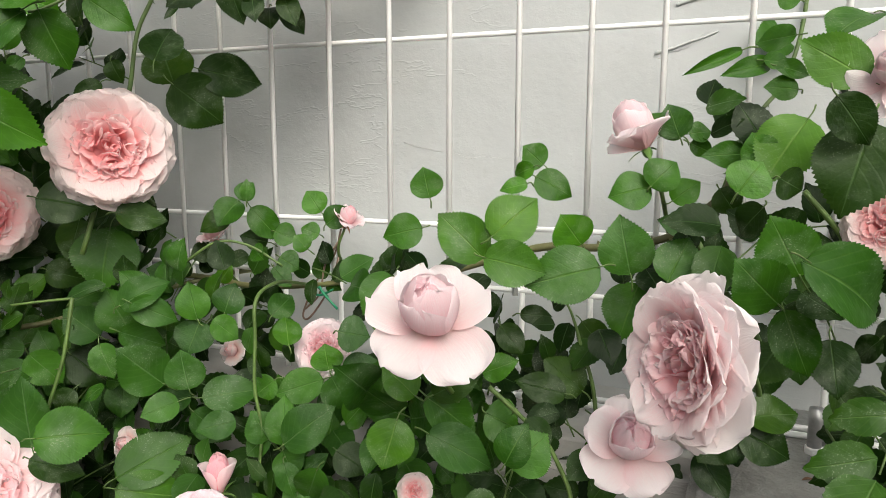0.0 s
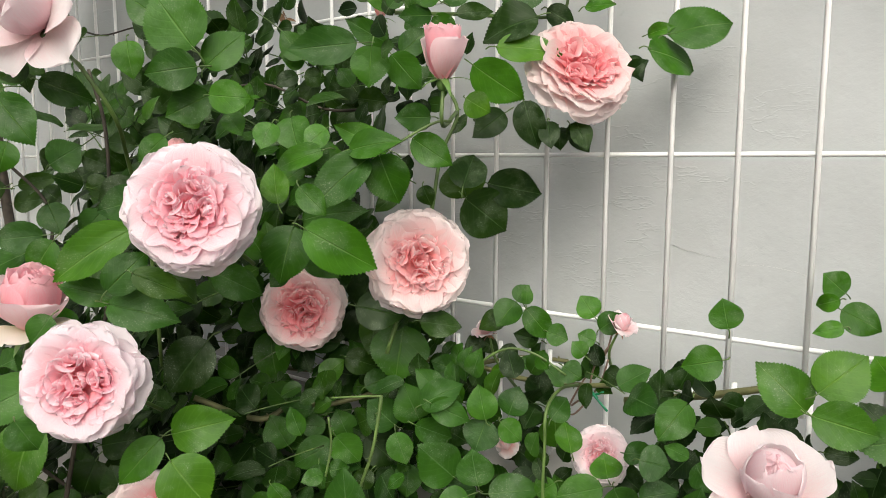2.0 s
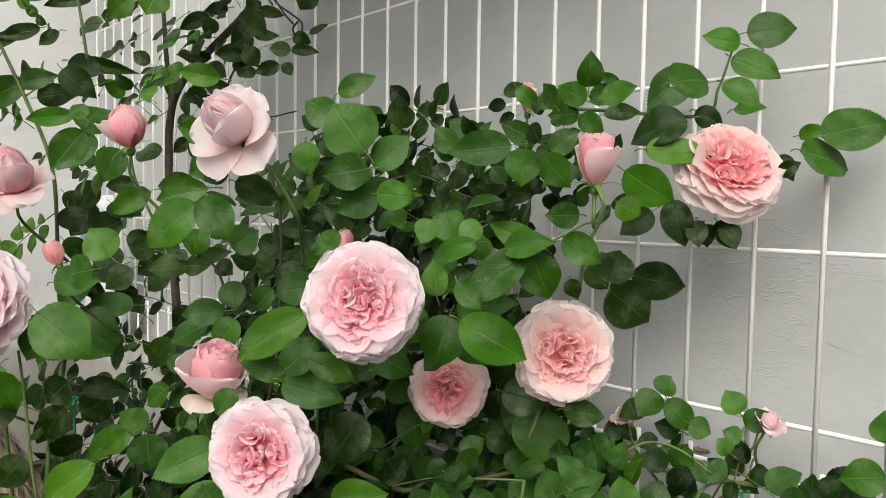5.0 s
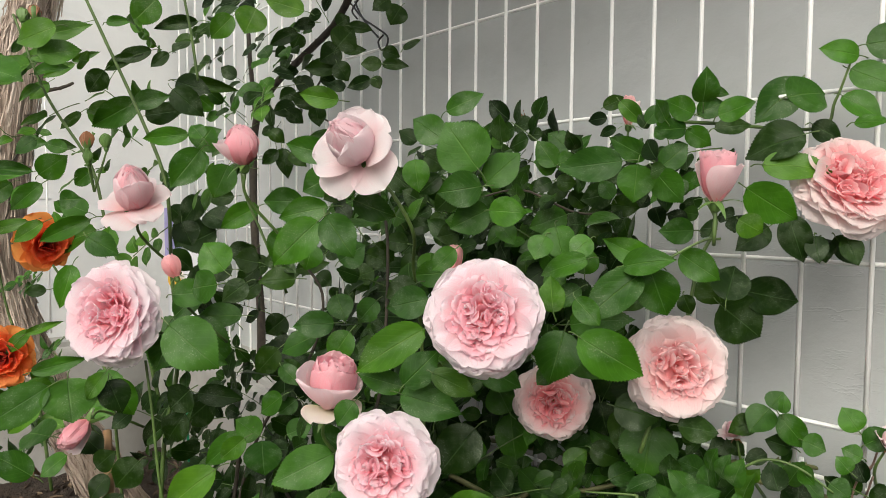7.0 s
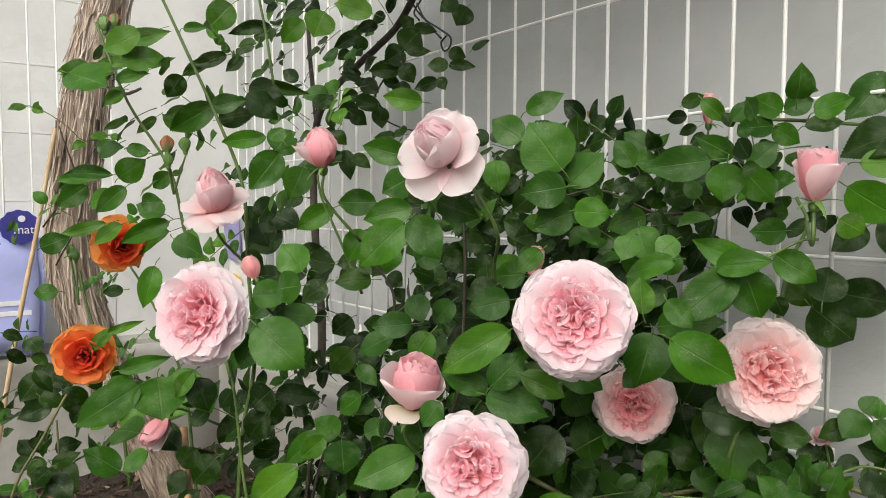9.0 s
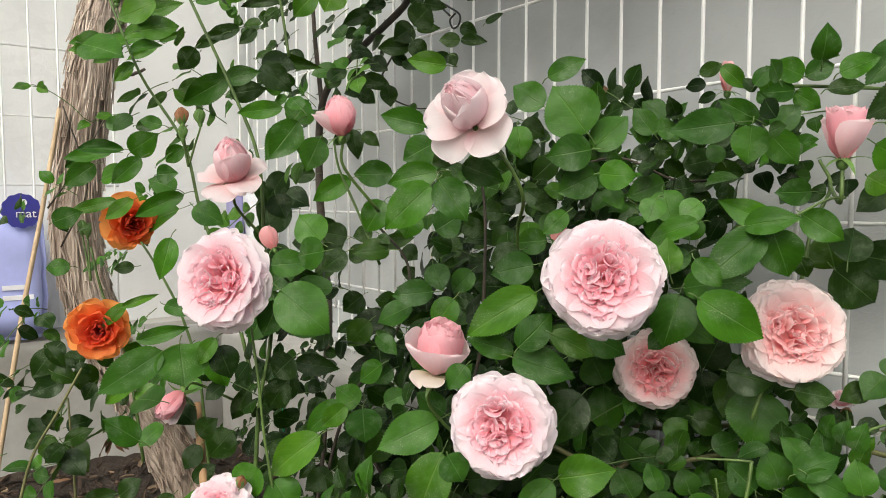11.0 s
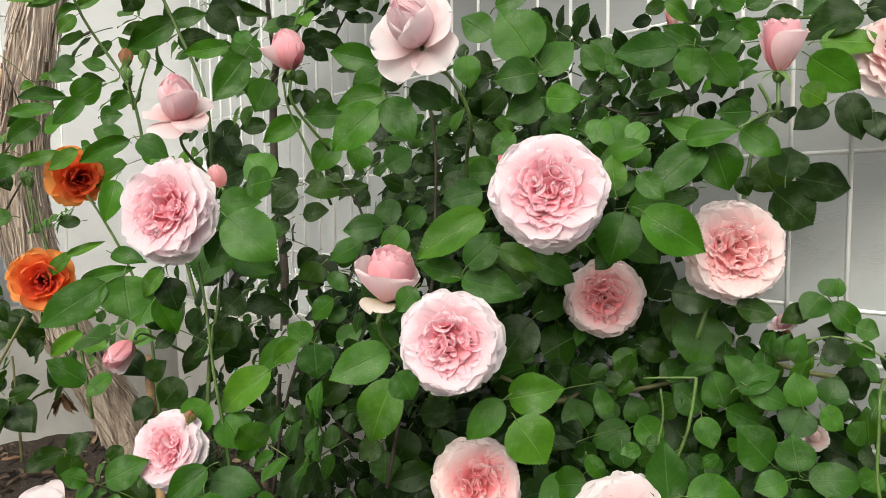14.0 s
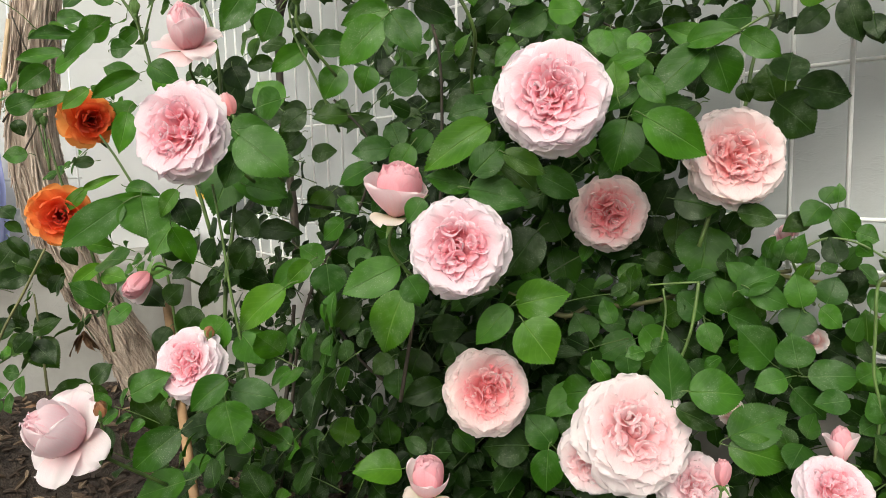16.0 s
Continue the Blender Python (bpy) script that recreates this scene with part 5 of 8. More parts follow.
climber.leaf((-0.489, 0.410, 0.468), (-0.481, 0.390, 0.437), (0.56, -0.52, 0.33), 0.96, LEAF_DARK)
climber.leaf((-0.399, 0.467, 0.413), (-0.385, 0.465, 0.429), (0.63, -0.57, 0.35), 0.91, LEAF_BRIGHT)
climber.leaf((-0.564, 0.449, 0.344), (-0.595, 0.448, 0.355), (0.75, -0.53, 0.42), 0.90, LEAF_DUSTY)
climber.leaf((-0.328, 0.440, 0.397), (-0.326, 0.467, 0.409), (0.65, -0.59, 0.38), 0.99, LEAF_DUSTY)
climber.leaf((-0.353, 0.478, 0.427), (-0.337, 0.480, 0.411), (0.51, -0.72, 0.38), 0.91, LEAF_DUSTY)
bush.leaf((-0.452, 0.344, 0.586), (-0.455, 0.334, 0.574), (0.68, -0.50, 0.34), 0.85, LEAF_MID)
bush.leaf((-0.337, 0.442, 0.636), (-0.330, 0.436, 0.615), (0.24, -0.75, 0.37), 0.93, LEAF_DARK)
bush.leaf((-0.319, 0.455, 0.636), (-0.308, 0.454, 0.614), (0.41, -0.82, 0.49), 0.95, LEAF_DARK)
bush.leaf((-0.290, 0.483, 0.673), (-0.274, 0.484, 0.682), (0.55, -0.79, 0.19), 0.89, LEAF_DARK)
bush.leaf((-0.552, 0.238, 0.526), (-0.521, 0.248, 0.503), (0.73, -0.46, 0.69), 0.91, LEAF_DARK)
bush.leaf((-0.450, 0.335, 0.565), (-0.482, 0.329, 0.563), (0.50, -0.67, 0.55), 0.93, LEAF_MID)
bush.leaf((-0.440, 0.391, 0.731), (-0.437, 0.372, 0.746), (0.44, -0.62, 0.38), 0.90, LEAF_MID)
bush.leaf((-0.405, 0.389, 0.741), (-0.395, 0.378, 0.766), (0.55, -0.61, 0.34), 0.96, LEAF_MID)
bush.leaf((-0.391, 0.388, 0.730), (-0.364, 0.393, 0.739), (0.57, -0.71, 0.35), 0.99, LEAF_MID)
bush.leaf((-0.358, 0.434, 0.746), (-0.343, 0.476, 0.754), (0.23, -0.80, 0.18), 0.98, LEAF_MID)
bush.leaf((-0.328, 0.494, 0.782), (-0.350, 0.472, 0.789), (0.52, -0.78, 0.19), 0.88, LEAF_MID)
bush.leaf((-0.325, 0.497, 0.791), (-0.292, 0.519, 0.795), (0.22, -0.86, 0.11), 0.93, LEAF_MID)
bush.leaf((-0.335, 0.494, 0.772), (-0.298, 0.502, 0.752), (0.24, -0.67, 0.30), 0.87, LEAF_MID)
bush.leaf((-0.335, 0.479, 0.749), (-0.306, 0.486, 0.729), (0.57, -0.67, 0.28), 0.90, LEAF_MID)
bush.leaf((-0.380, 0.388, 0.585), (-0.385, 0.412, 0.613), (0.48, -0.75, 0.57), 0.96, LEAF_DARK)
young.leaf((-0.878, 0.062, 0.607), (-0.884, 0.070, 0.636), (1.02, -0.21, 0.51), 0.97, LEAF_MID)
young.leaf((-1.060, 0.091, 0.647), (-1.084, 0.063, 0.661), (0.70, -0.31, 0.42), 0.96, LEAF_MID)
young.leaf((-0.781, 0.127, 0.722), (-0.797, 0.122, 0.737), (0.83, -0.37, 0.14), 0.92, LEAF_MID)
young.leaf((-1.137, 0.020, 0.661), (-1.106, 0.041, 0.676), (0.65, -0.25, 0.44), 0.91, LEAF_MID)
young.leaf((-0.908, 0.029, 0.836), (-0.938, -0.003, 0.820), (0.73, -0.23, 0.20), 0.90, LEAF_BRIGHT)
young.leaf((-0.921, 0.013, 0.807), (-0.913, 0.053, 0.817), (0.80, -0.09, 0.30), 0.95, LEAF_BRIGHT)
young.leaf((-0.988, -0.027, 0.801), (-0.939, 0.002, 0.785), (0.80, -0.17, 0.33), 0.86, LEAF_MID)
young.leaf((-1.107, -0.043, 0.606), (-1.087, -0.015, 0.620), (1.08, -0.02, 0.21), 0.86, LEAF_MID)
bush.leaf((-0.714, 0.176, 0.474), (-0.736, 0.163, 0.454), (0.51, -0.40, 0.41), 0.98, LEAF_MID)
bush.leaf((-0.509, 0.243, 0.279), (-0.512, 0.242, 0.237), (0.45, -0.57, 0.70), 0.91, LEAF_MID)
bush.leaf((-0.616, 0.165, 0.251), (-0.631, 0.123, 0.259), (0.45, -0.45, 0.61), 0.94, LEAF_BRIGHT)
bush.leaf((-0.585, 0.442, 0.372), (-0.585, 0.412, 0.345), (0.57, -0.66, 0.68), 0.88, LEAF_MID)
bush.leaf((-0.500, 0.293, 0.349), (-0.490, 0.305, 0.327), (0.57, -0.72, 0.39), 0.87, LEAF_MID)
young.leaf((-0.702, -0.001, 0.264), (-0.729, -0.036, 0.251), (0.98, -0.23, 0.86), 0.94, LEAF_MID)
young.leaf((-0.814, -0.005, 0.446), (-0.854, -0.020, 0.444), (0.57, -0.13, 0.51), 0.97, LEAF_MID)
young.leaf((-0.860, -0.012, 0.397), (-0.869, -0.043, 0.423), (0.74, -0.16, 0.55), 0.85, LEAF_MID)
young.leaf((-0.781, -0.019, 0.325), (-0.757, 0.010, 0.345), (1.00, -0.20, 0.70), 0.85, LEAF_MID)
bush.leaf((-0.334, 0.474, 0.635), (-0.320, 0.484, 0.612), (0.45, -0.75, 0.32), 0.89, LEAF_DARK)
bush.leaf((-0.346, 0.475, 0.633), (-0.335, 0.460, 0.615), (0.30, -0.72, 0.27), 1.00, LEAF_DARK)
bush.leaf((-0.345, 0.439, 0.716), (-0.385, 0.419, 0.701), (0.35, -0.77, 0.39), 0.96, LEAF_DARK)
bush.leaf((-0.351, 0.464, 0.726), (-0.334, 0.480, 0.713), (0.21, -0.74, 0.13), 0.88, LEAF_DARK)
bush.leaf((-0.304, 0.512, 0.690), (-0.286, 0.506, 0.670), (0.49, -0.70, 0.12), 0.90, LEAF_DARK)
bush.leaf((-0.266, 0.503, 0.703), (-0.226, 0.545, 0.717), (0.16, -0.73, 0.22), 0.77, LEAF_MID)
bush.leaf((-0.274, 0.485, 0.691), (-0.250, 0.535, 0.680), (0.26, -0.77, 0.39), 0.72, LEAF_MID)
bush.leaf((-0.285, 0.508, 0.705), (-0.262, 0.504, 0.709), (0.19, -0.82, 0.14), 0.68, LEAF_MID)
young.leaf((-1.177, 0.131, 0.621), (-1.248, 0.071, 0.587), (0.64, -0.21, 0.39), 0.57, LEAF_MID)
bush.leaf((-0.368, 0.415, 0.692), (-0.324, 0.441, 0.689), (0.34, -0.67, 0.41), 0.62, LEAF_BRIGHT)
bush.leaf((-0.324, 0.476, 0.726), (-0.299, 0.478, 0.726), (0.17, -0.69, 0.32), 0.62, LEAF_MID)
young.leaf((-0.695, 0.104, 0.588), (-0.728, 0.091, 0.582), (0.91, -0.46, 0.20), 0.98, LEAF_MID)
bush.leaf((-0.749, 0.157, 0.582), (-0.759, 0.135, 0.564), (0.94, -0.51, 0.28), 0.94, LEAF_DARK)
bush.leaf((-0.771, 0.209, 0.596), (-0.755, 0.213, 0.588), (0.94, -0.46, 0.28), 0.91, LEAF_DARK)
bush.leaf((-0.760, 0.216, 0.581), (-0.775, 0.181, 0.580), (0.88, -0.43, 0.48), 0.95, LEAF_DARK)
bush.leaf((-0.730, 0.295, 0.616), (-0.730, 0.321, 0.596), (0.71, -0.59, 0.27), 0.93, LEAF_DARK)
bush.leaf((-0.722, 0.218, 0.527), (-0.746, 0.190, 0.509), (0.45, -0.53, 0.55), 0.88, LEAF_MID)
bush.leaf((-0.745, 0.190, 0.496), (-0.725, 0.201, 0.478), (0.86, -0.37, 0.47), 0.86, LEAF_MID)
bush.leaf((-0.772, 0.103, 0.456), (-0.790, 0.089, 0.426), (0.72, -0.29, 0.39), 0.95, LEAF_DARK)
bush.leaf((-0.757, 0.142, 0.362), (-0.758, 0.114, 0.349), (0.96, -0.37, 0.66), 1.00, LEAF_DARK)
bush.leaf((-0.476, 0.369, 0.665), (-0.490, 0.369, 0.681), (0.37, -0.78, 0.42), 0.93, LEAF_MID)
bush.leaf((-0.541, 0.296, 0.643), (-0.523, 0.296, 0.625), (0.54, -0.66, 0.46), 0.99, LEAF_MID)
young.leaf((-1.012, 0.028, 0.842), (-0.981, 0.080, 0.861), (0.82, -0.09, 0.06), 0.47, LEAF_BRIGHT)
young.leaf((-1.027, 0.025, 0.824), (-0.986, 0.050, 0.826), (1.03, -0.18, 0.21), 0.54, LEAF_BRIGHT)
young.leaf((-1.034, -0.001, 0.818), (-1.056, -0.028, 0.813), (0.80, -0.17, 0.10), 0.49, LEAF_BRIGHT)
young.leaf((-1.013, 0.021, 0.807), (-1.042, -0.008, 0.791), (0.60, -0.18, 0.32), 0.54, LEAF_BRIGHT)
young.leaf((-1.003, 0.025, 0.802), (-0.999, 0.062, 0.816), (0.75, -0.11, 0.40), 0.49, LEAF_MID)
young.leaf((-1.017, 0.034, 0.792), (-1.012, 0.011, 0.773), (0.72, -0.16, 0.40), 0.48, LEAF_BRIGHT)
young.leaf((-1.027, 0.003, 0.820), (-1.031, -0.026, 0.798), (0.99, -0.12, 0.01), 0.89, LEAF_BRIGHT)
young.leaf((-0.998, 0.021, 0.811), (-1.030, -0.003, 0.802), (0.83, -0.17, 0.37), 0.88, LEAF_BRIGHT)
young.leaf((-0.978, 0.052, 0.718), (-0.990, 0.030, 0.724), (0.81, -0.24, 0.14), 0.88, LEAF_MID)
young.leaf((-0.999, 0.025, 0.729), (-1.007, 0.005, 0.713), (0.78, -0.25, 0.41), 0.93, LEAF_MID)
young.leaf((-0.896, 0.165, 0.726), (-0.872, 0.184, 0.742), (0.78, -0.38, 0.28), 0.86, LEAF_MID)
young.leaf((-0.942, 0.089, 0.469), (-0.935, 0.059, 0.434), (0.90, -0.21, 0.72), 0.99, LEAF_MID)
young.leaf((-0.925, 0.079, 0.464), (-0.926, 0.102, 0.419), (0.99, -0.24, 0.58), 0.84, LEAF_MID)
young.leaf((-0.937, 0.244, 0.782), (-0.941, 0.270, 0.802), (0.58, -0.40, 0.35), 0.94, LEAF_DARK)
low.leaf((-1.163, -0.080, 0.498), (-1.162, -0.057, 0.488), (0.62, -0.16, 0.41), 0.93, LEAF_DARK)
low.leaf((-1.153, -0.078, 0.474), (-1.164, -0.054, 0.458), (0.64, -0.04, 0.39), 0.85, LEAF_DARK)
low.leaf((-1.159, -0.053, 0.488), (-1.132, -0.043, 0.475), (0.62, -0.05, 0.31), 0.98, LEAF_DARK)
low.leaf((-1.145, -0.050, 0.470), (-1.134, -0.034, 0.457), (0.75, -0.16, 0.63), 0.91, LEAF_DARK)
low.leaf((-1.144, -0.040, 0.445), (-1.146, -0.066, 0.411), (0.99, -0.05, 0.44), 0.89, LEAF_DARK)
low.leaf((-1.140, -0.031, 0.404), (-1.142, -0.070, 0.391), (0.80, -0.10, 0.37), 0.96, LEAF_DARK)
low.leaf((-1.137, -0.045, 0.418), (-1.120, -0.019, 0.406), (0.68, -0.11, 0.42), 0.90, LEAF_DARK)
low.leaf((-1.118, -0.022, 0.426), (-1.112, -0.004, 0.416), (0.79, -0.15, 0.41), 0.97, LEAF_DARK)
low.leaf((-1.161, -0.083, 0.390), (-1.161, -0.071, 0.392), (0.81, 0.00, 0.54), 0.91, LEAF_DARK)
low.leaf((-1.167, -0.083, 0.367), (-1.154, -0.074, 0.376), (0.95, -0.10, 0.65), 0.90, LEAF_DARK)
low.leaf((-1.124, -0.049, 0.368), (-1.148, -0.046, 0.337), (0.60, -0.19, 0.54), 0.88, LEAF_DARK)
low.leaf((-1.141, -0.054, 0.335), (-1.155, -0.079, 0.324), (0.92, -0.10, 0.70), 0.89, LEAF_DARK)
young.leaf((-0.863, 0.162, 0.716), (-0.869, 0.127, 0.678), (0.95, -0.40, 0.32), 0.96, LEAF_MID)
young.leaf((-0.866, 0.133, 0.527), (-0.824, 0.175, 0.488), (0.61, -0.32, 0.45), 0.92, LEAF_MID)
young.leaf((-0.867, 0.127, 0.537), (-0.848, 0.156, 0.568), (0.58, -0.25, 0.45), 0.87, LEAF_MID)
young.leaf((-0.845, 0.195, 0.534), (-0.870, 0.152, 0.534), (0.66, -0.45, 0.51), 0.84, LEAF_MID)
young.leaf((-0.873, 0.136, 0.535), (-0.868, 0.104, 0.480), (0.81, -0.37, 0.65), 0.93, LEAF_MID)
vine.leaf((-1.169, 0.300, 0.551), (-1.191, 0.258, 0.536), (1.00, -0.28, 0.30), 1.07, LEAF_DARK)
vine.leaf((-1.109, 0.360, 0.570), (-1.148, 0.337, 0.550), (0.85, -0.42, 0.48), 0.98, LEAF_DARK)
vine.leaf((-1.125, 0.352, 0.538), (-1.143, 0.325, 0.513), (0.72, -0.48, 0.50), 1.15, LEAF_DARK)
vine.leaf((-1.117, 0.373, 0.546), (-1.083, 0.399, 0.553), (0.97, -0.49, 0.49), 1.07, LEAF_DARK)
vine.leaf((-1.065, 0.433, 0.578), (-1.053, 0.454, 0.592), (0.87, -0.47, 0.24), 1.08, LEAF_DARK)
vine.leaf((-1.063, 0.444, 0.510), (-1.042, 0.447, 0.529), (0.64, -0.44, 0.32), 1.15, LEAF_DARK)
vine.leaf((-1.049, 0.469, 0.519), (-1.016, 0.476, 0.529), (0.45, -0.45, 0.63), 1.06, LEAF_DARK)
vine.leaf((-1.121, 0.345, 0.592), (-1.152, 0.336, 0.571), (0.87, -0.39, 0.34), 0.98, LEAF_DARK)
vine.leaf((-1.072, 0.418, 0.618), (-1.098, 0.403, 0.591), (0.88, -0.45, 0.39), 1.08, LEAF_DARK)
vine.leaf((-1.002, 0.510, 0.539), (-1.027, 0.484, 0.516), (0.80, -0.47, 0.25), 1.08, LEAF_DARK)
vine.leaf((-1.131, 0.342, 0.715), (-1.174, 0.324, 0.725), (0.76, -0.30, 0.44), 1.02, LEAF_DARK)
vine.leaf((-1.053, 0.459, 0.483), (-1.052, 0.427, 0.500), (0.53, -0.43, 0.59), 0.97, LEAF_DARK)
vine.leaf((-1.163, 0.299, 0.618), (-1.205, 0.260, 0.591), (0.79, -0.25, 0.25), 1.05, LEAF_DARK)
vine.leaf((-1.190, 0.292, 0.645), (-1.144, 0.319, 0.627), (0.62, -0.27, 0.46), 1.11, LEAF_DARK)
low.leaf((-1.223, -0.017, 0.416), (-1.252, -0.037, 0.436), (0.89, -0.21, 0.35), 1.07, LEAF_DARK)
low.leaf((-1.215, -0.018, 0.412), (-1.216, 0.012, 0.419), (0.86, -0.22, 0.56), 1.04, LEAF_DARK)
low.leaf((-1.201, -0.001, 0.409), (-1.205, 0.015, 0.366), (1.02, -0.12, 0.50), 0.94, LEAF_DARK)
low.leaf((-1.207, -0.020, 0.324), (-1.199, 0.012, 0.330), (0.97, -0.12, 0.45), 1.00, LEAF_DARK)
low.leaf((-1.215, -0.030, 0.305), (-1.244, -0.053, 0.284), (0.83, -0.05, 0.54), 0.99, LEAF_DARK)
low.leaf((-1.221, -0.023, 0.299), (-1.184, -0.000, 0.267), (1.06, -0.19, 0.54), 1.08, LEAF_DARK)
low.leaf((-1.235, -0.043, 0.312), (-1.248, -0.058, 0.335), (0.70, -0.18, 0.59), 1.02, LEAF_DARK)
low.leaf((-1.220, -0.030, 0.383), (-1.260, -0.042, 0.404), (0.64, -0.17, 0.48), 1.00, LEAF_DARK)
low.leaf((-1.192, 0.020, 0.427), (-1.186, 0.038, 0.402), (0.70, -0.15, 0.54), 0.99, LEAF_DARK)
young.leaf((-0.988, 0.042, 0.265), (-0.972, 0.074, 0.213), (0.57, -0.17, 0.66), 0.95, LEAF_DARK)
young.leaf((-1.037, 0.014, 0.445), (-1.032, 0.047, 0.436), (0.93, -0.24, 0.42), 0.95, LEAF_BRIGHT)
young.leaf((-1.011, 0.060, 0.391), (-0.973, 0.080, 0.368), (0.88, -0.23, 0.49), 0.94, LEAF_DARK)
young.leaf((-0.968, 0.073, 0.301), (-0.966, 0.100, 0.317), (0.72, -0.26, 0.40), 0.91, LEAF_DARK)
young.leaf((-0.978, 0.086, 0.339), (-0.980, 0.065, 0.314), (0.54, -0.29, 0.69), 0.98, LEAF_DARK)
young.leaf((-1.022, 0.179, 0.655), (-1.016, 0.211, 0.624), (1.01, -0.20, 0.40), 0.87, LEAF_DARK)
young.leaf((-1.006, 0.209, 0.643), (-1.026, 0.185, 0.601), (0.62, -0.30, 0.20), 0.90, LEAF_DARK)
young.leaf((-1.020, 0.177, 0.597), (-1.015, 0.207, 0.572), (0.89, -0.31, 0.54), 0.97, LEAF_DARK)
young.leaf((-0.964, 0.124, 0.777), (-0.999, 0.080, 0.746), (0.83, -0.30, -0.11), 0.71, LEAF_MID)
young.leaf((-0.950, 0.115, 0.772), (-0.922, 0.145, 0.781), (0.87, -0.47, -0.02), 0.77, LEAF_MID)
young.leaf((-0.852, 0.140, 0.732), (-0.890, 0.103, 0.727), (0.89, -0.49, -0.09), 0.50, LEAF_MID)
young.leaf((-0.823, 0.138, 0.715), (-0.813, 0.151, 0.737), (0.98, -0.53, -0.06), 1.45, LEAF_MID)
young.leaf((-0.798, 0.132, 0.712), (-0.811, 0.106, 0.674), (1.04, -0.41, 0.03), 0.92, LEAF_MID)
young.leaf((-0.845, 0.181, 0.701), (-0.846, 0.164, 0.665), (0.75, -0.38, 0.02), 1.08, LEAF_MID)
young.leaf((-0.938, 0.154, 0.791), (-0.916, 0.182, 0.761), (0.78, -0.46, 0.07), 0.95, LEAF_DARK)
young.leaf((-1.002, 0.185, 0.813), (-0.958, 0.244, 0.802), (0.91, -0.40, -0.07), 0.32, LEAF_DARK)
young.leaf((-1.042, 0.156, 0.770), (-1.009, 0.191, 0.777), (0.78, -0.48, -0.08), 0.70, LEAF_DARK)
young.leaf((-1.224, 0.084, 0.827), (-1.236, 0.061, 0.802), (0.93, -0.28, 0.02), 0.66, LEAF_BRIGHT)
young.leaf((-1.227, 0.062, 0.857), (-1.268, 0.007, 0.844), (0.90, -0.14, 0.02), 0.30, LEAF_BRIGHT)
young.leaf((-1.090, 0.036, 0.697), (-1.136, -0.014, 0.701), (1.00, -0.21, 0.19), 0.35, LEAF_MID)
young.leaf((-1.073, 0.040, 0.692), (-1.047, 0.065, 0.714), (0.90, -0.16, -0.03), 0.93, LEAF_MID)
young.leaf((-0.942, 0.018, 0.678), (-0.961, -0.009, 0.650), (1.05, -0.32, 0.10), 0.67, LEAF_MID)
young.leaf((-1.364, 0.062, 0.717), (-1.406, 0.020, 0.683), (1.03, -0.13, 0.12), 0.45, LEAF_MID)
young.leaf((-1.327, 0.052, 0.688), (-1.344, 0.011, 0.656), (0.93, -0.15, 0.15), 0.85, LEAF_MID)
young.leaf((-1.212, 0.044, 0.739), (-1.185, 0.073, 0.740), (0.95, -0.16, 0.18), 0.79, LEAF_MID)
young.leaf((-1.215, 0.084, 0.740), (-1.192, 0.109, 0.737), (1.01, -0.37, 0.11), 0.72, LEAF_DARK)
young.leaf((-1.169, 0.045, 0.634), (-1.206, -0.012, 0.617), (1.13, -0.13, 0.10), 0.30, LEAF_BRIGHT)
young.leaf((-0.974, 0.072, 0.640), (-1.011, 0.024, 0.614), (1.01, -0.39, 0.14), 0.50, LEAF_MID)
young.leaf((-1.098, 0.049, 0.634), (-1.124, 0.019, 0.609), (0.86, -0.33, 0.23), 0.62, LEAF_BRIGHT)
young.leaf((-0.810, 0.029, 0.627), (-0.793, 0.051, 0.611), (0.87, -0.36, 0.25), 1.07, LEAF_MID)
young.leaf((-1.013, 0.086, 0.697), (-1.030, 0.068, 0.679), (0.94, -0.29, 0.19), 0.90, LEAF_MID)
young.leaf((-0.955, 0.037, 0.661), (-0.937, 0.054, 0.663), (1.07, -0.34, 0.08), 1.23, LEAF_MID)
young.leaf((-0.983, 0.093, 0.811), (-0.993, 0.078, 0.785), (1.04, -0.21, -0.13), 1.01, LEAF_DARK)
young.leaf((-0.798, 0.155, 0.590), (-0.816, 0.140, 0.619), (0.81, -0.52, 0.17), 1.17, LEAF_MID)
young.leaf((-0.848, 0.186, 0.586), (-0.869, 0.156, 0.586), (0.83, -0.57, 0.17), 0.89, LEAF_DARK)
young.leaf((-0.815, 0.107, 0.567), (-0.788, 0.139, 0.570), (0.93, -0.33, 0.27), 0.91, LEAF_DUSTY)
young.leaf((-0.696, 0.062, 0.557), (-0.664, 0.091, 0.522), (0.93, -0.41, 0.15), 0.96, LEAF_DUSTY)
young.leaf((-0.925, 0.042, 0.593), (-0.921, 0.028, 0.548), (1.05, -0.20, 0.30), 0.69, LEAF_MID)
young.leaf((-0.812, 0.200, 0.656), (-0.838, 0.166, 0.633), (0.85, -0.57, 0.16), 0.69, LEAF_MID)
young.leaf((-0.957, 0.229, 0.604), (-0.935, 0.261, 0.590), (0.75, -0.55, 0.09), 0.91, LEAF_DARK)
young.leaf((-0.975, 0.278, 0.574), (-0.993, 0.254, 0.552), (0.75, -0.60, 0.12), 1.07, LEAF_DARK)
young.leaf((-0.980, 0.203, 0.668), (-0.995, 0.186, 0.636), (0.87, -0.53, 0.23), 0.99, LEAF_DARK)
young.leaf((-1.003, 0.257, 0.669), (-1.024, 0.227, 0.665), (0.79, -0.51, 0.07), 0.91, LEAF_DARK)
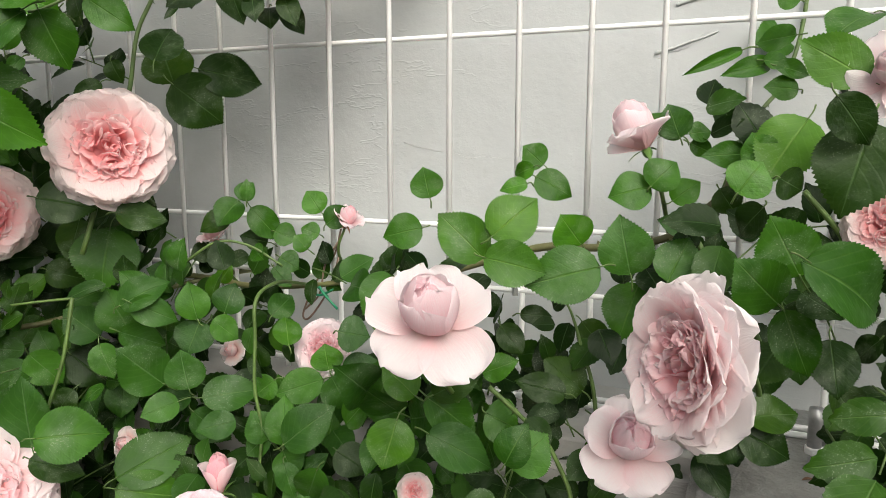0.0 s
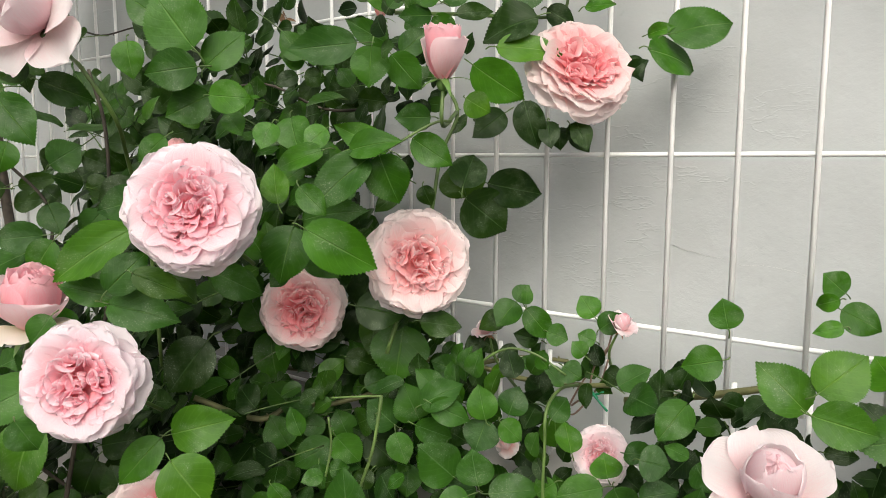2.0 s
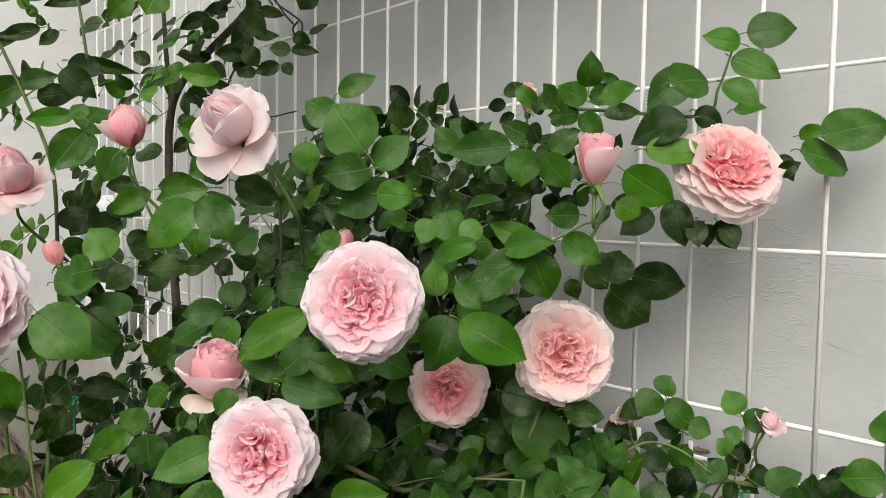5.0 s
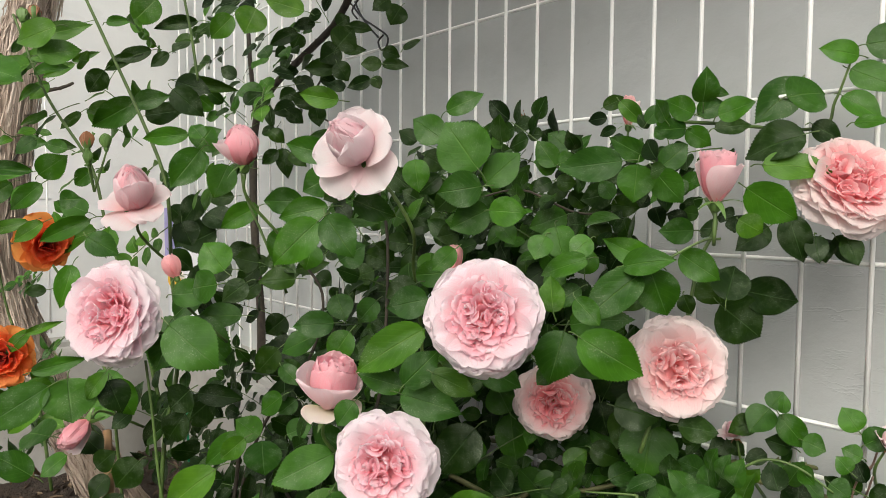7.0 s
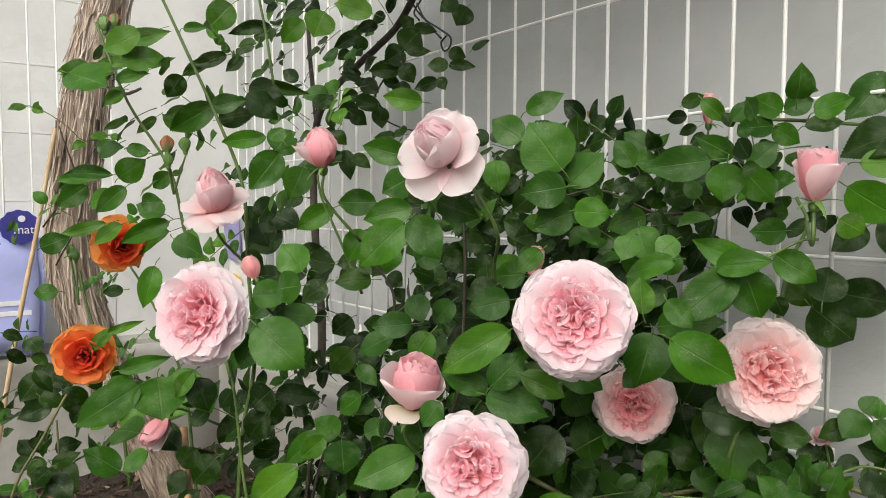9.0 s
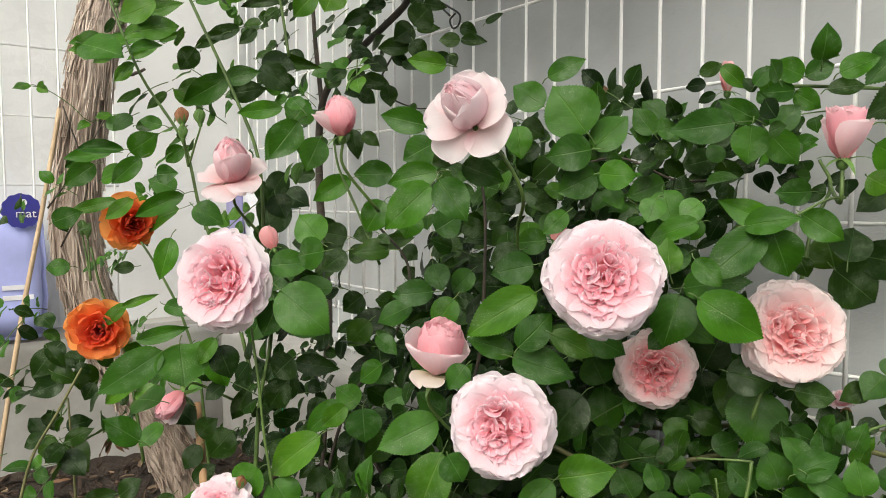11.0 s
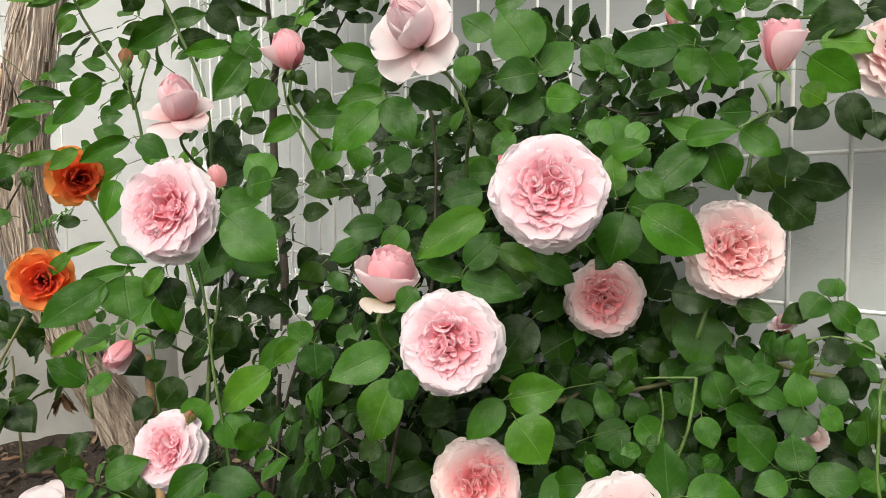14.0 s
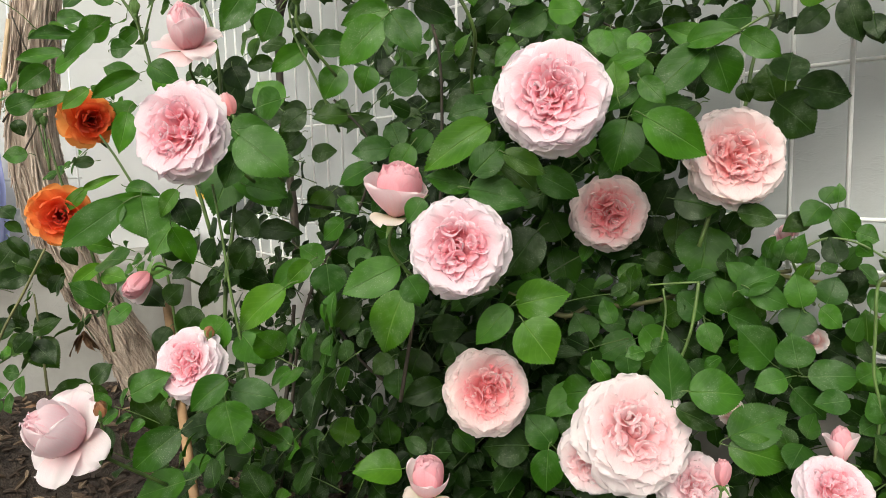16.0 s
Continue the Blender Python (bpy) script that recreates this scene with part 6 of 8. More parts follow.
young.leaf((-0.867, 0.137, 0.639), (-0.858, 0.145, 0.613), (0.80, -0.34, 0.28), 1.29, LEAF_DARK)
young.leaf((-0.775, -0.012, 0.501), (-0.809, -0.061, 0.463), (0.96, -0.33, 0.24), 0.57, LEAF_DUSTY)
young.leaf((-0.774, 0.002, 0.506), (-0.768, 0.004, 0.467), (0.88, -0.22, 0.25), 1.45, LEAF_DUSTY)
young.leaf((-0.885, -0.006, 0.492), (-0.858, 0.038, 0.505), (1.09, -0.27, 0.21), 0.44, LEAF_MID)
young.leaf((-0.753, 0.027, 0.511), (-0.761, 0.012, 0.487), (0.80, -0.32, 0.46), 0.70, LEAF_BRIGHT)
young.leaf((-1.018, 0.013, 0.509), (-0.984, 0.044, 0.525), (1.03, -0.31, 0.23), 0.30, LEAF_BRIGHT)
young.leaf((-1.028, 0.019, 0.511), (-1.050, -0.006, 0.482), (1.05, -0.22, 0.37), 0.43, LEAF_BRIGHT)
young.leaf((-0.762, 0.032, 0.502), (-0.753, 0.041, 0.473), (0.85, -0.28, 0.48), 1.21, LEAF_DARK)
young.leaf((-0.994, 0.053, 0.511), (-0.961, 0.080, 0.502), (1.04, -0.23, 0.35), 0.69, LEAF_MID)
young.leaf((-0.728, 0.076, 0.543), (-0.737, 0.064, 0.510), (0.92, -0.44, 0.16), 0.96, LEAF_MID)
young.leaf((-1.005, 0.022, 0.421), (-1.037, -0.010, 0.392), (0.89, -0.28, 0.44), 0.51, LEAF_BRIGHT)
young.leaf((-1.015, 0.024, 0.409), (-0.990, 0.044, 0.403), (0.93, -0.16, 0.52), 0.97, LEAF_BRIGHT)
young.leaf((-1.034, 0.086, 0.404), (-1.013, 0.103, 0.401), (0.89, -0.37, 0.31), 1.15, LEAF_MID)
young.leaf((-0.722, 0.111, 0.414), (-0.755, 0.072, 0.374), (0.78, -0.39, 0.58), 0.66, LEAF_BRIGHT)
young.leaf((-0.748, 0.076, 0.372), (-0.727, 0.088, 0.344), (0.86, -0.36, 0.60), 1.29, LEAF_MID)
young.leaf((-0.746, 0.062, 0.387), (-0.763, 0.044, 0.362), (0.93, -0.26, 0.57), 1.20, LEAF_MID)
young.leaf((-0.745, 0.149, 0.434), (-0.762, 0.116, 0.405), (0.86, -0.53, 0.51), 0.74, LEAF_MID)
young.leaf((-0.800, 0.114, 0.511), (-0.773, 0.146, 0.499), (0.98, -0.34, 0.28), 0.79, LEAF_DUSTY)
young.leaf((-0.809, 0.129, 0.465), (-0.778, 0.164, 0.459), (1.01, -0.41, 0.27), 0.68, LEAF_DARK)
young.leaf((-0.756, 0.102, 0.483), (-0.769, 0.087, 0.464), (0.79, -0.32, 0.44), 1.39, LEAF_DARK)
young.leaf((-0.990, 0.218, 0.404), (-1.016, 0.189, 0.370), (0.99, -0.31, 0.44), 1.02, LEAF_DARK)
young.leaf((-0.932, 0.108, 0.364), (-0.949, 0.084, 0.332), (0.92, -0.42, 0.33), 1.02, LEAF_DARK)
young.leaf((-0.859, 0.044, 0.392), (-0.843, 0.057, 0.410), (0.97, -0.31, 0.55), 1.04, LEAF_DARK)
young.leaf((-1.009, 0.160, 0.390), (-1.019, 0.141, 0.347), (1.02, -0.29, 0.34), 0.64, LEAF_DARK)
young.leaf((-1.099, 0.017, 0.257), (-1.136, -0.028, 0.234), (0.87, -0.24, 0.54), 0.57, LEAF_DARK)
young.leaf((-1.050, 0.009, 0.272), (-1.035, 0.031, 0.293), (0.90, -0.31, 0.61), 1.04, LEAF_DARK)
young.leaf((-1.061, 0.018, 0.265), (-1.063, 0.011, 0.228), (0.91, -0.20, 0.64), 1.13, LEAF_DARK)
young.leaf((-0.981, 0.053, 0.286), (-0.993, 0.036, 0.267), (1.03, -0.26, 0.53), 1.03, LEAF_DARK)
low.leaf((-1.096, -0.027, 0.553), (-1.114, -0.052, 0.551), (0.84, -0.18, 0.14), 0.93, LEAF_MID)
low.leaf((-1.338, 0.003, 0.610), (-1.332, 0.012, 0.586), (1.08, -0.25, 0.18), 1.06, LEAF_DARK)
low.leaf((-1.149, 0.060, 0.544), (-1.163, 0.036, 0.541), (0.99, -0.28, 0.24), 0.83, LEAF_DARK)
low.leaf((-1.134, 0.003, 0.397), (-1.140, -0.009, 0.374), (1.05, -0.28, 0.40), 0.95, LEAF_DARK)
low.leaf((-1.129, -0.051, 0.452), (-1.113, -0.033, 0.426), (0.91, -0.10, 0.34), 0.64, LEAF_DARK)
low.leaf((-1.127, -0.035, 0.328), (-1.101, -0.007, 0.347), (1.03, -0.08, 0.42), 0.58, LEAF_DARK)
low.leaf((-1.121, -0.038, 0.318), (-1.097, -0.018, 0.291), (0.95, -0.17, 0.52), 0.92, LEAF_DARK)
low.leaf((-1.107, -0.040, 0.332), (-1.121, -0.060, 0.308), (0.96, -0.15, 0.57), 0.85, LEAF_DARK)
low.leaf((-1.315, -0.016, 0.295), (-1.320, -0.025, 0.323), (1.08, -0.05, 0.35), 1.12, LEAF_DARK)
bush.leaf((-0.613, 0.177, 0.745), (-0.633, 0.150, 0.750), (0.92, -0.50, -0.16), 0.71, LEAF_BRIGHT)
bush.leaf((-0.722, 0.237, 0.708), (-0.757, 0.202, 0.720), (0.80, -0.66, -0.05), 0.77, LEAF_MID)
bush.leaf((-0.607, 0.286, 0.719), (-0.629, 0.268, 0.739), (0.76, -0.62, 0.10), 1.20, LEAF_MID)
bush.leaf((-0.536, 0.265, 0.688), (-0.559, 0.247, 0.729), (0.74, -0.69, -0.10), 1.13, LEAF_MID)
bush.leaf((-0.599, 0.283, 0.744), (-0.573, 0.305, 0.760), (0.81, -0.78, 0.08), 0.73, LEAF_MID)
bush.leaf((-0.540, 0.277, 0.676), (-0.522, 0.301, 0.704), (0.63, -0.66, 0.13), 0.93, LEAF_MID)
bush.leaf((-0.528, 0.262, 0.674), (-0.553, 0.234, 0.668), (0.66, -0.73, 0.01), 1.09, LEAF_MID)
bush.leaf((-0.535, 0.277, 0.655), (-0.557, 0.252, 0.638), (0.62, -0.70, -0.03), 0.97, LEAF_MID)
bush.leaf((-0.528, 0.270, 0.654), (-0.506, 0.293, 0.652), (0.62, -0.89, 0.04), 0.99, LEAF_MID)
bush.leaf((-0.611, 0.256, 0.700), (-0.605, 0.256, 0.670), (0.73, -0.78, 0.18), 1.17, LEAF_MID)
bush.leaf((-0.646, 0.295, 0.707), (-0.628, 0.309, 0.695), (0.85, -0.79, -0.03), 1.19, LEAF_DARK)
bush.leaf((-0.629, 0.302, 0.687), (-0.644, 0.286, 0.669), (0.80, -0.75, -0.03), 0.89, LEAF_DARK)
bush.leaf((-0.617, 0.313, 0.673), (-0.629, 0.295, 0.652), (0.83, -0.64, 0.02), 0.94, LEAF_DARK)
bush.leaf((-0.672, 0.208, 0.686), (-0.692, 0.186, 0.670), (0.94, -0.56, 0.12), 1.10, LEAF_MID)
bush.leaf((-0.603, 0.178, 0.673), (-0.617, 0.164, 0.662), (0.66, -0.56, 0.04), 0.97, LEAF_DARK)
bush.leaf((-0.606, 0.162, 0.656), (-0.637, 0.131, 0.647), (0.95, -0.54, 0.17), 0.67, LEAF_MID)
bush.leaf((-0.594, 0.146, 0.645), (-0.620, 0.118, 0.609), (0.94, -0.67, 0.23), 0.80, LEAF_MID)
bush.leaf((-0.588, 0.149, 0.649), (-0.570, 0.164, 0.616), (0.74, -0.61, 0.23), 0.99, LEAF_MID)
bush.leaf((-0.599, 0.182, 0.662), (-0.576, 0.209, 0.648), (0.65, -0.65, 0.01), 0.73, LEAF_MID)
bush.leaf((-0.796, 0.244, 0.662), (-0.828, 0.211, 0.662), (0.75, -0.63, 0.02), 0.85, LEAF_DUSTY)
bush.leaf((-0.685, 0.194, 0.621), (-0.689, 0.187, 0.596), (0.77, -0.52, 0.11), 1.24, LEAF_MID)
bush.leaf((-0.770, 0.216, 0.632), (-0.780, 0.198, 0.599), (0.76, -0.57, 0.03), 1.05, LEAF_MID)
bush.leaf((-0.668, 0.337, 0.650), (-0.675, 0.328, 0.636), (0.57, -0.65, 0.14), 1.05, LEAF_DARK)
bush.leaf((-0.616, 0.315, 0.632), (-0.631, 0.299, 0.627), (0.70, -0.62, 0.03), 1.20, LEAF_DARK)
bush.leaf((-0.686, 0.338, 0.639), (-0.700, 0.314, 0.632), (0.72, -0.69, 0.22), 0.93, LEAF_DARK)
bush.leaf((-0.668, 0.293, 0.619), (-0.685, 0.273, 0.623), (0.76, -0.62, 0.28), 1.01, LEAF_DARK)
bush.leaf((-0.703, 0.233, 0.602), (-0.688, 0.254, 0.619), (0.89, -0.57, 0.20), 1.35, LEAF_DUSTY)
bush.leaf((-0.691, 0.256, 0.610), (-0.674, 0.275, 0.599), (0.73, -0.75, 0.07), 1.08, LEAF_DARK)
bush.leaf((-0.596, 0.281, 0.596), (-0.618, 0.259, 0.593), (0.79, -0.76, 0.09), 1.14, LEAF_MID)
bush.leaf((-0.529, 0.234, 0.623), (-0.542, 0.220, 0.605), (0.80, -0.64, 0.20), 0.84, LEAF_MID)
bush.leaf((-0.580, 0.248, 0.576), (-0.604, 0.219, 0.568), (0.66, -0.73, 0.21), 1.10, LEAF_DUSTY)
bush.leaf((-0.541, 0.212, 0.559), (-0.580, 0.169, 0.523), (0.73, -0.72, 0.40), 0.68, LEAF_BRIGHT)
bush.leaf((-0.705, 0.231, 0.569), (-0.692, 0.234, 0.543), (0.82, -0.66, 0.37), 1.25, LEAF_MID)
bush.leaf((-0.693, 0.272, 0.561), (-0.705, 0.256, 0.538), (0.74, -0.75, 0.21), 1.15, LEAF_DUSTY)
bush.leaf((-0.686, 0.217, 0.544), (-0.711, 0.185, 0.541), (0.82, -0.64, 0.26), 0.93, LEAF_DUSTY)
bush.leaf((-0.631, 0.199, 0.545), (-0.644, 0.186, 0.517), (0.73, -0.70, 0.26), 1.05, LEAF_MID)
bush.leaf((-0.869, 0.228, 0.590), (-0.891, 0.206, 0.596), (0.74, -0.53, 0.11), 1.13, LEAF_DARK)
bush.leaf((-0.832, 0.240, 0.596), (-0.845, 0.221, 0.592), (0.87, -0.47, 0.23), 1.03, LEAF_DARK)
bush.leaf((-0.875, 0.278, 0.579), (-0.845, 0.308, 0.588), (0.95, -0.59, 0.15), 0.60, LEAF_DARK)
bush.leaf((-0.842, 0.289, 0.576), (-0.827, 0.299, 0.563), (0.72, -0.53, 0.25), 1.33, LEAF_DARK)
bush.leaf((-0.762, 0.316, 0.584), (-0.779, 0.299, 0.575), (0.89, -0.54, 0.24), 1.17, LEAF_DARK)
bush.leaf((-0.735, 0.295, 0.565), (-0.712, 0.316, 0.564), (0.86, -0.73, 0.23), 0.91, LEAF_DARK)
bush.leaf((-0.699, 0.333, 0.602), (-0.710, 0.315, 0.584), (0.85, -0.61, 0.28), 1.13, LEAF_DARK)
bush.leaf((-0.600, 0.250, 0.588), (-0.615, 0.227, 0.575), (0.86, -0.64, 0.26), 1.06, LEAF_DARK)
bush.leaf((-0.458, 0.357, 0.696), (-0.494, 0.317, 0.689), (0.40, -0.92, -0.01), 0.76, LEAF_DUSTY)
bush.leaf((-0.444, 0.358, 0.693), (-0.446, 0.356, 0.661), (0.60, -0.86, 0.09), 1.30, LEAF_MID)
bush.leaf((-0.440, 0.376, 0.688), (-0.421, 0.390, 0.661), (0.52, -0.89, -0.07), 0.91, LEAF_MID)
bush.leaf((-0.449, 0.399, 0.692), (-0.432, 0.414, 0.712), (0.53, -0.89, 0.04), 1.02, LEAF_MID)
bush.leaf((-0.457, 0.391, 0.700), (-0.477, 0.364, 0.717), (0.38, -0.80, -0.05), 0.73, LEAF_MID)
bush.leaf((-0.572, 0.405, 0.698), (-0.588, 0.394, 0.724), (0.53, -0.74, -0.05), 1.02, LEAF_MID)
bush.leaf((-0.581, 0.417, 0.702), (-0.594, 0.397, 0.703), (0.75, -0.80, 0.01), 1.33, LEAF_MID)
bush.leaf((-0.567, 0.403, 0.700), (-0.554, 0.418, 0.706), (0.63, -0.75, 0.07), 1.26, LEAF_MID)
bush.leaf((-0.569, 0.396, 0.683), (-0.580, 0.379, 0.674), (0.48, -0.88, 0.00), 0.96, LEAF_DARK)
bush.leaf((-0.574, 0.408, 0.683), (-0.558, 0.421, 0.681), (0.52, -0.80, -0.07), 1.07, LEAF_DARK)
bush.leaf((-0.584, 0.436, 0.682), (-0.598, 0.421, 0.662), (0.53, -0.77, 0.14), 0.93, LEAF_DARK)
bush.leaf((-0.580, 0.436, 0.673), (-0.564, 0.448, 0.655), (0.51, -0.82, 0.09), 0.86, LEAF_DARK)
bush.leaf((-0.510, 0.414, 0.671), (-0.528, 0.390, 0.664), (0.43, -0.75, 0.00), 1.03, LEAF_DARK)
bush.leaf((-0.491, 0.375, 0.679), (-0.476, 0.386, 0.693), (0.66, -0.96, 0.04), 0.92, LEAF_DARK)
bush.leaf((-0.510, 0.412, 0.660), (-0.489, 0.429, 0.657), (0.66, -0.87, 0.03), 1.11, LEAF_DARK)
bush.leaf((-0.532, 0.449, 0.657), (-0.552, 0.426, 0.643), (0.68, -0.91, 0.13), 0.86, LEAF_DARK)
bush.leaf((-0.562, 0.411, 0.650), (-0.587, 0.383, 0.636), (0.61, -0.70, 0.02), 1.07, LEAF_DUSTY)
bush.leaf((-0.550, 0.437, 0.642), (-0.535, 0.445, 0.619), (0.55, -0.76, 0.19), 1.10, LEAF_DARK)
bush.leaf((-0.407, 0.384, 0.639), (-0.426, 0.363, 0.638), (0.58, -0.90, -0.02), 1.08, LEAF_MID)
bush.leaf((-0.416, 0.345, 0.613), (-0.447, 0.318, 0.632), (0.50, -0.89, 0.08), 0.68, LEAF_MID)
bush.leaf((-0.407, 0.313, 0.609), (-0.436, 0.281, 0.573), (0.47, -0.91, 0.28), 0.78, LEAF_MID)
bush.leaf((-0.462, 0.277, 0.575), (-0.464, 0.275, 0.604), (0.47, -0.89, 0.40), 0.98, LEAF_BRIGHT)
bush.leaf((-0.474, 0.334, 0.614), (-0.507, 0.310, 0.600), (0.47, -0.89, 0.40), 0.68, LEAF_MID)
bush.leaf((-0.510, 0.333, 0.641), (-0.496, 0.328, 0.612), (0.47, -0.89, 0.40), 1.30, LEAF_MID)
bush.leaf((-0.477, 0.341, 0.631), (-0.488, 0.327, 0.616), (0.47, -0.89, 0.40), 1.20, LEAF_MID)
bush.leaf((-0.504, 0.340, 0.600), (-0.516, 0.325, 0.586), (0.47, -0.89, 0.40), 1.17, LEAF_MID)
bush.leaf((-0.470, 0.305, 0.562), (-0.422, 0.323, 0.572), (0.47, -0.89, 0.40), 0.70, LEAF_DUSTY)
bush.leaf((-0.419, 0.304, 0.613), (-0.382, 0.316, 0.621), (0.47, -0.89, 0.40), 0.77, LEAF_MID)
bush.leaf((-0.489, 0.297, 0.634), (-0.491, 0.286, 0.615), (0.47, -0.89, 0.40), 1.36, LEAF_DUSTY)
bush.leaf((-0.489, 0.325, 0.535), (-0.456, 0.331, 0.516), (0.47, -0.89, 0.40), 0.77, LEAF_MID)
bush.leaf((-0.510, 0.303, 0.530), (-0.521, 0.295, 0.553), (0.47, -0.89, 0.40), 1.21, LEAF_MID)
bush.leaf((-0.484, 0.303, 0.522), (-0.491, 0.291, 0.511), (0.47, -0.89, 0.40), 1.30, LEAF_MID)
bush.leaf((-0.405, 0.321, 0.610), (-0.397, 0.333, 0.574), (0.54, -0.82, 0.08), 1.18, LEAF_MID)
bush.leaf((-0.399, 0.351, 0.622), (-0.374, 0.367, 0.602), (0.49, -0.83, 0.10), 0.93, LEAF_MID)
bush.leaf((-0.411, 0.439, 0.574), (-0.418, 0.433, 0.606), (0.38, -0.81, 0.22), 1.45, LEAF_DARK)
bush.leaf((-0.399, 0.453, 0.586), (-0.366, 0.491, 0.576), (0.34, -1.00, 0.08), 0.90, LEAF_DARK)
bush.leaf((-0.410, 0.435, 0.574), (-0.386, 0.466, 0.544), (0.49, -0.98, 0.36), 1.08, LEAF_DARK)
bush.leaf((-0.353, 0.361, 0.672), (-0.328, 0.391, 0.648), (0.28, -0.94, -0.01), 0.81, LEAF_MID)
bush.leaf((-0.396, 0.539, 0.776), (-0.419, 0.506, 0.736), (0.50, -0.84, 0.07), 0.89, LEAF_MID)
bush.leaf((-0.448, 0.449, 0.742), (-0.464, 0.427, 0.754), (0.58, -0.78, -0.01), 1.06, LEAF_MID)
bush.leaf((-0.452, 0.461, 0.744), (-0.433, 0.478, 0.755), (0.29, -0.84, -0.04), 0.97, LEAF_MID)
bush.leaf((-0.445, 0.463, 0.766), (-0.429, 0.476, 0.760), (0.46, -0.94, -0.16), 0.64, LEAF_MID)
bush.leaf((-0.454, 0.447, 0.730), (-0.469, 0.420, 0.727), (0.35, -0.88, -0.04), 0.78, LEAF_MID)
bush.leaf((-0.473, 0.412, 0.733), (-0.465, 0.425, 0.751), (0.55, -0.76, -0.09), 0.79, LEAF_MID)
bush.leaf((-0.456, 0.450, 0.729), (-0.439, 0.465, 0.714), (0.38, -0.88, -0.02), 0.93, LEAF_MID)
bush.leaf((-0.421, 0.437, 0.726), (-0.401, 0.465, 0.731), (0.30, -0.98, 0.11), 0.62, LEAF_DARK)
bush.leaf((-0.519, 0.435, 0.760), (-0.502, 0.452, 0.738), (0.42, -0.76, 0.12), 0.76, LEAF_BRIGHT)
bush.leaf((-0.561, 0.465, 0.761), (-0.546, 0.483, 0.772), (0.42, -0.90, -0.14), 0.82, LEAF_DARK)
bush.leaf((-0.356, 0.357, 0.649), (-0.344, 0.371, 0.639), (0.25, -1.00, 0.04), 1.19, LEAF_BRIGHT)
bush.leaf((-0.365, 0.425, 0.643), (-0.380, 0.402, 0.624), (0.49, -0.88, 0.10), 0.91, LEAF_DARK)
bush.leaf((-0.353, 0.432, 0.652), (-0.343, 0.438, 0.614), (0.34, -0.98, 0.08), 0.86, LEAF_DARK)
bush.leaf((-0.529, 0.337, 0.619), (-0.511, 0.363, 0.593), (0.52, -0.72, 0.06), 0.78, LEAF_MID)
bush.leaf((-0.508, 0.372, 0.596), (-0.507, 0.374, 0.622), (0.60, -0.76, 0.09), 1.37, LEAF_MID)
bush.leaf((-0.489, 0.344, 0.588), (-0.506, 0.324, 0.571), (0.50, -0.85, 0.19), 0.80, LEAF_MID)
bush.leaf((-0.443, 0.280, 0.588), (-0.426, 0.289, 0.568), (0.65, -0.77, 0.08), 0.93, LEAF_MID)
bush.leaf((-0.481, 0.433, 0.577), (-0.497, 0.417, 0.560), (0.57, -0.79, 0.21), 0.83, LEAF_DARK)
bush.leaf((-0.414, 0.382, 0.586), (-0.408, 0.385, 0.570), (0.29, -0.93, 0.33), 1.12, LEAF_DARK)
bush.leaf((-0.639, 0.187, 0.435), (-0.664, 0.138, 0.411), (0.91, -0.45, 0.38), 0.76, LEAF_DUSTY)
bush.leaf((-0.608, 0.167, 0.417), (-0.623, 0.150, 0.359), (0.67, -0.56, 0.56), 0.82, LEAF_BRIGHT)
bush.leaf((-0.552, 0.196, 0.506), (-0.511, 0.226, 0.494), (0.77, -0.67, 0.42), 0.83, LEAF_DUSTY)
bush.leaf((-0.568, 0.213, 0.505), (-0.593, 0.182, 0.517), (0.77, -0.76, 0.40), 0.70, LEAF_MID)
bush.leaf((-0.537, 0.188, 0.517), (-0.522, 0.211, 0.544), (0.84, -0.67, 0.24), 0.81, LEAF_MID)
bush.leaf((-0.501, 0.187, 0.534), (-0.480, 0.214, 0.517), (0.60, -0.71, 0.37), 0.68, LEAF_DARK)
bush.leaf((-0.562, 0.291, 0.516), (-0.538, 0.323, 0.493), (0.51, -0.76, 0.34), 0.87, LEAF_DUSTY)
bush.leaf((-0.612, 0.384, 0.442), (-0.623, 0.373, 0.474), (0.56, -0.74, 0.23), 1.31, LEAF_DUSTY)
bush.leaf((-0.543, 0.271, 0.465), (-0.562, 0.245, 0.425), (0.66, -0.62, 0.46), 1.07, LEAF_DARK)
bush.leaf((-0.631, 0.405, 0.433), (-0.617, 0.400, 0.380), (0.62, -0.82, 0.35), 0.97, LEAF_MID)
bush.leaf((-0.528, 0.225, 0.406), (-0.492, 0.253, 0.417), (0.70, -0.77, 0.36), 0.94, LEAF_BRIGHT)
bush.leaf((-0.525, 0.216, 0.407), (-0.541, 0.190, 0.376), (0.73, -0.69, 0.46), 0.80, LEAF_MID)
bush.leaf((-0.504, 0.209, 0.398), (-0.483, 0.223, 0.364), (0.75, -0.77, 0.42), 1.31, LEAF_BRIGHT)
bush.leaf((-0.580, 0.171, 0.498), (-0.588, 0.159, 0.478), (0.75, -0.58, 0.28), 1.16, LEAF_DUSTY)
bush.leaf((-0.642, 0.197, 0.438), (-0.656, 0.175, 0.458), (0.86, -0.58, 0.33), 1.00, LEAF_DUSTY)
bush.leaf((-0.737, 0.163, 0.431), (-0.747, 0.143, 0.449), (0.80, -0.42, 0.33), 1.18, LEAF_DUSTY)
bush.leaf((-0.720, 0.157, 0.432), (-0.717, 0.158, 0.397), (0.91, -0.55, 0.56), 1.21, LEAF_DUSTY)
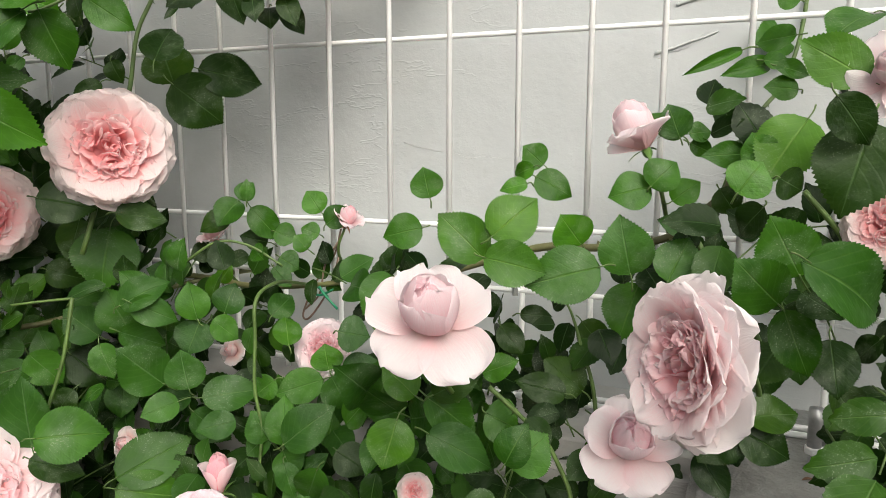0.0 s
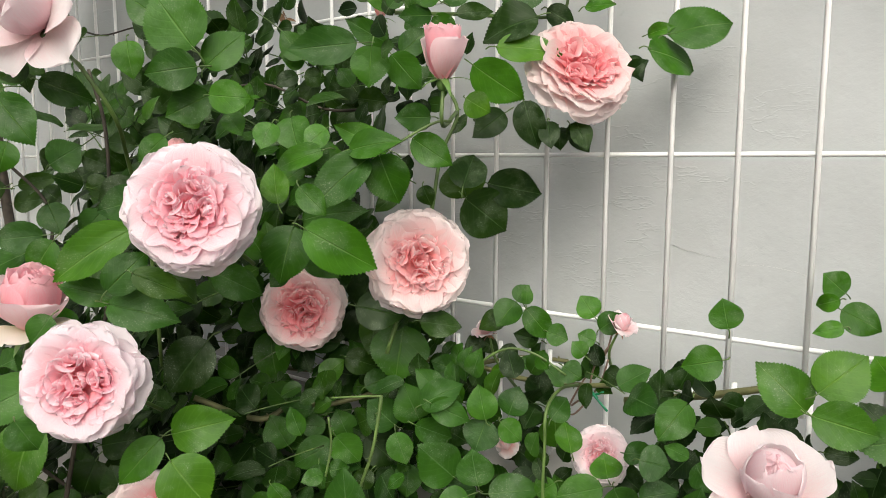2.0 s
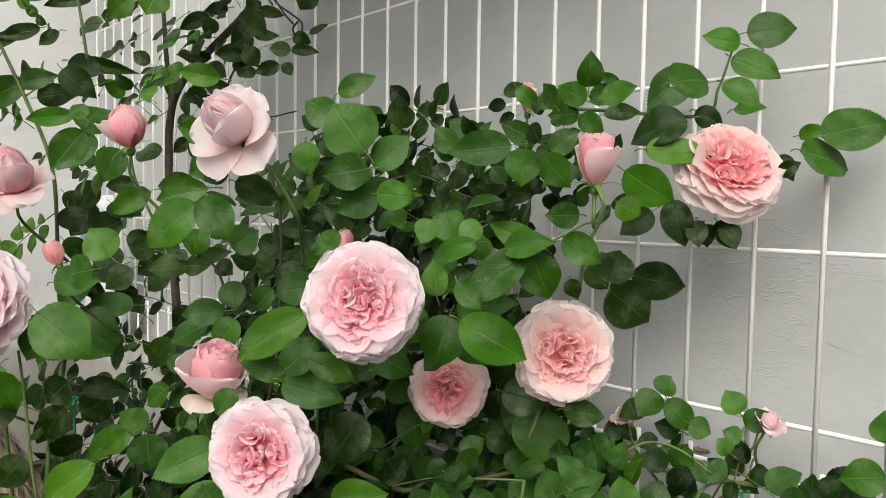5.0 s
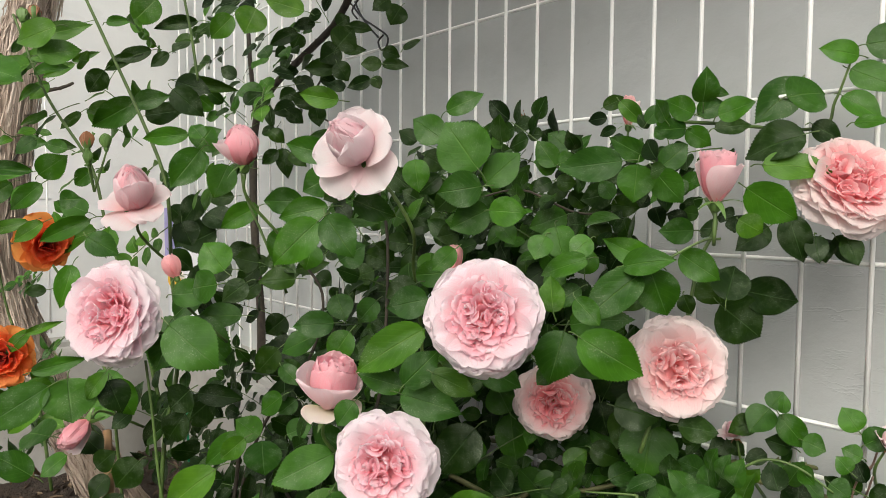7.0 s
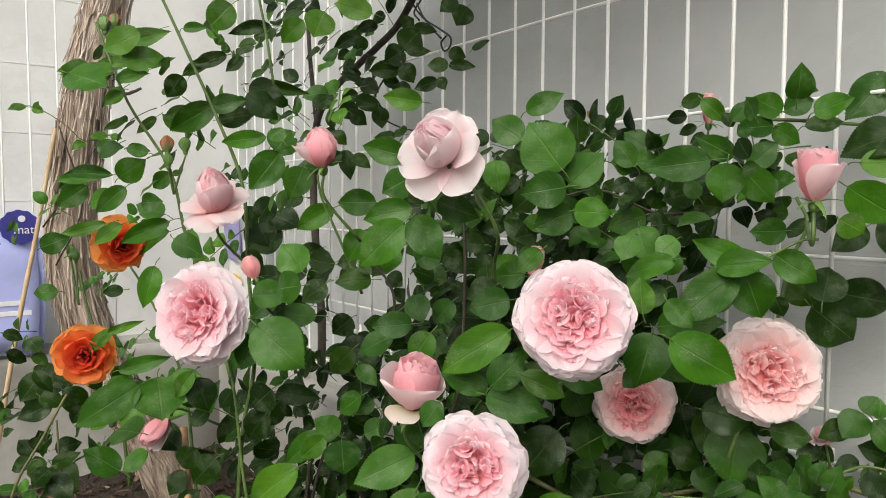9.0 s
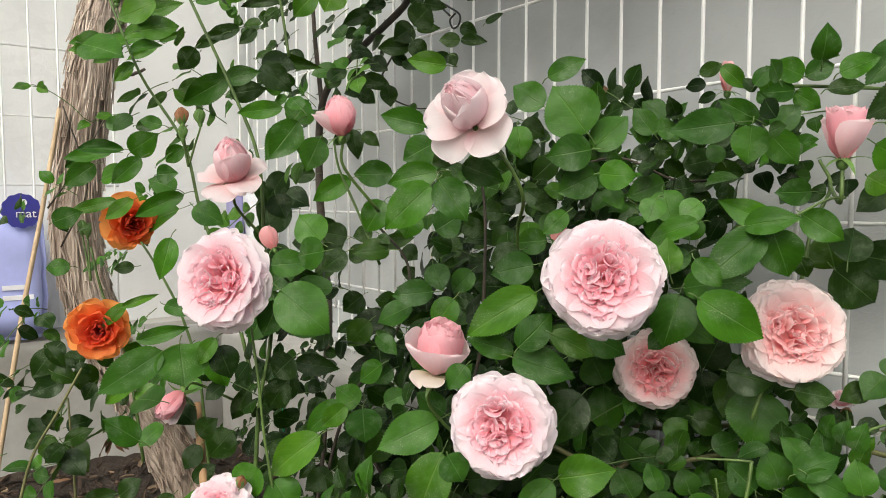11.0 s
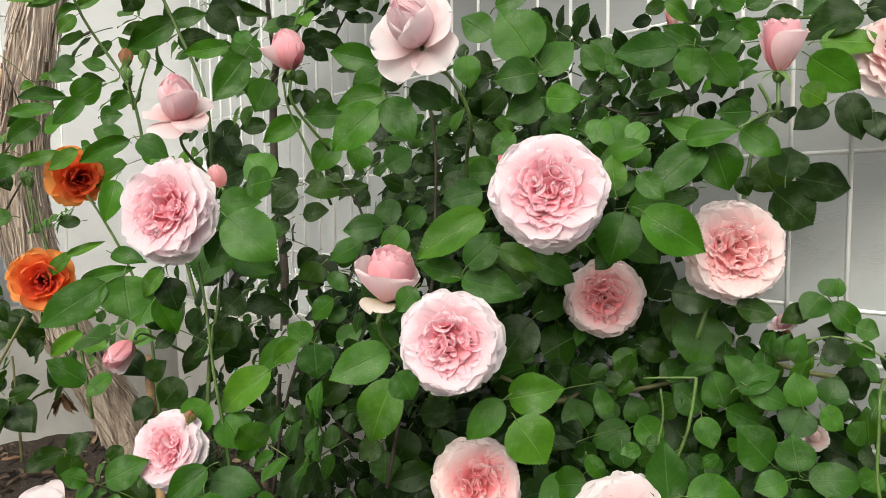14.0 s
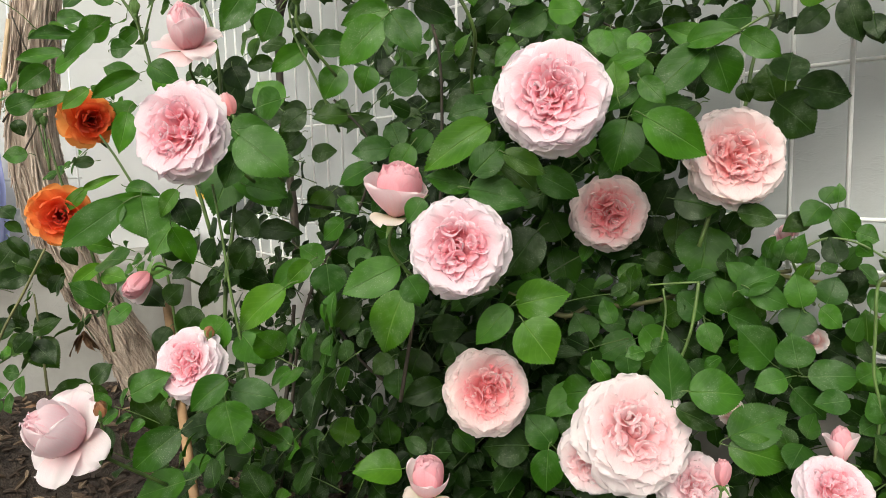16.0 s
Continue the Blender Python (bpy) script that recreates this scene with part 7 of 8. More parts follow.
bush.leaf((-0.732, 0.190, 0.428), (-0.715, 0.209, 0.440), (0.72, -0.61, 0.38), 1.18, LEAF_DUSTY)
bush.leaf((-0.741, 0.206, 0.459), (-0.750, 0.190, 0.445), (0.97, -0.61, 0.35), 1.13, LEAF_DUSTY)
bush.leaf((-0.729, 0.144, 0.435), (-0.745, 0.125, 0.413), (1.00, -0.55, 0.30), 0.89, LEAF_BRIGHT)
bush.leaf((-0.808, 0.220, 0.499), (-0.826, 0.201, 0.470), (0.82, -0.42, 0.43), 1.01, LEAF_DARK)
bush.leaf((-1.039, 0.351, 0.493), (-1.052, 0.325, 0.469), (1.01, -0.41, 0.25), 1.26, LEAF_DARK)
bush.leaf((-0.855, 0.310, 0.516), (-0.875, 0.285, 0.491), (0.96, -0.51, 0.16), 0.91, LEAF_DARK)
bush.leaf((-0.784, 0.234, 0.374), (-0.799, 0.206, 0.344), (0.78, -0.54, 0.43), 0.97, LEAF_DARK)
bush.leaf((-0.866, 0.241, 0.316), (-0.886, 0.218, 0.292), (0.68, -0.53, 0.47), 1.20, LEAF_DARK)
bush.leaf((-0.666, 0.243, 0.357), (-0.638, 0.267, 0.363), (0.61, -0.52, 0.43), 1.05, LEAF_DARK)
bush.leaf((-0.606, 0.228, 0.337), (-0.612, 0.223, 0.360), (0.80, -0.55, 0.53), 1.42, LEAF_DARK)
bush.leaf((-0.771, 0.327, 0.291), (-0.785, 0.313, 0.249), (0.73, -0.62, 0.67), 1.25, LEAF_DARK)
bush.leaf((-0.555, 0.132, 0.439), (-0.547, 0.142, 0.417), (0.72, -0.51, 0.35), 1.18, LEAF_DUSTY)
bush.leaf((-0.464, 0.293, 0.559), (-0.469, 0.281, 0.516), (0.67, -0.76, 0.15), 1.05, LEAF_MID)
bush.leaf((-0.439, 0.280, 0.559), (-0.408, 0.323, 0.527), (0.38, -0.77, 0.21), 0.80, LEAF_MID)
bush.leaf((-0.520, 0.419, 0.470), (-0.507, 0.431, 0.507), (0.65, -0.89, 0.27), 1.20, LEAF_DARK)
bush.leaf((-0.454, 0.346, 0.491), (-0.423, 0.369, 0.483), (0.52, -0.92, 0.41), 0.96, LEAF_DARK)
bush.leaf((-0.522, 0.417, 0.468), (-0.515, 0.422, 0.432), (0.46, -0.95, 0.45), 1.37, LEAF_DARK)
climber.leaf((-0.460, 0.413, 0.462), (-0.457, 0.396, 0.414), (0.52, -0.76, 0.28), 1.21, LEAF_MID)
climber.leaf((-0.412, 0.375, 0.479), (-0.390, 0.403, 0.472), (0.41, -0.80, 0.49), 0.80, LEAF_DARK)
climber.leaf((-0.383, 0.476, 0.482), (-0.376, 0.486, 0.496), (0.27, -0.95, 0.33), 1.41, LEAF_MID)
climber.leaf((-0.383, 0.476, 0.482), (-0.391, 0.456, 0.463), (0.27, -0.86, 0.42), 1.32, LEAF_MID)
climber.leaf((-0.378, 0.484, 0.475), (-0.358, 0.496, 0.447), (0.41, -0.92, 0.32), 0.89, LEAF_MID)
climber.leaf((-0.396, 0.478, 0.468), (-0.411, 0.459, 0.457), (0.34, -0.86, 0.25), 0.97, LEAF_DARK)
climber.leaf((-0.372, 0.498, 0.444), (-0.388, 0.481, 0.451), (0.42, -0.99, 0.26), 1.09, LEAF_DARK)
climber.leaf((-0.540, 0.388, 0.404), (-0.529, 0.408, 0.420), (0.57, -0.85, 0.56), 1.13, LEAF_BRIGHT)
climber.leaf((-0.518, 0.398, 0.427), (-0.495, 0.416, 0.417), (0.67, -0.89, 0.31), 1.04, LEAF_DARK)
climber.leaf((-0.501, 0.406, 0.399), (-0.486, 0.428, 0.409), (0.50, -0.79, 0.43), 1.20, LEAF_MID)
climber.leaf((-0.446, 0.384, 0.382), (-0.463, 0.368, 0.405), (0.45, -0.81, 0.53), 1.15, LEAF_DUSTY)
climber.leaf((-0.430, 0.397, 0.386), (-0.438, 0.385, 0.419), (0.55, -0.82, 0.36), 1.23, LEAF_DUSTY)
climber.leaf((-0.406, 0.367, 0.413), (-0.380, 0.389, 0.431), (0.35, -0.87, 0.42), 0.84, LEAF_DUSTY)
climber.leaf((-0.398, 0.370, 0.416), (-0.373, 0.390, 0.400), (0.31, -0.94, 0.40), 0.85, LEAF_DUSTY)
climber.leaf((-0.368, 0.404, 0.398), (-0.374, 0.402, 0.427), (0.48, -0.89, 0.41), 1.15, LEAF_DUSTY)
climber.leaf((-0.355, 0.418, 0.401), (-0.350, 0.426, 0.424), (0.48, -0.92, 0.38), 1.36, LEAF_DUSTY)
climber.leaf((-0.371, 0.410, 0.396), (-0.374, 0.397, 0.372), (0.41, -0.78, 0.39), 1.39, LEAF_DUSTY)
climber.leaf((-0.354, 0.404, 0.400), (-0.341, 0.416, 0.383), (0.42, -0.83, 0.60), 1.03, LEAF_DUSTY)
climber.leaf((-0.421, 0.379, 0.390), (-0.402, 0.406, 0.374), (0.35, -0.95, 0.41), 0.85, LEAF_DUSTY)
climber.leaf((-0.385, 0.385, 0.352), (-0.400, 0.357, 0.385), (0.43, -0.77, 0.49), 1.13, LEAF_DUSTY)
climber.leaf((-0.443, 0.380, 0.378), (-0.432, 0.381, 0.351), (0.44, -0.90, 0.59), 1.11, LEAF_DUSTY)
climber.leaf((-0.481, 0.385, 0.364), (-0.456, 0.398, 0.339), (0.36, -0.80, 0.56), 0.98, LEAF_DARK)
climber.leaf((-0.515, 0.378, 0.351), (-0.540, 0.350, 0.334), (0.51, -0.85, 0.45), 1.04, LEAF_DUSTY)
climber.leaf((-0.517, 0.399, 0.351), (-0.526, 0.393, 0.376), (0.56, -0.77, 0.41), 1.36, LEAF_DUSTY)
climber.leaf((-0.493, 0.359, 0.370), (-0.481, 0.377, 0.342), (0.46, -0.76, 0.44), 1.10, LEAF_DUSTY)
climber.leaf((-0.505, 0.350, 0.345), (-0.502, 0.351, 0.321), (0.44, -0.71, 0.57), 1.39, LEAF_DUSTY)
climber.leaf((-0.554, 0.359, 0.345), (-0.568, 0.350, 0.374), (0.47, -0.78, 0.52), 1.22, LEAF_DUSTY)
climber.leaf((-0.394, 0.503, 0.415), (-0.383, 0.514, 0.421), (0.22, -1.00, 0.47), 1.16, LEAF_MID)
climber.leaf((-0.430, 0.452, 0.416), (-0.446, 0.434, 0.427), (0.36, -0.93, 0.55), 1.08, LEAF_MID)
climber.leaf((-0.426, 0.493, 0.437), (-0.440, 0.477, 0.429), (0.42, -0.94, 0.37), 1.21, LEAF_DARK)
climber.leaf((-0.429, 0.488, 0.440), (-0.414, 0.497, 0.425), (0.54, -0.94, 0.31), 0.93, LEAF_DARK)
young.leaf((-0.705, 0.042, 0.344), (-0.721, 0.010, 0.318), (0.80, -0.46, 0.60), 0.79, LEAF_MID)
young.leaf((-0.718, 0.050, 0.328), (-0.688, 0.082, 0.320), (0.96, -0.42, 0.60), 0.80, LEAF_DUSTY)
young.leaf((-0.691, 0.033, 0.329), (-0.681, 0.036, 0.290), (0.77, -0.47, 0.55), 1.32, LEAF_MID)
young.leaf((-0.811, 0.033, 0.269), (-0.835, -0.013, 0.231), (1.02, -0.37, 0.58), 0.75, LEAF_MID)
bush.leaf((-0.765, 0.201, 0.252), (-0.767, 0.193, 0.218), (0.80, -0.57, 0.50), 1.26, LEAF_BRIGHT)
bush.leaf((-0.731, 0.243, 0.191), (-0.761, 0.203, 0.196), (0.89, -0.61, 0.60), 0.76, LEAF_BRIGHT)
bush.leaf((-0.665, 0.256, 0.298), (-0.686, 0.217, 0.287), (0.89, -0.66, 0.41), 0.93, LEAF_DARK)
bush.leaf((-0.700, 0.225, 0.315), (-0.693, 0.218, 0.285), (0.91, -0.57, 0.38), 1.25, LEAF_MID)
bush.leaf((-0.702, 0.256, 0.330), (-0.702, 0.240, 0.299), (0.73, -0.50, 0.51), 1.43, LEAF_DARK)
bush.leaf((-0.672, 0.198, 0.339), (-0.680, 0.179, 0.324), (0.69, -0.49, 0.40), 1.32, LEAF_DARK)
bush.leaf((-0.737, 0.276, 0.227), (-0.726, 0.283, 0.198), (0.83, -0.50, 0.48), 1.30, LEAF_DARK)
bush.leaf((-0.685, 0.287, 0.236), (-0.670, 0.302, 0.210), (0.66, -0.62, 0.54), 1.01, LEAF_MID)
bush.leaf((-0.563, 0.277, 0.257), (-0.594, 0.245, 0.257), (0.58, -0.61, 0.69), 1.11, LEAF_DARK)
bush.leaf((-0.540, 0.284, 0.261), (-0.560, 0.271, 0.290), (0.65, -0.64, 0.44), 1.14, LEAF_DUSTY)
bush.leaf((-0.534, 0.325, 0.311), (-0.552, 0.287, 0.286), (0.49, -0.71, 0.54), 0.94, LEAF_DUSTY)
climber.leaf((-0.406, 0.293, 0.343), (-0.374, 0.324, 0.341), (0.39, -0.86, 0.53), 1.16, LEAF_MID)
climber.leaf((-0.432, 0.311, 0.325), (-0.437, 0.311, 0.374), (0.56, -0.83, 0.47), 0.93, LEAF_DUSTY)
climber.leaf((-0.403, 0.351, 0.290), (-0.374, 0.398, 0.308), (0.44, -0.86, 0.46), 0.83, LEAF_MID)
climber.leaf((-0.402, 0.349, 0.283), (-0.362, 0.381, 0.269), (0.48, -0.86, 0.48), 0.84, LEAF_BRIGHT)
climber.leaf((-0.370, 0.383, 0.342), (-0.386, 0.361, 0.336), (0.28, -0.96, 0.47), 1.09, LEAF_DUSTY)
climber.leaf((-0.362, 0.385, 0.351), (-0.369, 0.385, 0.380), (0.36, -0.90, 0.32), 1.28, LEAF_DUSTY)
climber.leaf((-0.358, 0.393, 0.343), (-0.327, 0.423, 0.344), (0.21, -0.86, 0.55), 0.92, LEAF_DUSTY)
climber.leaf((-0.371, 0.397, 0.329), (-0.350, 0.414, 0.302), (0.22, -0.89, 0.47), 0.85, LEAF_DUSTY)
climber.leaf((-0.422, 0.301, 0.323), (-0.394, 0.320, 0.309), (0.36, -0.74, 0.68), 0.79, LEAF_DARK)
climber.leaf((-0.344, 0.483, 0.354), (-0.346, 0.480, 0.387), (0.41, -1.00, 0.55), 1.05, LEAF_BRIGHT)
climber.leaf((-0.521, 0.320, 0.311), (-0.551, 0.303, 0.303), (0.92, -0.42, 0.46), 1.22, LEAF_MID)
climber.leaf((-0.450, 0.406, 0.339), (-0.446, 0.398, 0.311), (0.80, -0.77, 0.49), 1.05, LEAF_DUSTY)
climber.leaf((-0.465, 0.373, 0.341), (-0.474, 0.363, 0.324), (0.61, -0.54, 0.47), 1.22, LEAF_DARK)
climber.leaf((-0.361, 0.492, 0.455), (-0.344, 0.501, 0.448), (0.44, -0.92, 0.46), 1.45, LEAF_MID)
climber.leaf((-0.319, 0.499, 0.472), (-0.332, 0.498, 0.490), (0.52, -0.84, 0.26), 1.42, LEAF_MID)
climber.leaf((-0.314, 0.498, 0.462), (-0.296, 0.504, 0.477), (0.49, -0.86, 0.42), 1.07, LEAF_MID)
climber.leaf((-0.309, 0.480, 0.456), (-0.323, 0.475, 0.462), (0.65, -0.83, 0.31), 1.21, LEAF_MID)
climber.leaf((-0.314, 0.471, 0.445), (-0.323, 0.466, 0.457), (0.45, -0.74, 0.38), 1.45, LEAF_MID)
climber.leaf((-0.317, 0.437, 0.444), (-0.303, 0.442, 0.435), (0.60, -0.85, 0.30), 1.45, LEAF_MID)
climber.leaf((-0.230, 0.376, 0.411), (-0.211, 0.383, 0.408), (0.58, -0.85, 0.53), 1.45, LEAF_DUSTY)
climber.leaf((-0.278, 0.441, 0.359), (-0.283, 0.442, 0.379), (0.32, -0.94, 0.41), 1.45, LEAF_MID)
climber.leaf((-0.230, 0.379, 0.383), (-0.207, 0.388, 0.391), (0.40, -0.85, 0.63), 1.03, LEAF_DUSTY)
climber.leaf((-0.280, 0.436, 0.354), (-0.314, 0.421, 0.342), (0.41, -0.77, 0.41), 0.86, LEAF_DUSTY)
climber.leaf((-0.267, 0.426, 0.361), (-0.255, 0.431, 0.335), (0.40, -0.92, 0.51), 1.14, LEAF_DUSTY)
climber.leaf((-0.316, 0.425, 0.352), (-0.330, 0.418, 0.340), (0.56, -0.76, 0.46), 1.42, LEAF_MID)
climber.leaf((-0.273, 0.373, 0.329), (-0.242, 0.388, 0.356), (0.46, -0.88, 0.71), 0.93, LEAF_DUSTY)
climber.leaf((-0.281, 0.385, 0.322), (-0.284, 0.391, 0.356), (0.39, -0.87, 0.62), 0.90, LEAF_DUSTY)
climber.leaf((-0.297, 0.391, 0.321), (-0.307, 0.385, 0.343), (0.61, -0.79, 0.52), 1.18, LEAF_DUSTY)
climber.leaf((-0.279, 0.381, 0.321), (-0.271, 0.384, 0.301), (0.52, -0.75, 0.59), 1.45, LEAF_DUSTY)
climber.leaf((-0.212, 0.417, 0.442), (-0.227, 0.402, 0.416), (0.39, -0.79, 0.50), 1.06, LEAF_MID)
climber.leaf((-0.192, 0.422, 0.474), (-0.216, 0.411, 0.468), (0.51, -1.02, 0.36), 1.28, LEAF_MID)
climber.leaf((-0.193, 0.436, 0.492), (-0.198, 0.436, 0.513), (0.28, -1.04, 0.36), 1.45, LEAF_MID)
climber.leaf((-0.133, 0.377, 0.464), (-0.160, 0.373, 0.490), (0.32, -0.85, 0.26), 0.97, LEAF_BRIGHT)
climber.leaf((-0.128, 0.374, 0.477), (-0.106, 0.390, 0.499), (0.27, -0.97, 0.37), 1.15, LEAF_BRIGHT)
climber.leaf((-0.129, 0.364, 0.467), (-0.095, 0.373, 0.459), (0.13, -1.01, 0.34), 1.03, LEAF_BRIGHT)
climber.leaf((-0.168, 0.359, 0.383), (-0.188, 0.356, 0.401), (0.48, -0.81, 0.60), 1.13, LEAF_BRIGHT)
climber.leaf((-0.163, 0.362, 0.383), (-0.135, 0.376, 0.358), (0.40, -0.83, 0.58), 0.94, LEAF_MID)
climber.leaf((-0.159, 0.361, 0.384), (-0.132, 0.371, 0.399), (0.28, -0.96, 0.44), 0.77, LEAF_DARK)
climber.leaf((-0.174, 0.347, 0.373), (-0.179, 0.336, 0.345), (0.46, -0.79, 0.56), 1.29, LEAF_BRIGHT)
climber.leaf((-0.158, 0.352, 0.365), (-0.121, 0.363, 0.346), (0.25, -0.80, 0.63), 0.87, LEAF_DUSTY)
climber.leaf((-0.139, 0.399, 0.363), (-0.119, 0.407, 0.352), (0.27, -0.79, 0.51), 1.37, LEAF_MID)
climber.leaf((-0.111, 0.350, 0.355), (-0.100, 0.354, 0.379), (0.06, -0.95, 0.54), 1.14, LEAF_MID)
climber.leaf((-0.135, 0.414, 0.416), (-0.120, 0.415, 0.398), (0.37, -0.88, 0.44), 1.03, LEAF_DARK)
climber.leaf((-0.249, 0.401, 0.318), (-0.225, 0.404, 0.305), (0.36, -0.87, 0.75), 1.12, LEAF_DARK)
climber.leaf((-0.133, 0.504, 0.513), (-0.147, 0.498, 0.527), (0.28, -0.95, 0.37), 1.45, LEAF_MID)
climber.leaf((-0.132, 0.478, 0.506), (-0.107, 0.486, 0.493), (0.30, -0.94, 0.38), 0.92, LEAF_MID)
climber.leaf((-0.037, 0.465, 0.532), (-0.045, 0.464, 0.553), (0.11, -1.00, 0.15), 1.16, LEAF_MID)
climber.leaf((-0.036, 0.472, 0.533), (-0.058, 0.466, 0.547), (0.09, -1.11, 0.32), 0.76, LEAF_MID)
climber.leaf((-0.034, 0.494, 0.535), (-0.020, 0.502, 0.537), (-0.13, -1.10, 0.33), 1.23, LEAF_MID)
climber.leaf((-0.033, 0.495, 0.529), (-0.018, 0.501, 0.522), (-0.09, -1.12, 0.11), 0.93, LEAF_MID)
climber.leaf((-0.051, 0.443, 0.503), (-0.037, 0.449, 0.519), (0.09, -0.96, 0.33), 1.39, LEAF_MID)
climber.leaf((-0.051, 0.449, 0.503), (-0.075, 0.439, 0.497), (0.12, -1.03, 0.38), 1.12, LEAF_MID)
climber.leaf((-0.040, 0.465, 0.493), (-0.024, 0.470, 0.506), (0.14, -1.10, 0.39), 1.25, LEAF_MID)
climber.leaf((0.003, 0.450, 0.523), (-0.021, 0.433, 0.522), (0.11, -1.10, 0.16), 0.66, LEAF_MID)
climber.leaf((0.011, 0.430, 0.518), (0.003, 0.430, 0.535), (-0.20, -0.93, 0.32), 1.26, LEAF_MID)
climber.leaf((-0.002, 0.373, 0.505), (0.009, 0.379, 0.521), (0.04, -0.98, 0.22), 1.33, LEAF_MID)
climber.leaf((0.031, 0.434, 0.543), (0.010, 0.422, 0.509), (-0.21, -0.95, 0.16), 1.14, LEAF_BRIGHT)
climber.leaf((-0.013, 0.473, 0.501), (-0.002, 0.475, 0.485), (-0.05, -1.11, 0.23), 1.27, LEAF_DARK)
climber.leaf((0.017, 0.399, 0.512), (0.029, 0.404, 0.505), (-0.03, -1.03, 0.23), 1.45, LEAF_DARK)
climber.leaf((-0.028, 0.489, 0.481), (-0.012, 0.493, 0.484), (0.00, -0.93, 0.35), 1.06, LEAF_DARK)
climber.leaf((0.026, 0.492, 0.614), (0.012, 0.488, 0.621), (-0.10, -1.02, 0.13), 1.39, LEAF_MID)
climber.leaf((-0.004, 0.495, 0.587), (-0.037, 0.477, 0.572), (0.06, -1.00, 0.05), 0.30, LEAF_MID)
climber.leaf((0.012, 0.484, 0.577), (-0.014, 0.465, 0.570), (-0.16, -0.94, 0.05), 0.56, LEAF_MID)
climber.leaf((0.007, 0.476, 0.578), (0.022, 0.485, 0.577), (-0.16, -0.95, 0.26), 0.91, LEAF_MID)
climber.leaf((0.014, 0.478, 0.575), (0.035, 0.490, 0.570), (-0.09, -1.01, 0.22), 0.68, LEAF_MID)
climber.leaf((0.028, 0.484, 0.561), (0.009, 0.477, 0.563), (-0.08, -1.04, 0.25), 0.91, LEAF_MID)
climber.leaf((-0.069, 0.388, 0.462), (-0.107, 0.370, 0.452), (0.30, -1.02, 0.33), 0.90, LEAF_MID)
climber.leaf((-0.055, 0.404, 0.455), (-0.062, 0.402, 0.489), (0.09, -1.08, 0.40), 1.15, LEAF_DUSTY)
climber.leaf((-0.035, 0.404, 0.453), (-0.025, 0.416, 0.478), (0.11, -0.95, 0.46), 1.08, LEAF_MID)
climber.leaf((-0.060, 0.481, 0.436), (-0.070, 0.466, 0.399), (0.05, -1.00, 0.41), 1.22, LEAF_MID)
climber.leaf((-0.096, 0.466, 0.462), (-0.109, 0.458, 0.482), (0.05, -0.90, 0.21), 1.45, LEAF_MID)
climber.leaf((-0.027, 0.468, 0.475), (-0.047, 0.460, 0.482), (-0.03, -0.91, 0.33), 0.97, LEAF_DUSTY)
climber.leaf((-0.019, 0.459, 0.474), (-0.008, 0.464, 0.470), (0.10, -1.06, 0.33), 1.45, LEAF_DARK)
climber.leaf((-0.087, 0.443, 0.369), (-0.111, 0.433, 0.392), (0.24, -0.88, 0.57), 0.99, LEAF_DARK)
climber.leaf((-0.094, 0.424, 0.373), (-0.124, 0.411, 0.382), (0.14, -1.00, 0.64), 0.74, LEAF_DARK)
climber.leaf((-0.133, 0.450, 0.415), (-0.112, 0.457, 0.414), (0.28, -1.03, 0.44), 0.86, LEAF_DARK)
climber.leaf((-0.104, 0.513, 0.398), (-0.084, 0.514, 0.375), (0.16, -1.04, 0.47), 0.92, LEAF_DARK)
climber.leaf((0.021, 0.389, 0.448), (0.000, 0.376, 0.471), (-0.15, -1.06, 0.35), 1.08, LEAF_MID)
climber.leaf((0.030, 0.398, 0.462), (0.014, 0.391, 0.493), (0.01, -1.07, 0.26), 1.12, LEAF_MID)
climber.leaf((0.023, 0.391, 0.446), (0.037, 0.394, 0.410), (-0.17, -0.96, 0.37), 0.86, LEAF_MID)
climber.leaf((0.009, 0.382, 0.389), (0.035, 0.395, 0.392), (-0.19, -0.83, 0.61), 1.06, LEAF_DARK)
climber.leaf((0.001, 0.386, 0.383), (-0.013, 0.379, 0.362), (0.11, -1.02, 0.56), 1.42, LEAF_DARK)
climber.leaf((0.006, 0.384, 0.382), (0.032, 0.386, 0.369), (0.00, -0.88, 0.56), 1.19, LEAF_DARK)
climber.leaf((-0.110, 0.361, 0.348), (-0.093, 0.374, 0.367), (0.23, -0.98, 0.54), 1.20, LEAF_DUSTY)
young.leaf((-0.939, 0.328, 0.911), (-0.972, 0.288, 0.926), (0.71, -0.50, 0.01), 0.80, LEAF_BRIGHT)
young.leaf((-0.995, 0.287, 0.919), (-0.999, 0.272, 0.884), (0.87, -0.41, -0.06), 1.39, LEAF_BRIGHT)
young.leaf((-0.974, 0.245, 0.897), (-0.994, 0.223, 0.869), (0.92, -0.43, 0.03), 1.03, LEAF_BRIGHT)
young.leaf((-1.169, 0.118, 0.904), (-1.196, 0.060, 0.875), (0.93, -0.21, 0.05), 0.30, LEAF_BRIGHT)
young.leaf((-1.006, 0.102, 0.871), (-0.986, 0.125, 0.873), (0.85, -0.24, 0.07), 0.61, LEAF_MID)
young.leaf((-0.973, 0.151, 0.901), (-0.984, 0.124, 0.869), (0.98, -0.24, -0.00), 1.08, LEAF_BRIGHT)
young.leaf((-0.951, 0.191, 0.877), (-0.979, 0.146, 0.868), (0.90, -0.40, -0.00), 0.42, LEAF_DARK)
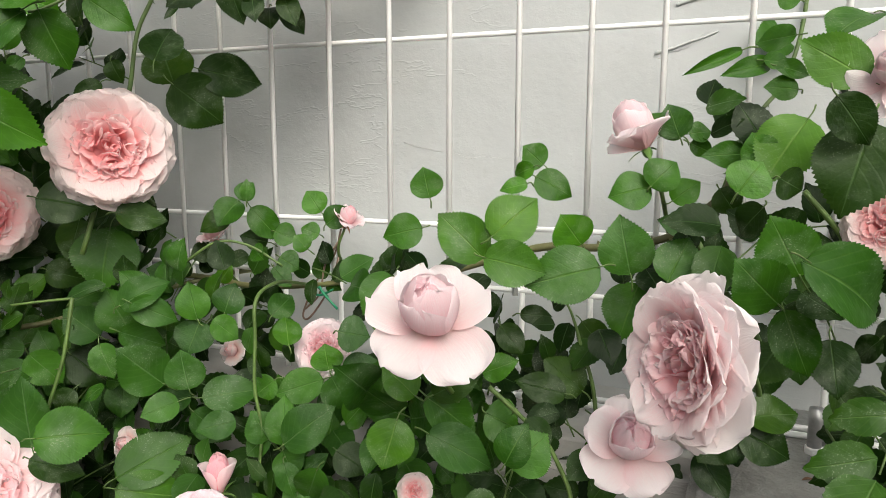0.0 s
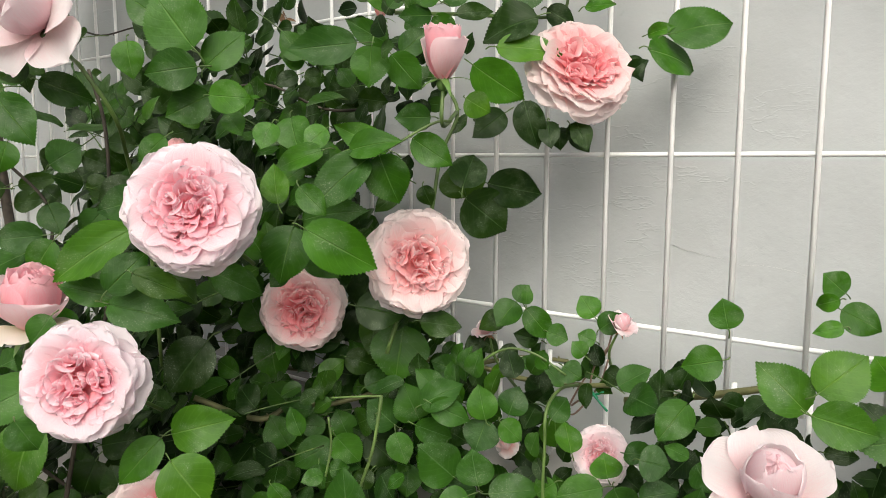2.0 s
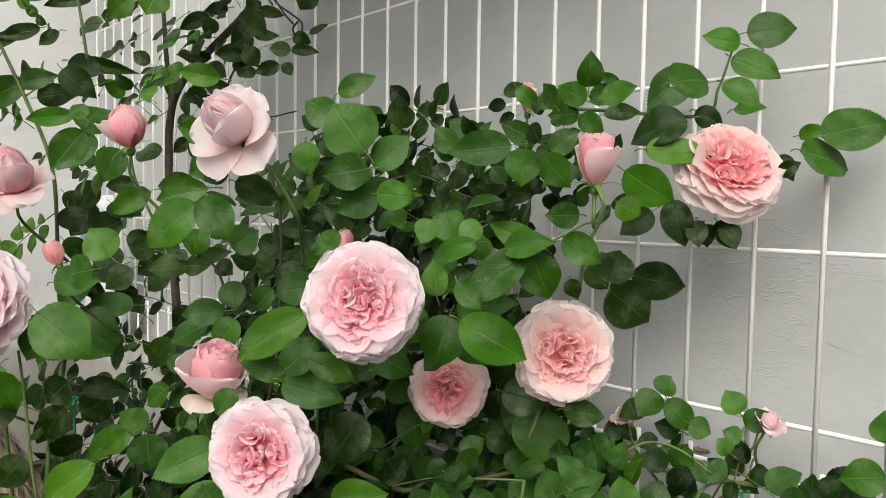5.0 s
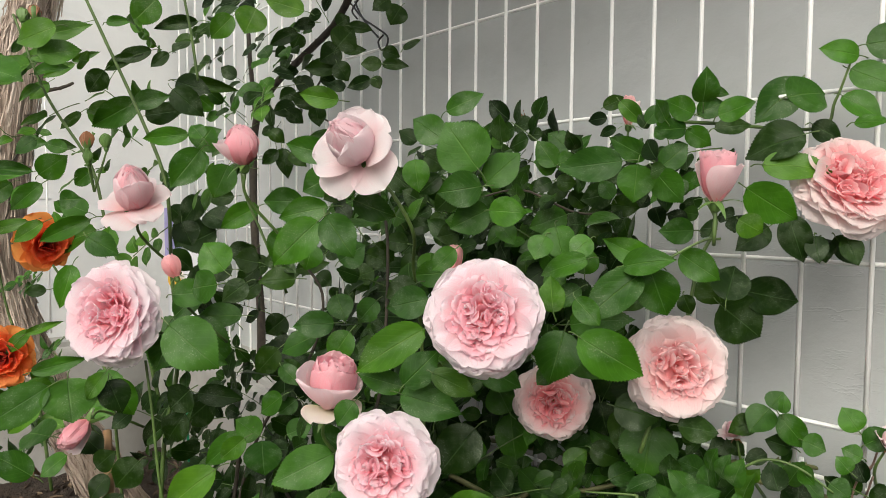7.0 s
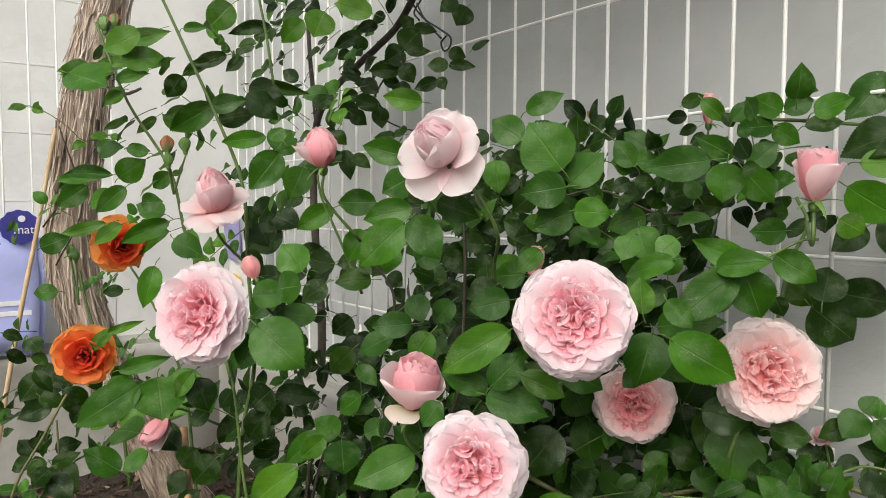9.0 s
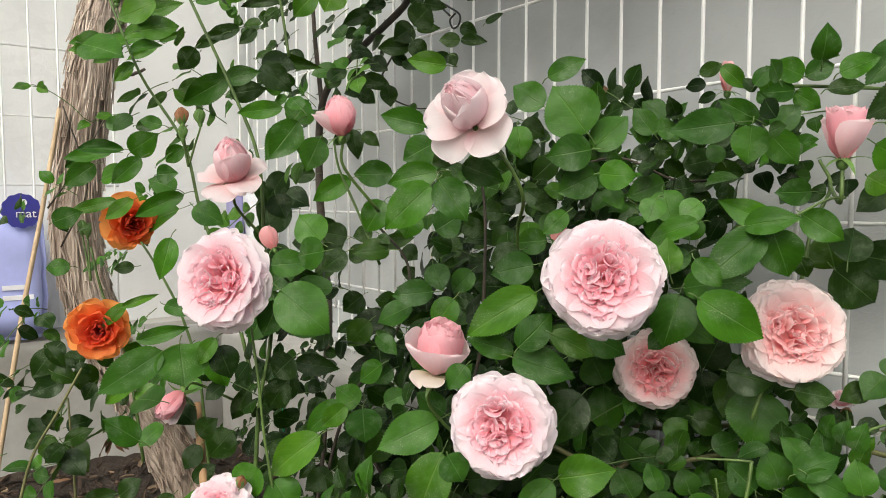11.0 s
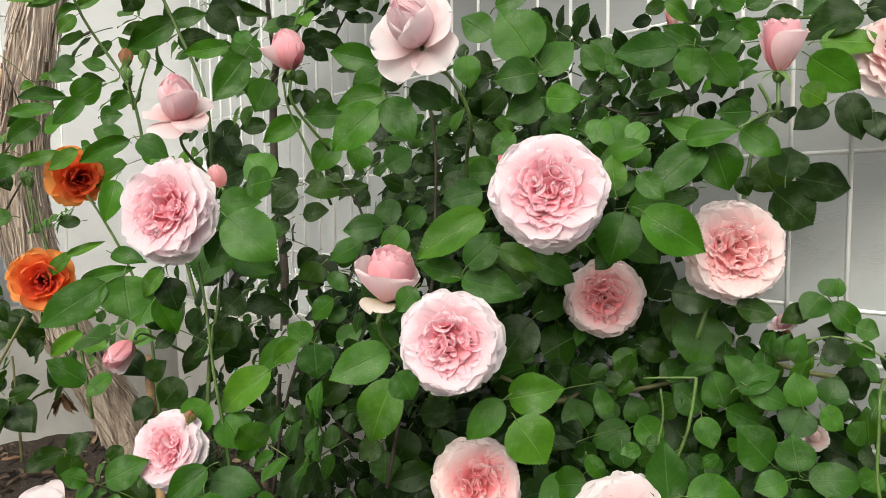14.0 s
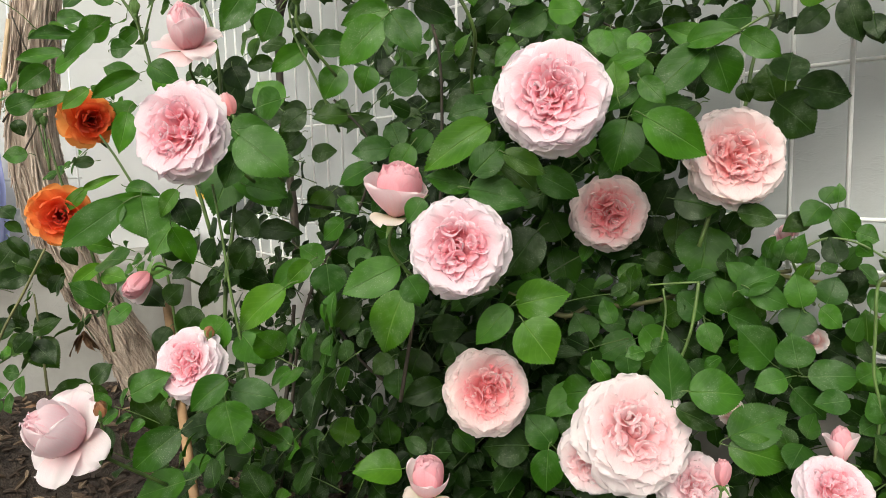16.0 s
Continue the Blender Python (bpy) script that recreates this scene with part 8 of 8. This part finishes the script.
young.leaf((-1.205, 0.100, 0.863), (-1.254, 0.049, 0.862), (0.94, -0.15, 0.07), 0.32, LEAF_MID)
young.leaf((-1.189, 0.111, 0.851), (-1.213, 0.073, 0.830), (0.94, -0.19, 0.15), 0.42, LEAF_BRIGHT)
young.leaf((-1.096, 0.085, 0.837), (-1.077, 0.113, 0.850), (1.00, -0.20, -0.02), 0.36, LEAF_BRIGHT)
young.leaf((-1.232, 0.072, 0.854), (-1.263, 0.029, 0.839), (1.11, -0.29, 0.04), 0.39, LEAF_BRIGHT)
young.leaf((-1.120, 0.100, 0.777), (-1.134, 0.077, 0.754), (1.01, -0.17, 0.09), 0.45, LEAF_DARK)
young.leaf((-0.989, 0.102, 0.774), (-1.007, 0.078, 0.764), (1.09, -0.34, 0.12), 0.64, LEAF_DARK)
young.leaf((-1.268, 0.062, 0.703), (-1.326, 0.005, 0.697), (0.96, -0.19, 0.21), 0.33, LEAF_MID)
young.leaf((-0.977, 0.125, 0.831), (-1.000, 0.096, 0.814), (0.87, -0.36, 0.08), 0.56, LEAF_DARK)
young.leaf((-0.971, 0.143, 0.839), (-0.988, 0.105, 0.824), (0.94, -0.37, 0.08), 0.58, LEAF_DARK)
young.leaf((-0.954, 0.157, 0.835), (-0.966, 0.139, 0.818), (0.84, -0.42, 0.08), 0.75, LEAF_DARK)
young.leaf((-0.977, 0.172, 0.807), (-0.944, 0.201, 0.794), (0.96, -0.39, 0.05), 0.85, LEAF_DARK)
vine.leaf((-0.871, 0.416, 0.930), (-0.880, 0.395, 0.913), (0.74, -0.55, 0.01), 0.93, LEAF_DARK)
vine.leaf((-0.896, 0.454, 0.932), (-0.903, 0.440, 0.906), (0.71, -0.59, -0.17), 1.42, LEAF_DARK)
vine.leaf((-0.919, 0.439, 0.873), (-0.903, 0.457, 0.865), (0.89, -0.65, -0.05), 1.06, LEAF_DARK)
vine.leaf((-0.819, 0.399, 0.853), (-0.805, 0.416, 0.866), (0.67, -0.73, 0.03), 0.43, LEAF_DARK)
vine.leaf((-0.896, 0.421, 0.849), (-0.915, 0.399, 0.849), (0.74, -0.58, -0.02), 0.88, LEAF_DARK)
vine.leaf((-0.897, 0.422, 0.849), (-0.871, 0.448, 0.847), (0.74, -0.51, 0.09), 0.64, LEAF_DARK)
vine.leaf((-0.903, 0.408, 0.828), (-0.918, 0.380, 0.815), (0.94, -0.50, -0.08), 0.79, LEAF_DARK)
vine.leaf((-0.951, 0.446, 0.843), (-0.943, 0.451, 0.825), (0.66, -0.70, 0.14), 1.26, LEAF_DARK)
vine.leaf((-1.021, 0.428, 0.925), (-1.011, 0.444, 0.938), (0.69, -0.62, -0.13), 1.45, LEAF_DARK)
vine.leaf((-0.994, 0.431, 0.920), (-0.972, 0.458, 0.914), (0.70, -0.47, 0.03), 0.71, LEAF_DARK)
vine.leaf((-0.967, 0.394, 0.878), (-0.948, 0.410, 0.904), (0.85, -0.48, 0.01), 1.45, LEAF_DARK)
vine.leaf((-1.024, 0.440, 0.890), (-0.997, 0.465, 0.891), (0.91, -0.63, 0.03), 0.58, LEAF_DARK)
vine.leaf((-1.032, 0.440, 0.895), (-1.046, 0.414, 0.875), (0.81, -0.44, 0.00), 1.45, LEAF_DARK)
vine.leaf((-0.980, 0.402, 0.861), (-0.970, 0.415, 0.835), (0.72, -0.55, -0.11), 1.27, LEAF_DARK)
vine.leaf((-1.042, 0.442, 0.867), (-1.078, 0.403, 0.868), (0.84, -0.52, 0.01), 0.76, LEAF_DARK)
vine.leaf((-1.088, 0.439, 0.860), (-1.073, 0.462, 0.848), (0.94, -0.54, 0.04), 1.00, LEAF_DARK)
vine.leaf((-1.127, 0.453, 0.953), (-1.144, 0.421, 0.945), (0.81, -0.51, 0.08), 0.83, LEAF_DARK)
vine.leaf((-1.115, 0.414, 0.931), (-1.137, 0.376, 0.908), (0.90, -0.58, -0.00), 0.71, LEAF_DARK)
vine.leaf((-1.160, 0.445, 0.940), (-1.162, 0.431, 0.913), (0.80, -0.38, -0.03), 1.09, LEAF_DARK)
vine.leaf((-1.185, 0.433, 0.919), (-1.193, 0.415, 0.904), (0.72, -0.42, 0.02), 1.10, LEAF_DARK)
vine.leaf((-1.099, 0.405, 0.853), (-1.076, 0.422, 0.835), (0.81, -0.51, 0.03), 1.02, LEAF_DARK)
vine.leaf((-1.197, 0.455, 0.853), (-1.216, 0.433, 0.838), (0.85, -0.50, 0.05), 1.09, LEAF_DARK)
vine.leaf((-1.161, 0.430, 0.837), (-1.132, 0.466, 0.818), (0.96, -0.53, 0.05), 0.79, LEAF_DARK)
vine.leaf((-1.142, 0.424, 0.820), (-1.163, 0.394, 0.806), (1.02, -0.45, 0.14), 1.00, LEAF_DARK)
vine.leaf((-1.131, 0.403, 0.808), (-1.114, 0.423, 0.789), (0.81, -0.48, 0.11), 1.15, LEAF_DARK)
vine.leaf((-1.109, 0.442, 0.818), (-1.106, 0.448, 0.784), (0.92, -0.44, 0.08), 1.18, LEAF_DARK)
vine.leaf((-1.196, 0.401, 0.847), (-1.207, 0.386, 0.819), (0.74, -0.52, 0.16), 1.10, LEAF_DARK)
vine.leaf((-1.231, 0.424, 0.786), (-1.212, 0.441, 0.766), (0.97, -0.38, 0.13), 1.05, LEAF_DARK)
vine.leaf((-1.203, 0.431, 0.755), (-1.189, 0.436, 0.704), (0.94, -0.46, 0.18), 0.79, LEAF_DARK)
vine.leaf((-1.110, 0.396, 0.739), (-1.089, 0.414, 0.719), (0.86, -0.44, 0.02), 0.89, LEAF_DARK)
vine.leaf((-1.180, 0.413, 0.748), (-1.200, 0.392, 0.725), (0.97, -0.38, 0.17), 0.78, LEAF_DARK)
# a thin creeping shoot across the trunk
vine.leaf((-1.500, -0.006, 0.825), (-1.490, -0.033, 0.817), (0.90, -0.30, 0.45), 0.64, LEAF_BRIGHT)
vine.leaf((-1.500, 0.004, 0.823), (-1.490, 0.018, 0.814), (0.90, -0.30, 0.45), 1.14, LEAF_BRIGHT)
vine.leaf((-1.500, 0.007, 0.818), (-1.490, 0.010, 0.832), (0.90, -0.30, 0.45), 0.79, LEAF_BRIGHT)
vine.leaf((-1.500, 0.119, 0.785), (-1.490, 0.089, 0.778), (0.90, -0.30, 0.45), 0.68, LEAF_BRIGHT)
vine.leaf((-1.500, 0.124, 0.783), (-1.490, 0.141, 0.778), (0.90, -0.30, 0.45), 0.87, LEAF_BRIGHT)
vine.leaf((-1.500, 0.082, 0.769), (-1.490, 0.060, 0.757), (0.90, -0.30, 0.45), 0.81, LEAF_BRIGHT)
vine.stalk([(-1.500, -0.027, 0.821), (-1.500, 0.004, 0.823), (-1.500, 0.029, 0.813), (-1.500, 0.056, 0.794), (-1.500, 0.082, 0.771), (-1.500, 0.124, 0.784), (-1.500, 0.140, 0.781)], 0.0007, 0.0009)

# hairline cracks in the plaster
v, f = tube([Vector(q) for q in ((-0.283, 0.582, 0.529), (-0.270, 0.582, 0.525), (-0.262, 0.582, 0.524), (-0.250, 0.582, 0.521), (-0.243, 0.582, 0.521), (-0.231, 0.582, 0.519), (-0.221, 0.582, 0.515), (-0.207, 0.582, 0.517), (-0.195, 0.582, 0.516), (-0.180, 0.582, 0.514), (-0.170, 0.582, 0.511))], 0.00026, 0.00012, 4, 0.5)
tagged(put("wall_crack", mesh_of("wall_crack", v, f), CRACK), "fine hairline crack in the white plaster", "crack", kind="structure")
v, f = tube([Vector(q) for q in ((-0.065, 0.582, 0.593), (-0.060, 0.582, 0.595), (-0.057, 0.582, 0.598), (-0.051, 0.582, 0.598), (-0.049, 0.582, 0.599), (-0.044, 0.582, 0.600), (-0.042, 0.582, 0.604), (-0.036, 0.582, 0.607), (-0.035, 0.582, 0.609), (-0.030, 0.582, 0.611), (-0.027, 0.582, 0.614))], 0.00026, 0.00012, 4, 0.5)
tagged(put("wall_crack", mesh_of("wall_crack", v, f), CRACK), "fine hairline crack in the white plaster", "crack", kind="structure")
v, f = tube([Vector(q) for q in ((-0.467, 0.582, 0.612), (-0.464, 0.582, 0.615), (-0.460, 0.582, 0.618), (-0.458, 0.582, 0.617), (-0.456, 0.582, 0.620), (-0.450, 0.582, 0.618), (-0.451, 0.582, 0.620), (-0.448, 0.582, 0.619), (-0.442, 0.582, 0.620), (-0.440, 0.582, 0.623), (-0.440, 0.582, 0.625))], 0.00026, 0.00012, 4, 0.5)
tagged(put("wall_crack", mesh_of("wall_crack", v, f), CRACK), "fine hairline crack in the white plaster", "crack", kind="structure")
v, f = tube([Vector(q) for q in ((-0.551, 0.582, 0.869), (-0.552, 0.582, 0.864), (-0.553, 0.582, 0.863), (-0.552, 0.582, 0.863), (-0.552, 0.582, 0.858), (-0.554, 0.582, 0.855), (-0.556, 0.582, 0.853), (-0.563, 0.582, 0.846), (-0.567, 0.582, 0.843), (-0.566, 0.582, 0.840), (-0.571, 0.582, 0.833))], 0.00026, 0.00012, 4, 0.5)
tagged(put("wall_crack", mesh_of("wall_crack", v, f), CRACK), "fine hairline crack in the white plaster", "crack", kind="structure")

# ties, hooks and scraps
twist_tie = thing("twist_tie", "brown twisted wire tie holding the cane to the trellis", "tie", (-0.308, 0.512, 0.457))
v, f = tube(spline([(-0.308, 0.512, 0.457), (-0.315, 0.512, 0.435), (-0.334, 0.512, 0.410), (-0.348, 0.512, 0.381), (-0.341, 0.512, 0.378), (-0.319, 0.512, 0.408), (-0.311, 0.512, 0.433)], 5), 0.0009, 0.0009, 7)
put("wire", mesh_of("wire", v, f), BROWN_TIE, twist_tie)
v, f = tube(spline([(-0.309, 0.508, 0.446), (-0.322, 0.508, 0.426), (-0.328, 0.508, 0.401), (-0.343, 0.508, 0.386)], 5), 0.0009, 0.0009, 7)
put("wire", mesh_of("wire", v, f), BROWN_TIE, twist_tie)
green_tie = thing("green_tie", "bright green plastic ribbon knotted round the cane", "tie", (-0.331, 0.498, 0.406))
v, f = tube(spline([(-0.331, 0.498, 0.406), (-0.322, 0.498, 0.402), (-0.308, 0.498, 0.408)], 5), 0.0011, 0.0011, 7)
put("ribbon", mesh_of("ribbon", v, f), GREEN_TIE, green_tie)
v, f = tube(spline([(-0.321, 0.497, 0.410), (-0.317, 0.497, 0.404), (-0.304, 0.497, 0.392)], 5), 0.0011, 0.0011, 7)
put("ribbon", mesh_of("ribbon", v, f), GREEN_TIE, green_tie)
v, f = tube(spline([(-0.330, 0.499, 0.403), (-0.325, 0.499, 0.409), (-0.314, 0.499, 0.401)], 5), 0.0011, 0.0011, 7)
put("ribbon", mesh_of("ribbon", v, f), GREEN_TIE, green_tie)
plant_tie = thing("plant_tie", "green plastic strip tied between cane and wire", "tie", (-0.532, 0.500, 0.452))
v, f = tube(spline([(-0.532, 0.500, 0.452), (-0.533, 0.500, 0.427), (-0.534, 0.500, 0.402)], 5), 0.0014, 0.0014, 7)
put("strip", mesh_of("strip", v, f), GREEN_TIE, plant_tie)
v, f = tube(spline([(-0.527, 0.500, 0.451), (-0.526, 0.500, 0.427), (-0.529, 0.500, 0.406)], 5), 0.0014, 0.0014, 7)
put("strip", mesh_of("strip", v, f), GREEN_TIE, plant_tie)
wire_hook = thing("wire_hook", "black twisted wire hook hung on the trellis", "hook", (-1.109, 0.512, 0.988))
v, f = tube(spline([(-1.109, 0.512, 0.988), (-1.078, 0.512, 0.961), (-1.038, 0.512, 0.938), (-1.010, 0.512, 0.920), (-1.012, 0.512, 0.905), (-1.026, 0.512, 0.902), (-1.034, 0.512, 0.916), (-1.020, 0.512, 0.924)], 5), 0.0016, 0.0016, 7)
put("wire", mesh_of("wire", v, f), BLACK_WIRE, wire_hook)
v, f = tube(spline([(-1.098, 0.510, 0.991), (-1.082, 0.510, 0.968), (-1.055, 0.510, 0.941), (-1.031, 0.510, 0.922)], 5), 0.0016, 0.0016, 7)
put("wire", mesh_of("wire", v, f), BLACK_WIRE, wire_hook)
v, f = tube(spline([(-1.089, 0.512, 0.995), (-1.109, 0.512, 0.979), (-1.094, 0.512, 0.963)], 5), 0.0016, 0.0016, 7)
put("wire", mesh_of("wire", v, f), BLACK_WIRE, wire_hook)
cane_clip = thing("cane_clip", "teal plastic clip round the cane", "clip", (-0.856, 0.136, 0.439))
v, f = tube(spline([(-0.856, 0.136, 0.439), (-0.857, 0.140, 0.439), (-0.862, 0.142, 0.439), (-0.866, 0.140, 0.439), (-0.868, 0.136, 0.439), (-0.866, 0.132, 0.439), (-0.862, 0.130, 0.440), (-0.858, 0.131, 0.440), (-0.856, 0.135, 0.440)], 5), 0.0012, 0.0012, 7)
put("loop", mesh_of("loop", v, f), GREEN_TIE, cane_clip)
v, f = tube(spline([(-0.856, 0.136, 0.439), (-0.854, 0.136, 0.409), (-0.853, 0.136, 0.379)], 5), 0.0012, 0.0012, 7)
put("loop", mesh_of("loop", v, f), GREEN_TIE, cane_clip)
withered_bud = thing("withered_bud", "withered brown flower bud caught on the wires", "dried flower", (-0.712, 0.512, 0.763))
put("dry_petal", leaf_mesh(4, DEAD_LEAF), None, withered_bud, m=leaf_pose((-0.714, 0.511, 0.764), (-0.724, 0.518, 0.766), (-0.25, -1.0, 0.3), 0.32))
put("dry_petal", leaf_mesh(4, DEAD_LEAF), None, withered_bud, m=leaf_pose((-0.713, 0.512, 0.763), (-0.706, 0.503, 0.758), (-0.39, -1.0, 0.3), 0.34))
put("dry_petal", leaf_mesh(0, DEAD_LEAF), None, withered_bud, m=leaf_pose((-0.709, 0.509, 0.762), (-0.718, 0.516, 0.754), (-0.93, -1.0, 0.3), 0.60))
put("dry_petal", leaf_mesh(3, DEAD_LEAF), None, withered_bud, m=leaf_pose((-0.714, 0.510, 0.763), (-0.727, 0.507, 0.776), (-0.51, -1.0, 0.3), 0.59))
put("dry_petal", leaf_mesh(4, DEAD_LEAF), None, withered_bud, m=leaf_pose((-0.712, 0.512, 0.766), (-0.700, 0.514, 0.762), (0.98, -1.0, 0.3), 0.36))
put("dry_petal", leaf_mesh(3, DEAD_LEAF), None, withered_bud, m=leaf_pose((-0.714, 0.514, 0.766), (-0.710, 0.500, 0.776), (-0.32, -1.0, 0.3), 0.33))
put("dry_petal", leaf_mesh(3, DEAD_LEAF), None, withered_bud, m=leaf_pose((-0.711, 0.513, 0.766), (-0.727, 0.518, 0.757), (1.00, -1.0, 0.3), 0.45))
dried_flower = thing("dried_flower", "dried straw-coloured flower head with hanging brown petals", "dried flower", (-1.214, 0.041, 0.299))
put("dry_petal", leaf_mesh(1, DEAD_LEAF), None, dried_flower, m=leaf_pose((-1.211, 0.041, 0.299), (-1.209, 0.028, 0.277), (-0.73, -1.0, 0.3), 0.58))
put("dry_petal", leaf_mesh(4, DEAD_LEAF), None, dried_flower, m=leaf_pose((-1.212, 0.039, 0.301), (-1.202, 0.054, 0.272), (0.53, -1.0, 0.3), 0.37))
put("dry_petal", leaf_mesh(5, DEAD_LEAF), None, dried_flower, m=leaf_pose((-1.215, 0.040, 0.297), (-1.223, 0.030, 0.276), (0.77, -1.0, 0.3), 0.36))
put("dry_petal", leaf_mesh(0, DEAD_LEAF), None, dried_flower, m=leaf_pose((-1.213, 0.043, 0.303), (-1.226, 0.048, 0.279), (0.74, -1.0, 0.3), 0.56))
put("dry_petal", leaf_mesh(0, DEAD_LEAF), None, dried_flower, m=leaf_pose((-1.215, 0.042, 0.302), (-1.209, 0.056, 0.278), (0.79, -1.0, 0.3), 0.43))
put("dry_petal", leaf_mesh(1, DEAD_LEAF), None, dried_flower, m=leaf_pose((-1.215, 0.038, 0.299), (-1.227, 0.023, 0.267), (-0.48, -1.0, 0.3), 0.52))
put("dry_petal", leaf_mesh(0, DEAD_LEAF), None, dried_flower, m=leaf_pose((-1.215, 0.043, 0.300), (-1.208, 0.029, 0.274), (0.47, -1.0, 0.3), 0.48))
put("dry_petal", leaf_mesh(0, DEAD_LEAF), None, dried_flower, m=leaf_pose((-1.212, 0.043, 0.301), (-1.212, 0.060, 0.272), (0.80, -1.0, 0.3), 0.30))
put("dry_petal", leaf_mesh(0, DEAD_LEAF), None, dried_flower, m=leaf_pose((-1.211, 0.042, 0.302), (-1.219, 0.060, 0.270), (-0.36, -1.0, 0.3), 0.39))
for q in [(0.062, 0.459, 0.330), (0.084, 0.479, 0.330), (0.077, 0.457, 0.330), (0.043, 0.451, 0.330), (0.067, 0.446, 0.330)]:
    tagged(put("leaf_scrap", leaf_mesh(2, DEAD_LEAF), None, m=leaf_pose(q, (q[0] + 0.009, q[1] + 0.003, q[2] + 0.001), (0.1, 0.1, 1), 0.5)), "tiny dry brown scrap on the concrete ledge", "leaf scrap", "scraps on the ledge")
fallen_leaf = put("fallen_leaf", leaf_mesh(3, DEAD_LEAF), None, m=leaf_pose((-1.800, 0.031, 0.035), (-1.801, 0.080, 0.045), (0.1, -0.5, 1), 0.6))
tagged(fallen_leaf, "dry tan leaf lying on the soil", "fallen leaf")

# ---- the leaves between ----
NEAR = (LEAF_MID, LEAF_MID, LEAF_MID, LEAF_DARK)
DUST = (LEAF_DUSTY, LEAF_DUSTY, LEAF_MID)
# the head of the stake stays in sight
BLOOMS.append((Vector((-0.985, 0.090, 0.330)), Vector((0.97, -0.18, 0.15)), 0.024))
fill(climber, 110, (-0.60, -0.16, 0.39, 0.49, 0.26, 0.44), (0.030, 0.046), DUST)
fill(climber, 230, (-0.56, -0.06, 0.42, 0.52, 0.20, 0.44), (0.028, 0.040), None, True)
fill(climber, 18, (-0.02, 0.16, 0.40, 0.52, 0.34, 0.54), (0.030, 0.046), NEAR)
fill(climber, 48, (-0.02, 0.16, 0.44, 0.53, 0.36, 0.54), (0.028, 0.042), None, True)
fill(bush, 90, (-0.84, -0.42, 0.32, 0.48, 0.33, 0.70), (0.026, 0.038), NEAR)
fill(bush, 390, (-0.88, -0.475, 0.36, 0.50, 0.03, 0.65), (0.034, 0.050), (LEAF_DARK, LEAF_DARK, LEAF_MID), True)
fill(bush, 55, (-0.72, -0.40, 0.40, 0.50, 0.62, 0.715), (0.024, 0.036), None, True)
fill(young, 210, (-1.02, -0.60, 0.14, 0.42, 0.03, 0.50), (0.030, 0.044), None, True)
fill(young, 24, (-1.20, -0.80, 0.04, 0.22, 0.62, 1.02), (0.026, 0.042), (LEAF_BRIGHT, LEAF_BRIGHT, LEAF_MID))
fill(young, 40, (-1.00, -0.62, 0.02, 0.16, 0.06, 0.40), (0.030, 0.044), NEAR)
fill(amber, 34, (-1.42, -1.00, -0.12, 0.16, 0.28, 0.64), (0.026, 0.042), NEAR)
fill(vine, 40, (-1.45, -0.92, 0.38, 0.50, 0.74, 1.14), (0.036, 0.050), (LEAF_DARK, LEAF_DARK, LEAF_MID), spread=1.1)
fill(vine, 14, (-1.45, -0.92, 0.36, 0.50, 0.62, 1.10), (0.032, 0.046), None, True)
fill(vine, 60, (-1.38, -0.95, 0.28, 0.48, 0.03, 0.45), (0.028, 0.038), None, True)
# unseen overhang of leaves, added to throw shade on the wall below
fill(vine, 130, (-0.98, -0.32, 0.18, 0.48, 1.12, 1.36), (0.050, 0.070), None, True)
fill(low, 20, (-1.40, -1.0, -0.34, -0.08, 0.05, 0.36), (0.024, 0.038), (LEAF_DARK,))
for plant in (climber, bush, young, amber, vine, low):
    plant.finish()
